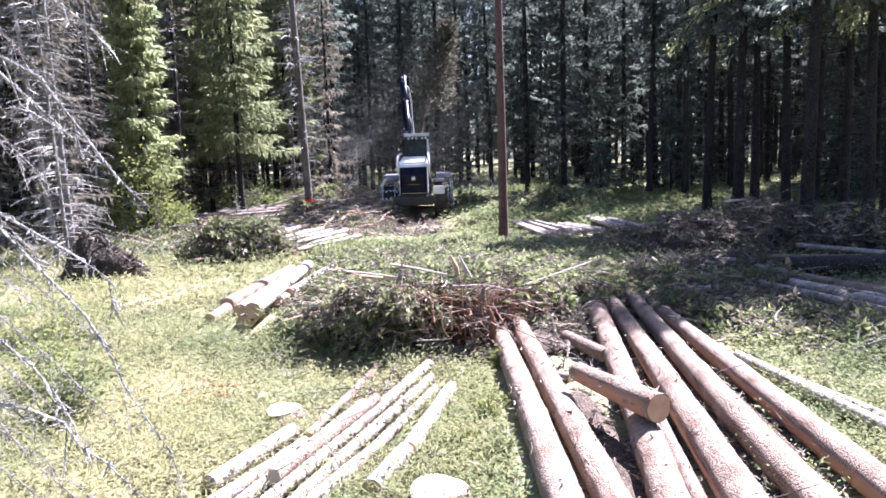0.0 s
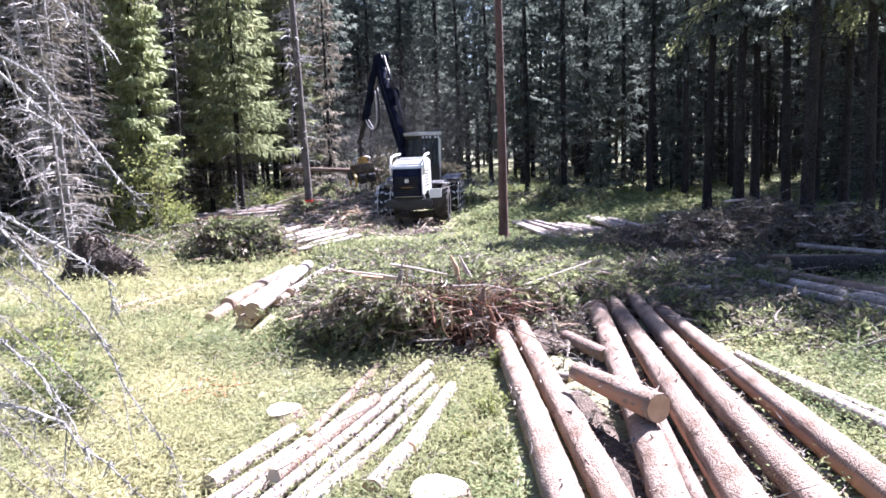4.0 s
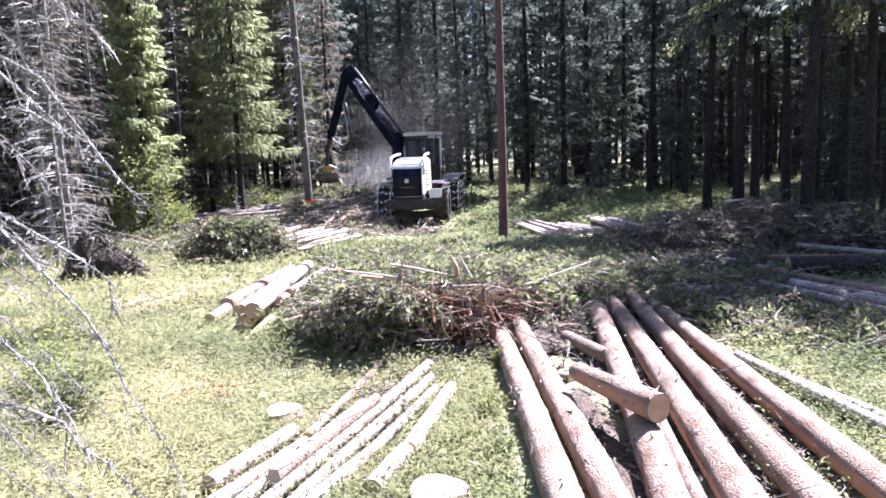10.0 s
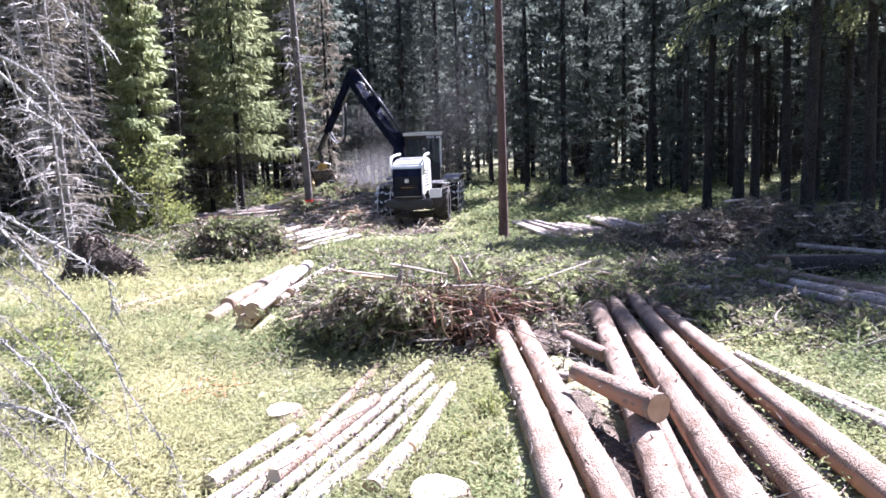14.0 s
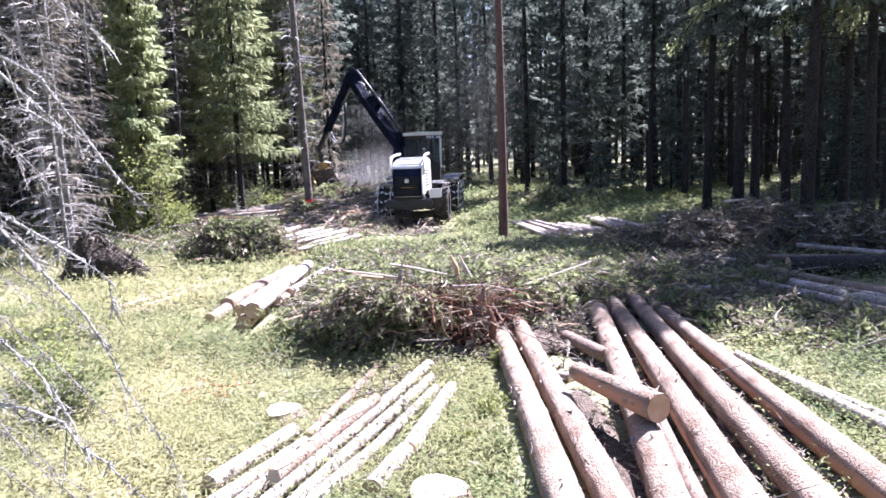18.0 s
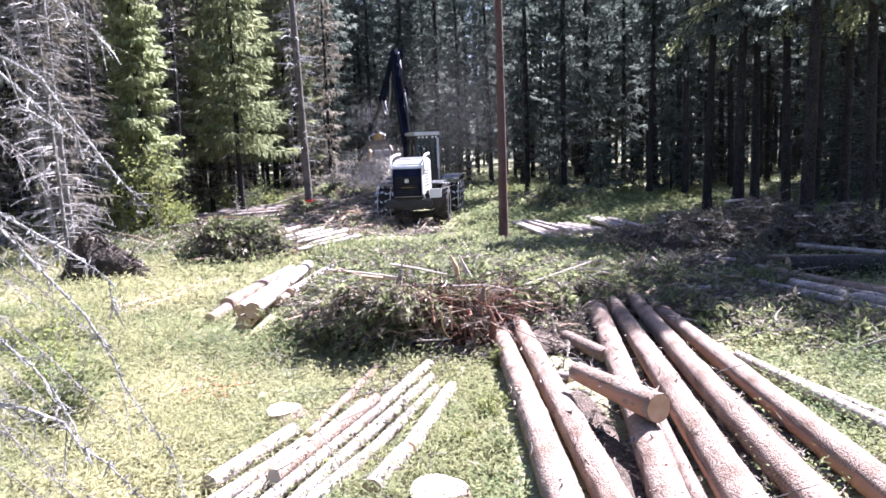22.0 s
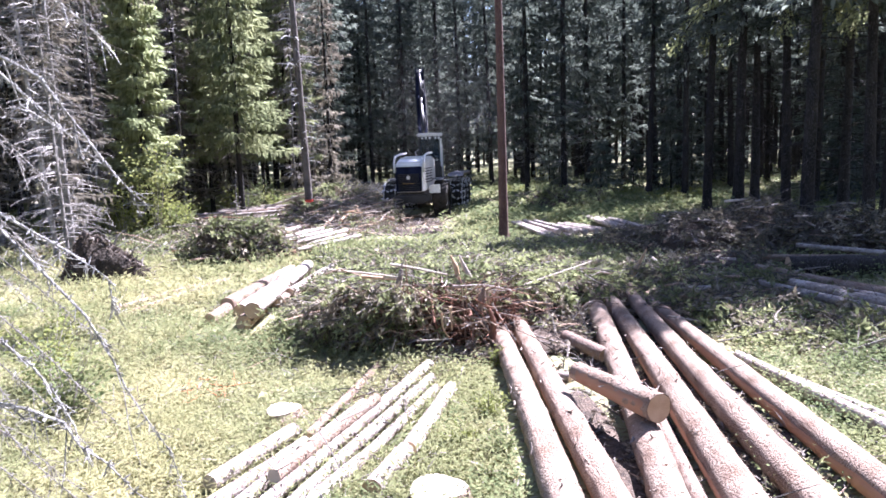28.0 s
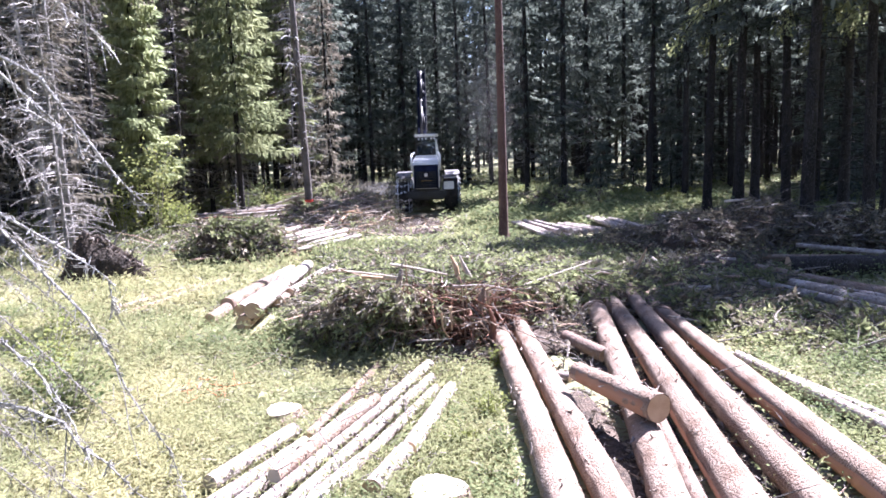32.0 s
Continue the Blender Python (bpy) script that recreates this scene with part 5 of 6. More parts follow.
# ---- single small plants ----
def leafy_bush(label, x, y, h, spread, n, size, key, seed, stems=7):
    rng = np.random.default_rng(seed)
    ob = tagged(new("bush"), label, "bush")
    ob.matrix_basis = pose(x, y, ground_z(x, y) - 0.03)
    P, W = [], []
    for i in range(stems):
        a = rng.uniform(0, 2 * math.pi)
        top = Vector((math.cos(a) * spread * rng.uniform(0.2, 1), math.sin(a) * spread * rng.uniform(0.2, 1), h * rng.uniform(0.6, 1.05)))
        g = Geo()
        g.tube([(0, 0, 0), tuple(top * 0.5 + Vector((0, 0, h * 0.1))), tuple(top)], [0.006 + 0.006 * h, 0.006, 0.003], 5)
        part("stem", g, M["stick_grey"], ob)
        k = n // stems
        s = rng.uniform(0.2, 1.0, k)
        P.append(np.array(top)[None] * s[:, None] + rng.normal(0, 0.12 * h, (k, 3)) * np.array([1, 1, 0.6]))
    P = np.concatenate(P)
    P[:, 2] = np.maximum(P[:, 2], 0.04)
    w = unit(rng.normal(0, 1, P.shape) * np.array([1, 1, 0.45]))
    L = size * rng.uniform(0.6, 1.4, len(P))
    v, f = sprays(P, w, L, L * 0.5, rng)
    tagged(part("foliage", soup("foliage", v, f, M[key]), None, ob), kind="stuff")


leafy_bush("yellow-green birch sapling in the sun by the spruces", -9.9, 24.6, 3.3, 0.8, 1500, 0.11, "birch", 401)
leafy_bush("yellow-green birch sapling in the sun by the spruces", -11.0, 24.4, 2.4, 0.8, 1000, 0.11, "birch", 402)
for i, (x, y, h) in enumerate(((-10.4, 26.0, 1.3), (-9.3, 25.4, 0.9), (-11.5, 25.0, 1.1), (-12.7, 25.8, 1.5), (-13.4, 24.0, 1.0), (-10.0, 23.6, 0.5), (-9.6, 25.4, 1.6), (-8.3, 31.6, 1.5), (-7.4, 32.2, 1.3), (-6.7, 31.9, 1.4), (-9.4, 31.9, 1.8), (-7.9, 33.0, 1.6))):
    leafy_bush("sunlit leafy undergrowth before the green spruces", x, y, h, 0.8, 700, 0.10, "birch" if i % 2 == 0 else "shrub", 440 + i)
leafy_bush("fresh green leafy bush on the moss", -4.25, 7.6, 0.90, 0.55, 1100, 0.06, "shrub", 403, 12)
leafy_bush("fresh green leafy bush on the moss", -4.95, 8.5, 0.95, 0.6, 900, 0.06, "birch", 404, 10)
leafy_bush("small sunlit sprout beside the big logs", 0.62, 8.9, 0.30, 0.14, 160, 0.045, "birch", 405, 4)
leafy_bush("low leafy tuft between the log piles", 0.42, 7.1, 0.35, 0.30, 500, 0.045, "birch", 406)
leafy_bush("low leafy tuft between the log piles", 0.5, 6.2, 0.30, 0.22, 320, 0.045, "shrub", 407)
leafy_bush("low leafy tuft between the log piles", 0.15, 6.5, 0.25, 0.25, 320, 0.045, "birch", 408)
for i, (x, y) in enumerate(((5.2, 9.2), (5.9, 8.6), (5.4, 7.7), (6.3, 9.9), (4.9, 8.2), (6.0, 7.4))):
    leafy_bush("sunlit leafy tuft at the shaded logs", x, y, 0.32, 0.36, 420, 0.05, "birch" if i % 2 else "shrub", 410 + i)
for i, (x, y) in enumerate(((7.2, 33.5), (9.2, 36.0), (8.3, 31.2), (6.8, 38.0), (10.4, 33.0), (5.2, 36.5), (9.6, 21.5), (10.6, 22.6), (-2.8, 38.0), (4.0, 40.0))):
    leafy_bush("sunlit leafy clump on the forest floor", x, y, 0.6, 0.9, 700, 0.11, "birch" if i % 3 == 0 else "shrub", 420 + i)


rl = random.Random(17)
made = 0
while made < 26:
    x, y = rl.uniform(3.5, 15.0), rl.uniform(24.5, 38.0)
    if not free(x, y, 0.6) or x > 0.42 * y:
        continue
    leafy_bush("low rounded bilberry mound on the forest floor", x, y, rl.uniform(0.3, 0.6), rl.uniform(0.5, 1.0), 480, 0.10, "birch" if made % 4 == 0 else "shrub", 460 + made, 6)
    made += 1


# ---- dead spruce close to the camera ----
def dead_spruce():
    rng = np.random.default_rng(31)
    tree = tagged(new("dead_spruce"), "dead spruce with drooping grey lichen-covered branches", "tree")
    tree.matrix_basis = pose(-3.6, 3.9, ground_z(-3.6, 3.9))
    t = Geo()
    t.tube([(0, 0, -0.2), (0, 0, 0.3), (0.03, 0, 3), (0.0, 0.05, 7), (0, 0, 11)], [0.15, 0.11, 0.09, 0.06, 0.02], 10)
    part("trunk", t, M["bark"], tree, smooth=True)

    def bough(pts, r, key="lichen"):
        g = Geo()
        pts = [Vector(p) for p in pts]
        g.tube(pts, [r * (1 - 0.8 * i / (len(pts) - 1)) for i in range(len(pts))], 6)
        for i in range(len(pts) - 1):
            seg = pts[i + 1] - pts[i]
            for _ in range(max(2, int(seg.length * 16))):
                s = rng.random()
                b = pts[i] + seg * s
                w = Vector((rng.normal(0.25, 0.5), rng.normal(0, 0.5), rng.normal(-0.75, 0.4))) * (rng.uniform(0.08, 0.28) if rng.random() < 0.3 else rng.uniform(0.03, 0.07))
                k = Vector((rng.uniform(-.05, .05), rng.uniform(-.05, .05), rng.uniform(-0.06, 0.0)))
                g.tube([b, b + w * 0.5 + k, b + w], [r * 0.30, r * 0.27, r * 0.13], 4, False)
                for _ in range(3):
                    u = rng.uniform(0.3, 1.0)
                    c = b + w * u
                    x = Vector((rng.normal(0, 0.5), rng.normal(0, 0.5), rng.normal(-0.5, 0.5))) * rng.uniform(0.03, 0.13)
                    g.tube([c, c + x], [r * 0.20, r * 0.10], 3, False)
            for _ in range(int(seg.length * 85)):
                # stubby spurs and lichen tufts all along
                b = pts[i] + seg * rng.random()
                w = Vector(rng.normal(0, 1, 3)).normalized() * rng.uniform(0.012, 0.042)
                g.tube([b, b + w * 0.6, b + w], [r * 0.28, r * 0.34, r * 0.16], 4, False)
        part("branch", g, M[key], tree)

    base = Vector((-3.6, 3.9, 0))
    # boughs that reach into the clearing: (points from trunk to tip, thickness)
    for pts, r in (
            ([(-2.6, 3.5, 4.3), (-1.83, 3.4, 3.67), (-1.77, 3.46, 3.6), (-1.68, 3.52, 3.51), (-1.62, 3.59, 3.44)], 0.017),
            ([(-2.9, 3.4, 3.9), (-1.98, 3.1, 3.4), (-1.87, 3.13, 3.31), (-1.73, 3.16, 3.22), (-1.64, 3.19, 3.06), (-1.58, 3.23, 2.94), (-1.51, 3.26, 2.81), (-1.43, 3.29, 2.69), (-1.41, 3.32, 2.58)], 0.019),
            ([(-2.9, 3.5, 3.8), (-2.12, 3.3, 3.36), (-2.0, 3.34, 3.26), (-1.89, 3.38, 3.13), (-1.82, 3.42, 3.04), (-1.72, 3.47, 2.9), (-1.62, 3.51, 2.8)], 0.019),
            ([(-2.8, 3.3, 3.2), (-2.01, 3.0, 2.73), (-1.9, 3.04, 2.64), (-1.79, 3.08, 2.55), (-1.66, 3.12, 2.45), (-1.53, 3.17, 2.32), (-1.53, 3.21, 2.13)], 0.017),
            ([(-2.8, 3.3, 2.7), (-1.99, 2.9, 2.2), (-1.91, 2.95, 2.1), (-1.82, 3.0, 1.97), (-1.76, 3.05, 1.82), (-1.74, 3.1, 1.65)], 0.017),
            ([(-2.8, 3.2, 2.1), (-1.96, 2.8, 1.9), (-1.87, 2.84, 1.86), (-1.78, 2.87, 1.82), (-1.66, 2.91, 1.74), (-1.62, 2.94, 1.62), (-1.53, 2.98, 1.52), (-1.43, 3.01, 1.36)], 0.018),
            ([(-2.7, 3.3, 2.9), (-1.9, 3.0, 2.6), (-1.51, 2.9, 2.21), (-1.43, 2.94, 1.99), (-1.41, 2.98, 1.86), (-1.35, 3.02, 1.7), (-1.28, 3.07, 1.52), (-1.24, 3.11, 1.26)], 0.011)):
        bough([(0, 0, pts[0][2] + 0.4)] + [tuple(Vector(p) - base) for p in pts], r * 0.64)
    for z0, x1, y1, z1, sag, r in (
            (4.4, -1.95, 3.9, 3.15, 0.2, 0.012), (3.9, -2.0, 3.4, 2.9, 0.2, 0.011), (3.2, -2.05, 4.2, 1.7, 0.1, 0.012), (4.9, -1.9, 4.2, 3.7, 0.1, 0.012),
            (2.8, -1.95, 4.0, 1.3, 0.15, 0.012), (1.4, -1.8, 3.7, 0.35, 0.1, 0.011), (3.5, -2.15, 3.7, 2.4, 0.0, 0.011), (2.0, -2.1, 3.9, 0.9, 0.1, 0.010), (2.4, -1.9, 3.6, 0.9, 0.1, 0.010), (3.0, -2.2, 3.5, 1.6, 0.1, 0.010),
            (4.6, -2.25, 4.1, 3.4, 0.1, 0.010), (3.8, -2.35, 4.3, 2.7, 0.1, 0.011), (3.3, -2.3, 4.0, 2.0, 0.0, 0.010), (2.6, -2.25, 4.2, 1.1, 0.1, 0.010), (5.2, -2.3, 4.6, 4.2, 0.1, 0.011), (4.2, -2.5, 4.6, 2.9, 0.15, 0.010), (1.8, -2.2, 4.1, 0.5, 0.1, 0.010), (3.6, -2.55, 4.5, 2.2, 0.1, 0.011)):
        a, b = Vector((0, 0, z0)), Vector((x1, y1, z1)) - base
        bough([a.lerp(b, s) + Vector((0, 0, sag * math.sin(math.pi * s))) + Vector(rng.normal(0, 0.012, 3)) for s in (0, 0.2, 0.4, 0.6, 0.8, 1.0)], r * 0.66, "dead")


dead_spruce()

# slender dead trunks at the clearing's left edge
for i, (x, y, h, r) in enumerate(((-7.2, 24.6, 2.6, 0.02), (-6.4, 23.0, 2.2, 0.018), (-9.9, 18.8, 12, 0.09), (-11.9, 22.5, 14, 0.10), (-9.2, 17.2, 9, 0.05), (-11.0, 20.0, 13, 0.08), (-13.2, 24.9, 15, 0.11), (-12.6, 19.0, 12, 0.08), (-14.6, 27.6, 15, 0.09), (-13.9, 22.2, 13, 0.08), (-15.2, 24.2, 14, 0.10), (-11.9, 27.2, 12, 0.06), (-14.3, 20.4, 13, 0.09), (-16.0, 22.0, 13, 0.08), (-13.0, 27.0, 14, 0.09), (-16.9, 25.6, 14, 0.09), (-12.2, 24.0, 12, 0.06), (-10.9, 30.2, 11, 0.06), (-9.4, 33.2, 12, 0.07), (-7.1, 34.2, 11, 0.06), (-12.4, 33.8, 12, 0.07), (-6.4, 36.8, 12, 0.07), (-15.6, 20.2, 12, 0.07))):
    rng = np.random.default_rng(90 + i)
    tr = tagged(new("dead_tree"), "thin dead spruce with a tangle of bare grey limbs", "tree", "dead trees at the clearing's edge")
    part("trunk", trunk_mesh("trunk", rng, h, r, M["dead"]), None, tr)
    tagged(part("limb_tangle", limb_mesh("limb_tangle", rng, r, 0.4, h - 1, 110 if h > 5 else 12, 1.2 if h > 5 else 0.3, M["dead"], 0.25, 6), None, tr), kind="stuff")
    tr.matrix_basis = pose(x, y, ground_z(x, y), rng.uniform(-2, 2), rng.uniform(-3, 3), 0)


def red_twigs():
    rng = np.random.default_rng(77)
    ob = tagged(new("dry_branch"), "small dry branch with rust-orange twigs on the moss", "branch")
    ob.matrix_basis = pose(-2.85, 8.1, ground_z(-2.85, 8.1))
    for _ in range(26):
        g = Geo()
        o = Vector((rng.uniform(-0.28, 0.28), rng.uniform(-0.3, 0.3), 0.05 + rng.uniform(0, 0.16)))
        w = Vector((rng.normal(0, 0.6), rng.normal(0, 0.5), rng.normal(0, 0.3))) * 0.16
        g.tube([o, o + w], [0.005, 0.003], 4)
        part("twig", g, M["orange"], ob)


red_twigs()

# ---- forest harvester: +Y is its way ahead, the origin on the ground under the rear axle ----
TURN = Vector((0.0, 3.35, 0.0))     # the cab's and crane's turntable
CRANE = Vector((-0.25, 1.15, 3.05))   # the boom's foot on the turntable
L1, L2 = 4.2, 2.6                # main boom, outer boom without its extension
harvester = tagged(new("forest_harvester"), "light grey and black wheeled forest harvester working in the clearing", "harvester")


def hp(name, g, key, parent=harvester, label="", smooth=False, m=None):
    return part(name, g, M[key], parent, label, smooth, m)


def build_rear():
    g = Geo()
    g.box(-0.55, 0.55, -1.25, 2.0, 0.62, 1.12, 0.04)
    g.box(-0.75, 0.75, -0.25, 0.25, 0.55, 0.95, 0.05)
    hp("rear_frame", g, "dark")
    g = Geo()
    g.prism([(-1.62, 1.12), (-1.68, 1.9), (-1.52, 2.30), (-1.15, 2.42), (0.9, 2.50), (1.45, 2.40), (1.50, 1.12)], -0.54, 0.54, 0.07)
    hood = hp("engine_hood", g, "white", label="light grey sloping engine hood")
    g = Geo()
    g.prism([(-1.655, 1.14), (-1.715, 1.88), (-1.60, 2.14), (-1.56, 2.12), (-1.62, 1.16)], -0.52, 0.52, 0.01)
    hp("rear_grille", g, "blue", hood, "navy-black rear radiator grille")
    for i in range(9):
        g = Geo()
        z = 1.22 + i * 0.075
        g.box(-0.43, 0.43, -1.745 - i * 0.0045, -1.69, z, z + 0.02, 0.004)
        hp("grille_slat", g, "dark", hood)
    g = Geo()
    g.box(-0.07, 0.07, -1.775, -1.71, 1.64, 1.78, 0.01)
    hp("emblem_plate", g, "white", hood, "square pale badge")
    g = Geo()
    g.box(-0.22, 0.22, -1.755, -1.71, 1.45, 1.48, 0.005)
    hp("lettering_bar", g, "yellow", hood, "yellow strip")
    for sx in (-1, 1):
        g = Geo()
        pts = [(sx * 0.59, -1.55, 1.90), (sx * 0.61, -1.50, 2.30), (sx * 0.60, -1.28, 2.53), (sx * 0.57, -0.6, 2.61), (sx * 0.55, 0.6, 2.64)]
        g.tube(pts, [0.045] * 5, 8)
        hp("guard_rail", g, "white", hood, "curved white guard rail", True)
        g = Geo()
        g.box(sx * 0.545 - 0.02, sx * 0.545 + 0.02, -1.45, -1.30, 1.15, 2.25, 0.01)
        hp("corner_post", g, "white", hood)
        for k in range(6):
            g = Geo()
            g.box(sx * 0.545 - 0.012, sx * 0.545 + 0.012, -0.9, 0.6, 1.45 + k * 0.11, 1.49 + k * 0.11, 0.004)
            hp("side_louvre", g, "dark", hood)
    for y in (-1.05, -0.35):
        g = Geo()
        g.box(-0.45, 0.45, y, y + 0.05, 2.41 + (y + 1.05) * 0.05, 2.49 + (y + 1.05) * 0.05, 0.015)
        hp("hood_rib", g, "white", hood)
    g = Geo()
    g.tube([(0.34, 0.9, 2.4), (0.34, 0.9, 2.72), (0.34, 0.84, 2.82)], [0.05, 0.05, 0.045], 10)
    hp("exhaust_pipe", g, "dark", smooth=True)
    g = Geo()
    g.box(-0.85, 0.85, -1.55, -1.25, 0.72, 1.02, 0.05)
    hp("rear_bumper", g, "dark")
    for sx in (-1, 1):
        g = Geo()
        g.prism([(-0.5, 1.54), (-0.3, 1.60), (0.6, 1.60), (0.75, 1.50), (0.6, 1.56), (-0.3, 1.56)], sx * 0.95 - 0.25, sx * 0.95 + 0.25, 0.01)
        hp("mudguard", g, "dark", label="narrow black mudguard")
    g = Geo()
    g.box(0.74, 1.18, -1.28, -1.2, 1.05, 1.38, 0.02)
    hp("tool_plate", g, "white", label="small pale plate behind the wheel")
    for k in range(3):
        g = Geo()
        g.box(0.85, 1.25, 1.55 + k * 0.02, 1.75, 0.7 + k * 0.35, 0.74 + k * 0.35, 0.01)
        hp("step", g, "chain")


def wheel(x, y, r, w, chain):
    c = new("wheel")
    c.parent = harvester
    c.matrix_basis = pose(x, y, r)
    t, n = Geo(), 36
    prof = [(-w / 2, r * 0.60), (-w / 2, r * 0.90), (-w / 2 * 0.8, r * 0.985), (0, r), (w / 2 * 0.8, r * 0.985), (w / 2, r * 0.90), (w / 2, r * 0.60)]
    v = [(px, q * math.cos(2 * math.pi * k / n), q * math.sin(2 * math.pi * k / n)) for k in range(n) for px, q in prof]
    k7 = len(prof)
    t.add(v, [(k * k7 + i, k * k7 + i + 1, ((k + 1) % n) * k7 + i + 1, ((k + 1) % n) * k7 + i) for k in range(n) for i in range(k7 - 1)])
    for k in range(18):
        for sx in (-1, 1):
            m = Matrix.Rotation(2 * math.pi * (k + 0.25 * sx) / 18, 4, "X") @ pose(sx * w * 0.24, 0, r * 1.0, 0, 0, sx * 28)
            t.box(-w * 0.26, w * 0.26, -0.03, 0.03, -0.03, 0.025, 0, m)
    tyre = hp("tyre", t, "tyre", c, "muddy ribbed tyre")
    d = Geo()
    for sx in (-1, 1):
        ring = [(sx * w * 0.36, r * 0.95), (sx * w * 0.28, r * 0.30), (sx * w * 0.33, 0.0)]
        vv = [(px, q * math.cos(2 * math.pi * k / 20), q * math.sin(2 * math.pi * k / 20)) for px, q in ring[:2] for k in range(20)] + [(ring[2][0], 0, 0)]
        d.add(vv, [(k, (k + 1) % 20, 20 + (k + 1) % 20, 20 + k) for k in range(20)] + [(20 + k, 20 + (k + 1) % 20, 40) for k in range(20)])
        for k in range(8):
            a = 2 * math.pi * k / 8
            d.box(sx * w * 0.33 - 0.03, sx * w * 0.33 + 0.03, 0.17 * math.cos(a) - 0.02, 0.17 * math.cos(a) + 0.02, 0.17 * math.sin(a) - 0.02, 0.17 * math.sin(a) + 0.02, 0)
    hp("rim", d, "grey", c, "dusty steel rim")
    if chain:
        s = Geo()
        for k in range(14):
            a = 2 * math.pi * k / 14
            m = Matrix.Rotation(a, 4, "X")
            for j, off in enumerate((-0.40, -0.14, 0.13, 0.38)):
                link = m @ pose(off * w, 0.03 * ((k + j) % 3 - 1), r + 0.045, 0, 0, 35 if (k + j) % 2 else -30)
                s.box(-w * 0.10, w * 0.10, -0.028, 0.028, -0.03, 0.03, 0.010, link)
            for sx in (-1, 1):
                s.box(sx * w * 0.53 - 0.025, sx * w * 0.53 + 0.025, -0.045, 0.045, r - 0.09, r + 0.03, 0.01, m)
                s.tube([m @ Vector((sx * w * 0.4, 0.0, r + 0.04)), Matrix.Rotation(a + math.pi / 7, 4, "X") @ Vector((sx * w * 0.4, 0, r + 0.04))], [0.022, 0.022], 5)
        hp("wheel_chain", s, "chain", c, "bright steel traction chain")
    return c


def build_front():
    g = Geo()
    g.box(-0.6, 0.6, 2.1, 5.9, 0.72, 1.25, 0.05)
    g.box(-0.32, 0.32, 1.7, 2.4, 0.65, 1.15, 0.05)
    hp("front_frame", g, "dark")
    for sx in (-1, 1):
        g = Geo()
        g.prism([(2.9, 1.52), (3.1, 1.66), (5.5, 1.66), (5.7, 1.52), (5.5, 1.6), (3.1, 1.6)], sx * 1.2 - 0.36, sx * 1.2 + 0.36, 0.01)
        hp("bogie_guard", g, "grey")
        g = Geo()
        g.prism([(3.5, 0.55), (4.3, 0.95), (5.1, 0.55), (5.0, 0.42), (4.3, 0.62), (3.6, 0.42)], sx * 0.76 - 0.08, sx * 0.76 + 0.08, 0.02)
        hp("bogie_beam", g, "dark")
    g = Geo()
    g.tube([(0, 3.35, 1.2), (0, 3.35, 1.45)], [0.62, 0.60], 24)
    hp("turntable", g, "dark", smooth=False)


build_rear()
wheels = [wheel(-1.05, 0.0, 0.72, 0.60, True), wheel(1.05, 0.0, 0.72, 0.60, False)]
build_front()
wheels += [wheel(sx * 1.20, y, 0.66, 0.70, True) for sx in (-1, 1) for y in (3.65, 4.95)]


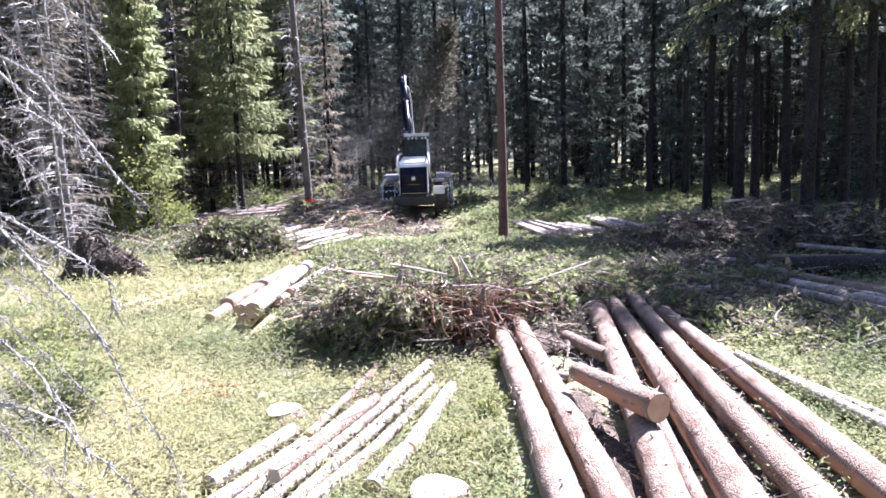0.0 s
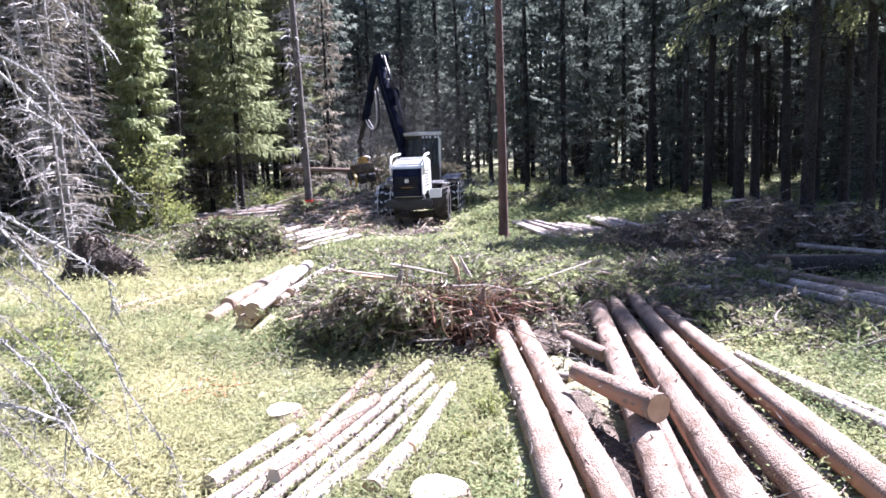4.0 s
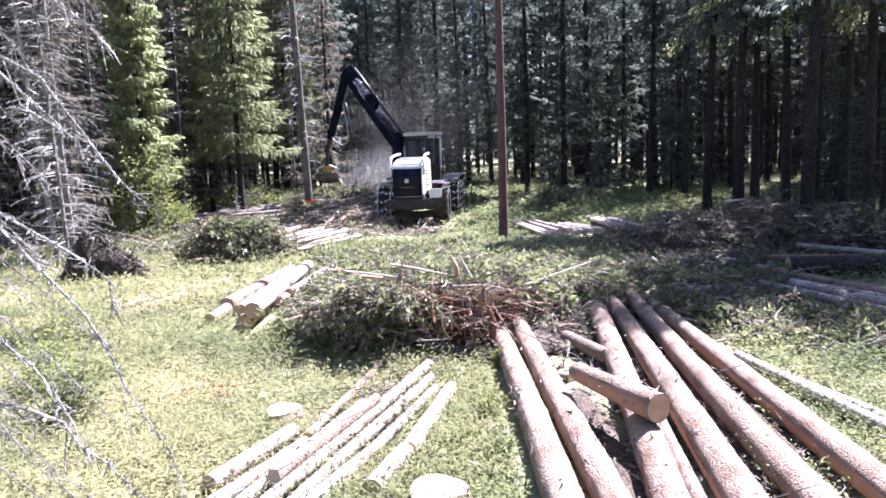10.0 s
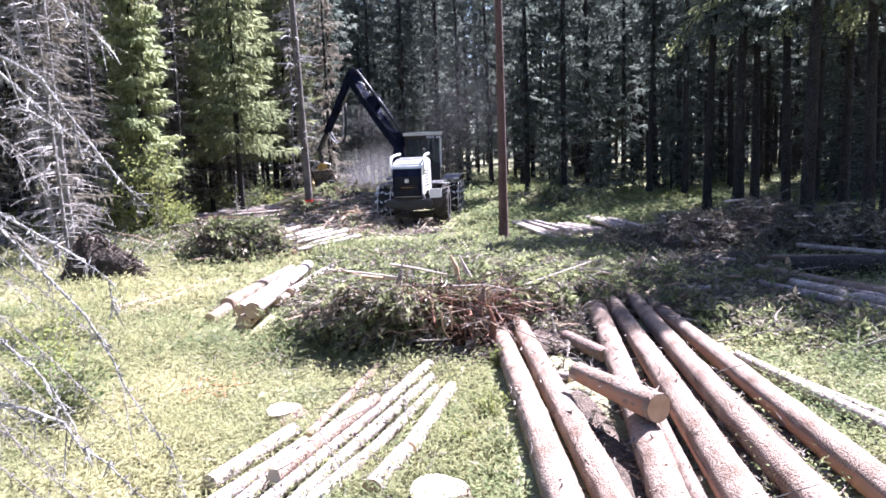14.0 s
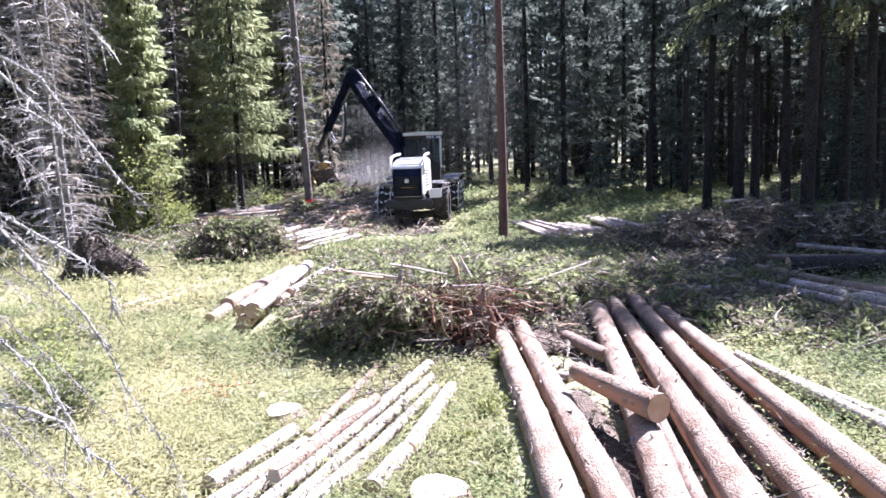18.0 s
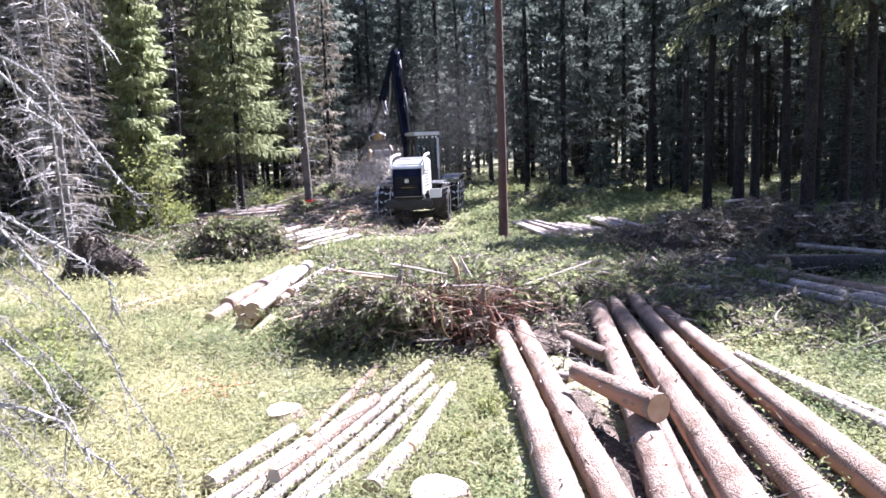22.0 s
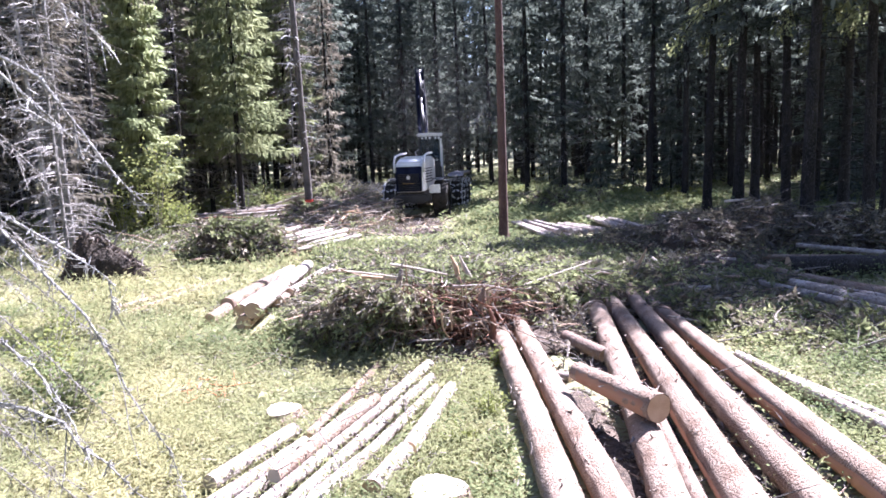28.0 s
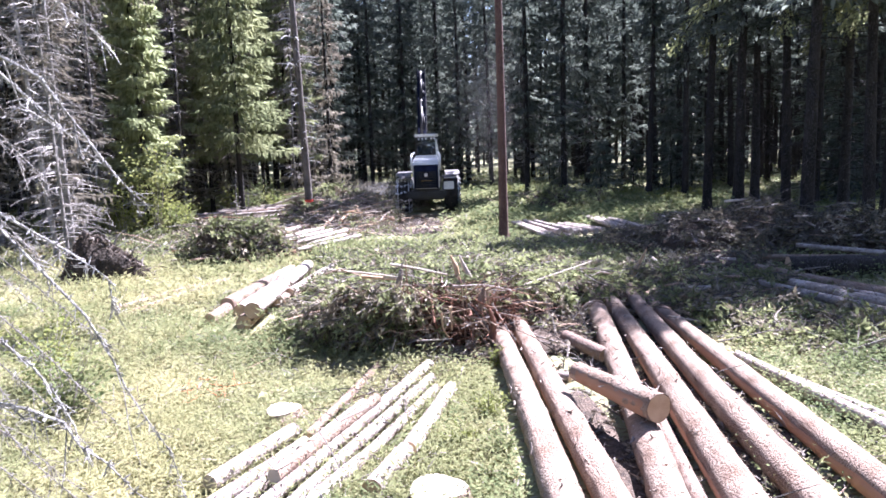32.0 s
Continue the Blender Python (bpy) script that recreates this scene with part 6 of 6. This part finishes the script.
def build_cab():
    """Cab on the turntable; its own space has the turntable's centre as origin, +Y the way the crane points."""
    cab = new("cab")
    cab.parent = harvester
    g = Geo()
    g.prism([(-0.66, 1.45), (-0.70, 2.25), (0.55, 2.05), (0.62, 1.45)], -0.56, 0.56, 0.05)
    hp("cab_body", g, "dark", cab)
    g = Geo()
    g.box(-0.70, 0.70, -0.84, 0.72, 3.37, 3.51, 0.06)
    hp("cab_roof", g, "white", cab, "pale flat cab roof")
    g = Geo()
    g.prism([(-0.73, 3.22), (-0.74, 3.36), (0.64, 3.36), (0.62, 3.22)], -0.60, 0.60, 0.02)
    hp("roof_band", g, "dark", cab)
    for x in (-0.42, -0.22, -0.02, 0.28, 0.46):
        g = Geo()
        g.tube([(x, -0.73, 3.29), (x, -0.785, 3.29)], [0.05, 0.055], 12)
        hp("work_light", g, "lamp", cab, "round work light", False)
    for x, y0, y1, key in ((-0.56, -0.67, -0.70, "dark"), (0.56, -0.67, -0.70, "white"), (-0.56, 0.54, 0.60, "dark"), (0.56, 0.54, 0.60, "dark"), (0.57, -0.10, -0.05, "dark"), (-0.57, -0.10, -0.05, "dark")):
        g = Geo()
        w = 0.07 if key == "white" else 0.05
        g.tube([(x, y0, 2.0), (x, y1, 3.25)], [w, w], 4)
        hp("pillar", g, key, cab)
    for x0, x1, ya, yb in ((-0.52, 0.52, -0.67, -0.70), (-0.52, 0.52, 0.55, 0.60)):
        g = Geo()
        g.add([(x0, ya, 2.2), (x1, ya, 2.2), (x1, yb, 3.24), (x0, yb, 3.24), (x0, ya + 0.012, 2.2), (x1, ya + 0.012, 2.2), (x1, yb + 0.012, 3.24), (x0, yb + 0.012, 3.24)], [(0, 1, 2, 3), (7, 6, 5, 4), (0, 4, 5, 1), (1, 5, 6, 2), (2, 6, 7, 3), (3, 7, 4, 0)])
        hp("window_pane", g, "glass", cab)
    for sx in (-1, 1):
        for a, b in ((-0.63, -0.12), (-0.02, 0.52)):
            g = Geo()
            g.box(sx * 0.565 - 0.006, sx * 0.565 + 0.006, a, b, 2.1, 3.24, 0)
            hp("window_pane", g, "glass", cab)
    g = Geo()
    g.box(-0.28, 0.28, -0.45, -0.30, 1.95, 2.95, 0.06)
    g.box(-0.28, 0.28, -0.35, 0.2, 2.0, 2.15, 0.05)
    hp("driver_seat", g, "dark", cab)
    g = Geo()
    g.box(0.60, 0.65, -0.62, -0.30, 1.5, 3.0, 0.02)
    hp("ladder_panel", g, "white", cab, "white side panel")
    # crane foot beside the cab's front
    g = Geo()
    g.tube([(CRANE.x, CRANE.y, 1.25), (CRANE.x, CRANE.y, 2.2), (CRANE.x, CRANE.y, 3.1)], [0.36, 0.30, 0.22], 14)
    g.box(CRANE.x - 0.2, CRANE.x + 0.2, -0.2, CRANE.y + 0.2, 1.2, 1.55, 0.04)
    hp("crane_foot", g, "blue", cab, "dark slewing crane foot")
    for o in cab.children:
        if not o.name.startswith("crane_foot"):
            o.data.transform(Matrix.Diagonal((0.86, 0.84, 1.0, 1.0)))
    return cab


cab = build_cab()


def build_booms():
    boom = new("main_boom")
    boom.parent = harvester
    g = Geo()
    g.prism([(-0.22, -0.20), (-0.18, 0.22), (0.25, 0.30), (0.9, 0.18), (3.6, 0.14), (L1 - 0.35, 0.26), (L1 + 0.10, 0.24), (L1 + 0.16, 0.0), (L1 + 0.06, -0.20), (3.4, -0.20), (1.6, -0.24), (0.6, -0.24)], -0.21, 0.21, 0.02)
    hp("boom_beam", g, "blue", boom, "dark blue-black welded boom beam")
    for sx in (-1, 1):
        g = Geo()
        g.prism([(1.95, 0.10), (2.05, 0.56), (2.25, 0.62), (2.45, 0.56), (2.75, 0.10)], sx * 0.13 - 0.02, sx * 0.13 + 0.02, 0.006)
        hp("cylinder_bracket", g, "blue", boom, "dark bracket between beam and cylinder")
        g = Geo()
        g.prism([(L1 - 0.45, 0.15), (L1 - 0.22, 0.56), (L1 + 0.02, 0.56), (L1 + 0.18, 0.05)], sx * 0.19 - 0.02, sx * 0.19 + 0.02, 0.006)
        hp("knuckle_plate", g, "blue", boom, "dark elbow plate")
        g = Geo()
        g.prism([(-0.1, 0.1), (0.02, 0.55), (0.22, 0.55), (0.5, 0.1)], sx * 0.16 - 0.02, sx * 0.16 + 0.02, 0.006)
        hp("cylinder_bracket", g, "blue", boom)
    g = Geo()
    g.tube([(0.0, 0.1, 0.48), (0.0, 2.3, 0.52)], [0.075, 0.075], 12)
    hp("lift_cylinder", g, "dark", boom, "black lift cylinder", True)
    g = Geo()
    g.tube([(0.0, 2.2, 0.52), (0.0, L1 - 0.10, 0.48)], [0.06, 0.06], 10)
    hp("tilt_rod", g, "dark", boom, "dark tilt cylinder", True)
    for y0, y1, z in ((0.55, 1.75, 0.30), (2.7, 3.15, 0.27), (3.2, 3.75, 0.25)):
        g = Geo()
        g.tube([(0.10, y0, z - 0.10), (0.14, (y0 + y1) / 2, z), (0.06, y1, z - 0.08)], [0.028] * 3, 6)
        hp("boom_hose", g, "grey" if y0 > 3 else "hose_dark", boom, "dusty hose in the boom's gap", True)
        g = Geo()
        g.tube([(0.02, y0, z - 0.10), (0.05, (y0 + y1) / 2, z + 0.03), (-0.04, y1, z - 0.08)], [0.024] * 3, 6)
        hp("boom_hose", g, "grey" if y0 > 3 else "hose_dark", boom, "dusty hose in the boom's gap", True)
    g = Geo()
    g.box(-0.15, 0.15, L1 - 0.06, L1 + 0.10, 0.22, 0.27, 0.02)
    hp("elbow_cap", g, "grey", boom, "pale elbow plate")
    g = Geo()
    g.tube([(0.23, 0.1, 0.2), (0.24, 1.5, 0.12), (0.24, 3.0, 0.10), (0.16, L1 - 0.1, 0.16)], [0.022] * 4, 6)
    g.tube([(-0.23, 0.1, 0.2), (-0.24, 1.5, 0.12), (-0.24, 3.0, 0.10), (-0.16, L1 - 0.1, 0.15)], [0.022] * 4, 6)
    hp("boom_hose", g, "hose_dark", boom)
    outer = new("outer_boom")
    outer.parent = harvester
    g = Geo()
    g.prism([(-0.20, -0.2), (-0.18, 0.2), (0.1, 0.24), (1.4, 0.17), (L2 + 0.5, 0.13), (L2 + 0.5, -0.11), (1.4, -0.15), (0.1, -0.2)], -0.14, 0.14, 0.02)
    hp("outer_beam", g, "blue", outer, "dark telescopic outer boom")
    g = Geo()
    g.tube([(0.0, 0.35, -0.24), (0.0, 1.35, -0.23)], [0.05, 0.05], 8)
    hp("inner_cylinder", g, "grey", outer, "dusty steel cylinder under the boom", True)
    g = Geo()
    pts = [(0.12, 1.25, -0.20), (0.13, 1.55, -0.42), (0.14, 2.0, -0.75), (0.12, 2.5, -1.05), (0.1, 2.85, -1.10), (0.1, 3.05, -0.90), (0.1, 3.08, -0.55), (0.08, 2.95, -0.15)]
    g.tube(pts, [0.05] * 8, 8)
    hp("hose_loop", g, "hose_dark", outer, "hanging loop of black hydraulic hose", True)
    g = Geo()
    g.tube([(x - 0.1, y + 0.02, z + 0.07) for x, y, z in pts], [0.03] * 8, 8)
    hp("hose_loop", g, "hose", outer, "hanging loop of pale hydraulic hose", True)
    ext = new("boom_extension")
    ext.parent = harvester
    g = Geo()
    g.box(-0.085, 0.085, -1.6, 0.0, -0.085, 0.085, 0.015)
    g.box(-0.11, 0.11, -0.18, 0.1, -0.11, 0.11, 0.03)
    hp("extension_beam", g, "dark", ext)
    return boom, outer, ext


boom, outer, ext = build_booms()


def build_head():
    """Felling head; its origin is the pin at the boom's tip, it hangs down -Z and grips stems along X."""
    head = new("harvester_head")
    head.parent = harvester
    g = Geo()
    g.tube([(0, 0, 0.02), (0.02, 0, -0.3), (0, 0, -0.62)], [0.06, 0.075, 0.09], 10)
    g.box(-0.10, 0.10, -0.09, 0.09, -0.38, -0.26, 0.02)
    hp("link", g, "dark", head)
    g = Geo()
    g.box(-0.16, 0.16, -0.14, 0.14, -0.90, -0.60, 0.03)
    hp("rotator", g, "yellow", head, "yellow rotator")
    g = Geo()
    g.prism([(-0.28, -0.50), (0.28, -0.50), (0.36, -0.75), (0.30, -1.0), (-0.30, -1.0), (-0.36, -0.75)], -0.40, 0.34, 0.04)
    hp("head_frame", g, "head_steel", head, "dusty brown-black steel head frame")
    for sx in (-0.18, 0.18):
        for sy in (-1, 1):
            g = Geo()
            g.tube([(sx - 0.12, sy * 0.33, -1.10), (sx + 0.12, sy * 0.33, -1.10)], [0.19, 0.19], 14)
            for k in range(10):
                a = 2 * math.pi * k / 10
                g.box(sx - 0.11, sx + 0.11, sy * 0.33 + 0.2 * math.cos(a) - 0.018, sy * 0.33 + 0.2 * math.cos(a) + 0.018, -1.10 + 0.2 * math.sin(a) - 0.018, -1.10 + 0.2 * math.sin(a) + 0.018, 0)
            hp("feed_roller", g, "dark", head, "spiked feed roller")
    for sx in (-0.48, 0.42):
        for sy in (-1, 1):
            g = Geo()
            g.tube([(sx, sy * 0.2, -0.8), (sx, sy * 0.48, -1.0), (sx, sy * 0.42, -1.35), (sx, sy * 0.12, -1.48)], [0.07, 0.06, 0.05, 0.02], 6)
            hp("delimbing_knife", g, "head_steel" if sx > 0 else "yellow", head, "curved delimbing knife")
    g = Geo()
    g.box(-0.62, -0.50, -0.4, 0.3, -1.15, -0.75, 0.05)
    hp("saw_box", g, "dark", head, "black chainsaw housing")
    g = Geo()
    g.tube([(0.1, 0.05, -0.2), (0.35, 0.1, -0.3), (0.3, 0.2, -0.6)], [0.03] * 3, 6)
    g.tube([(-0.1, -0.05, -0.2), (-0.4, -0.1, -0.35), (-0.35, -0.2, -0.6)], [0.03] * 3, 6)
    hp("head_hose", g, "hose", head)
    for o in head.children:
        o.data.transform(Matrix.Diagonal((1.25, 1.25, 1.15, 1.0)) @ (Matrix.Translation((0, 0, -0.38)) if o.name.split(".")[0] not in ("rotator", "link") else Matrix.Identity(4)))
    return head


head = build_head()


# ---- trees in the harvester's grip ----
def felled_spruce(label, length, r0, crown_from, crown_r, seed, needles, n):
    """A felled tree along +X, its butt at the origin."""
    rng = np.random.default_rng(seed)
    ob = tagged(new("felled_spruce"), label, "felled tree")
    g = Geo()
    g.tube([(0, 0, 0), (length * 0.4, 0, 0.03), (length * 0.75, 0, 0), (length, 0, 0)], [r0, r0 * 0.75, r0 * 0.45, 0.015], 10)
    part("stem", g, M["logbark_red"], ob, smooth=True)
    e = Geo()
    e.tube([(-0.006, 0, 0), (0.002, 0, 0)], [r0 * 0.98, r0 * 0.98], 12)
    part("cut_end", e, M["cut_pale"], ob)
    s = rng.random(n) ** 0.9
    x = crown_from + s * (length - crown_from)
    a = rng.uniform(0, 2 * math.pi, n)
    rr = crown_r * (1 - 0.75 * s) * rng.uniform(0.1, 1, n)
    P = np.stack([x + rr * 0.5, rr * np.cos(a), rr * np.sin(a) * 0.9 - 0.1 * rr], 1)
    w = unit(np.stack([rng.uniform(0.3, 1.0, n), np.cos(a) + rng.normal(0, .4, n), np.sin(a) + rng.normal(0, .4, n) - 0.3], 1))
    L = rng.uniform(0.12, 0.36, n)
    v, f = sprays(P, w, L, L * 0.36, rng)
    part("crown", soup("crown", v, f, M[needles]), None, ob)
    b = Geo()
    for _ in range(60):
        q = rng.random()
        xx, aa = crown_from * 0.8 + q * (length - crown_from * 0.8), rng.uniform(0, 2 * math.pi)
        ln = crown_r * (1 - 0.7 * q) * rng.uniform(0.5, 1.1)
        o = Vector((xx, 0, 0))
        b.tube([o, o + Vector((ln * 0.4, math.cos(aa) * ln, math.sin(aa) * ln))], [0.014, 0.004], 4, False)
    tagged(part("bough_tangle", b, M["stick"], ob), kind="stuff")
    return ob


first_tree = felled_spruce("felled spruce with a brownish crown gripped by the harvester", 9.0, 0.13, 4.0, 1.5, 201, "needle_dull_shade", 4200)
second_tree = felled_spruce("slim felled spruce fed through the harvester head", 7.5, 0.11, 5.0, 0.9, 202, "needle_cut", 1800)
spruce_top = felled_spruce("brown spruce top lifted by the harvester head", 3.4, 0.06, 0.3, 0.9, 203, "needle_dry", 5200)


# ---- drifting dust: loose clouds of tiny flakes ----
def dust_cloud(seed, n, sx, sy, sz):
    rng = np.random.default_rng(seed)
    P = rng.normal(0, 1, (n, 3)) * np.array([sx, sy, sz])
    lump = rng.normal(0, 1, (9, 3)) * np.array([sx, sy, sz]) * 0.9
    pick = rng.integers(0, 9, n)
    P = P * 0.5 + lump[pick] * 0.75
    L = rng.uniform(0.008, 0.022, n)
    v, f = sprays(P, unit(rng.normal(0, 1, (n, 3))), L, L * 0.9, rng)
    ob = tagged(new("dust_cloud", soup("dust_cloud", v, f, M["dust"])), "thin pale cloud of drifting dust and needles", "dust", kind="stuff")
    return ob


clouds = [dust_cloud(301, 120000, 1.25, 0.6, 0.95), dust_cloud(302, 95000, 2.8, 1.2, 2.4), dust_cloud(303, 45000, 1.0, 0.5, 0.4)]

# ---- what moves ----
# seconds, x, y, heading of the harvester
DRIVE = [(0, -1.03, 28.9, 0), (0.6, -1.06, 28.5, -1), (1.2, -1.05, 27.4, -4), (1.8, -1.03, 27.0, -5.5), (23.0, -1.03, 27.0, -5.5), (24.0, -1.03, 27.4, -4), (24.7, -1.08, 28.0, -2), (25.5, -1.02, 28.6, -1)]
DRIVE += [(26.6, -1.0, 29.2, -5), (27.5, -1.0, 29.6, -9), (28.5, -0.96, 30.0, -10), (29.2, -0.88, 30.3, -9), (30.2, -0.74, 30.9, -6), (31.2, -0.64, 31.4, -3), (32, -0.6, 31.8, 0)]
# seconds, slew, main boom's and outer boom's angles, reach of the outer boom
REACH = [(0, 4.8, 48.0, -78.0, 3.25), (0.3, 8.7, 52.6, -77.6, 3.45), (0.6, 13.0, 57.5, -63.4, 3.84), (0.9, 17.9, 60.9, -57.0, 4.02), (1.2, 23.2, 63.8, -56.9, 4.29), (1.5, 25.7, 65.8, -51.4, 4.45), (2, 29.2, 67.9, -50.1, 4.37), (3, 29.4, 67.6, -50.4, 4.35), (3.5, 33.2, 68.1, -49.5, 4.48)]
REACH += [(5.5, 57.6, 53.2, -83.6, 3.58), (6, 58.0, 54.1, -82.3, 3.65), (7, 55.8, 55.5, -83.5, 3.71), (8.2, 57.2, 56.0, -81.1, 3.59), (8.6, 57.2, 55.6, -77.5, 3.68), (9, 53.8, 55.5, -68.1, 3.86), (9.4, 56.7, 50.8, -65.1, 3.78), (9.8, 60.0, 49.0, -67.4, 3.63), (10.2, 57.9, 49.9, -61.9, 3.79)]
REACH += [(11.5, 55.5, 48.9, -55.7, 3.95), (13, 54.1, 47.4, -51.7, 4.03), (19.9, 54.1, 47.4, -50.6, 4.0), (20.4, 48.2, 55.3, -41.8, 4.41), (20.8, 44.1, 59.7, -40.9, 4.4), (21.2, 40.3, 60.9, -40.0, 4.08), (21.6, 33.5, 65.5, -35.5, 4.47), (22, 25.6, 70.4, -35.5, 4.58), (22.3, 19.8, 65.6, -44.5, 3.57)]
REACH += [(22.6, 13.0, 64.1, -48.9, 3.75), (23, 1.3, 61.1, -51.0, 4.1), (23.5, -8.4, 59.9, -55.8, 4.0), (24, -13.9, 54.7, -60.8, 3.83), (25.5, -9.0, 58.8, -62.2, 3.55), (27.5, 13.9, 55.2, -76.0, 3.05), (29, 9.8, 56.4, -74.0, 3.15), (30.5, -1.4, 54.1, -70.0, 3.25), (32, -0.6, 59.4, -68.0, 3.25)]


def at(table, t):
    a = np.array(table)
    return [float(np.interp(t, a[:, 0], a[:, i])) for i in range(1, a.shape[1])]


def machine(t):
    x, y, yaw = at(DRIVE, t)
    return pose(x, y, 0.0, 0, 0, yaw)


def crane(t):
    """Poses of cab, main boom, outer boom, extension and head in the harvester's space."""
    slew, a, b, reach = at(REACH, t)
    turn = Matrix.Translation(TURN) @ pose(0, 0, 0, 0, 0, slew)
    foot = turn @ Matrix.Translation(CRANE)
    main = foot @ pose(0, 0, 0, a)
    elbow = turn @ Matrix.Translation(CRANE + Vector((0, L1 * math.cos(radians(a)), L1 * math.sin(radians(a)))))
    out = elbow @ pose(0, 0, 0, b)
    tip = out @ Matrix.Translation((0, reach, 0))
    hang = Matrix.Translation(tip.translation) @ pose(0, 0, 0, 0, 6 * math.sin(t * 1.3), 25 + 5 * math.sin(t * 0.7))
    return turn, main, out, tip, hang


def lie(x, y, z, yaw, up):
    """A stem's pose: its butt's place, the compass turn of its axis and its rise."""
    return Matrix.Translation((x, y, z)) @ pose(0, 0, 0, 0, 0, yaw) @ pose(0, 0, 0, 0, -up, 0)


def motions():
    times = [i * 0.25 for i in range(129)]
    walk(harvester, [(t, machine(t)) for t in times])
    keys = [(t, crane(t)) for t in times]
    for ob, k in ((cab, 0), (boom, 1), (outer, 2), (ext, 3), (head, 4)):
        walk(ob, [(t, m[k]) for t, m in keys])
    a = np.array(DRIVE)
    steps = np.concatenate([[0], np.cumsum(np.hypot(np.diff(a[:, 1]), np.diff(a[:, 2])) * np.sign(np.diff(a[:, 2])))])
    for w in wheels:
        x, y, r = w.matrix_basis.translation
        walk(w, [(t, pose(x, y, r, -math.degrees(float(np.interp(t, a[:, 0], steps)) / r))) for t in times])

    def grip(t):
        return (machine(t) @ crane(t)[4]) @ Vector((0, 0, -1.4))

    rows = []
    for t in times:
        p = grip(min(t, 4.5))
        up = float(np.interp(t, [0, 0.3, 0.6, 0.9, 1.2, 1.6, 4.5, 5.2], [66, 52, 31, 15, 3, -4, -4, -1]))
        yaw = float(np.interp(t, [0, 2, 3.5, 4.5, 5.2], [46, 44, 30, 16, 10]))
        fed = float(np.interp(t, [0, 2.7, 3.5, 4.5], [0.5, 0.5, 2.8, 5.2]))
        low = float(np.interp(t, [4.4, 5.2], [0, 1]))
        spot = Vector((p.x, p.y + 0.3, p.z)).lerp(Vector((-5.0, 34.2, 0.45)), low)
        rows.append((t, lie(spot.x, spot.y, spot.z, yaw, up) @ Matrix.Translation((-fed, 0, 0))))
    walk(first_tree, rows)
    rows = []
    for t in times:
        s = float(np.interp(t, [0, 10.6, 11.6, 13.5, 14.6], [0, 0, 4.4, 4.4, 5.2]))
        z = float(np.interp(t, [0, 10.0, 10.6, 13.5, 14.6], [0.15, 0.15, 0.55, 0.55, 0.25]))
        rows.append((t, lie(-4.7 - 0.97 * s, 32.4 - 0.2 * s, z, 11, -1)))
    walk(second_tree, rows)
    rows = []
    for t in times:
        p = grip(min(max(t, 20.0), 22.9)) + Vector((0.0, 0.0, -0.1))
        p = Vector((-3.6, 34.6, 0.2)).lerp(p, float(np.interp(t, [19.4, 20.2], [0, 1])))
        drop = min(1.5, max(0.0, t - 22.9) * 2.5)
        swing = float(np.interp(t, [19.9, 20.6, 22.0, 22.9], [5, 40, 65, 20]))
        rows.append((t, lie(p.x, p.y, max(0.2, p.z - drop), -125, -swing)))
    walk(spruce_top, rows)
    walk(clouds[0], [(0, pose(-4.6, 35.4, 0.3)), (3.5, pose(-4.6, 35.2, 0.5)), (5.5, pose(-4.4, 35.0, 1.4)), (9, pose(-3.4, 35.0, 1.8)), (13, pose(-3.8, 35.0, 1.8)), (19, pose(-3.8, 35.0, 1.8)), (22.6, pose(-3.8, 35.0, 1.8)), (25, pose(-3.5, 35.2, 1.3)), (28, pose(2.6, 47.0, 4.6)), (32, pose(3.2, 48.0, 5.2))])
    walk(clouds[1], [(0, pose(-2.8, 37, 2.5, 0, 0, 20)), (9, pose(-2.6, 37, 3.2)), (14, pose(0.6, 38, 4.4)), (19, pose(2.6, 39, 4.8, 0, 0, 20)), (25, pose(-2.0, 39.5, 3.4, 0, 0, 40)), (32, pose(2.6, 43, 4.6, 0, 0, 60))])
    walk(clouds[2], [(0, pose(2.0, 33, 1.0)), (3.5, pose(2.2, 33, 0.9)), (9, pose(-4.0, 34.8, 1.1)), (20, pose(-4.3, 34.8, 1.2)), (27.5, pose(-3.3, 33.4, 0.9)), (32, pose(-2.6, 33.6, 0.8))])


motions()
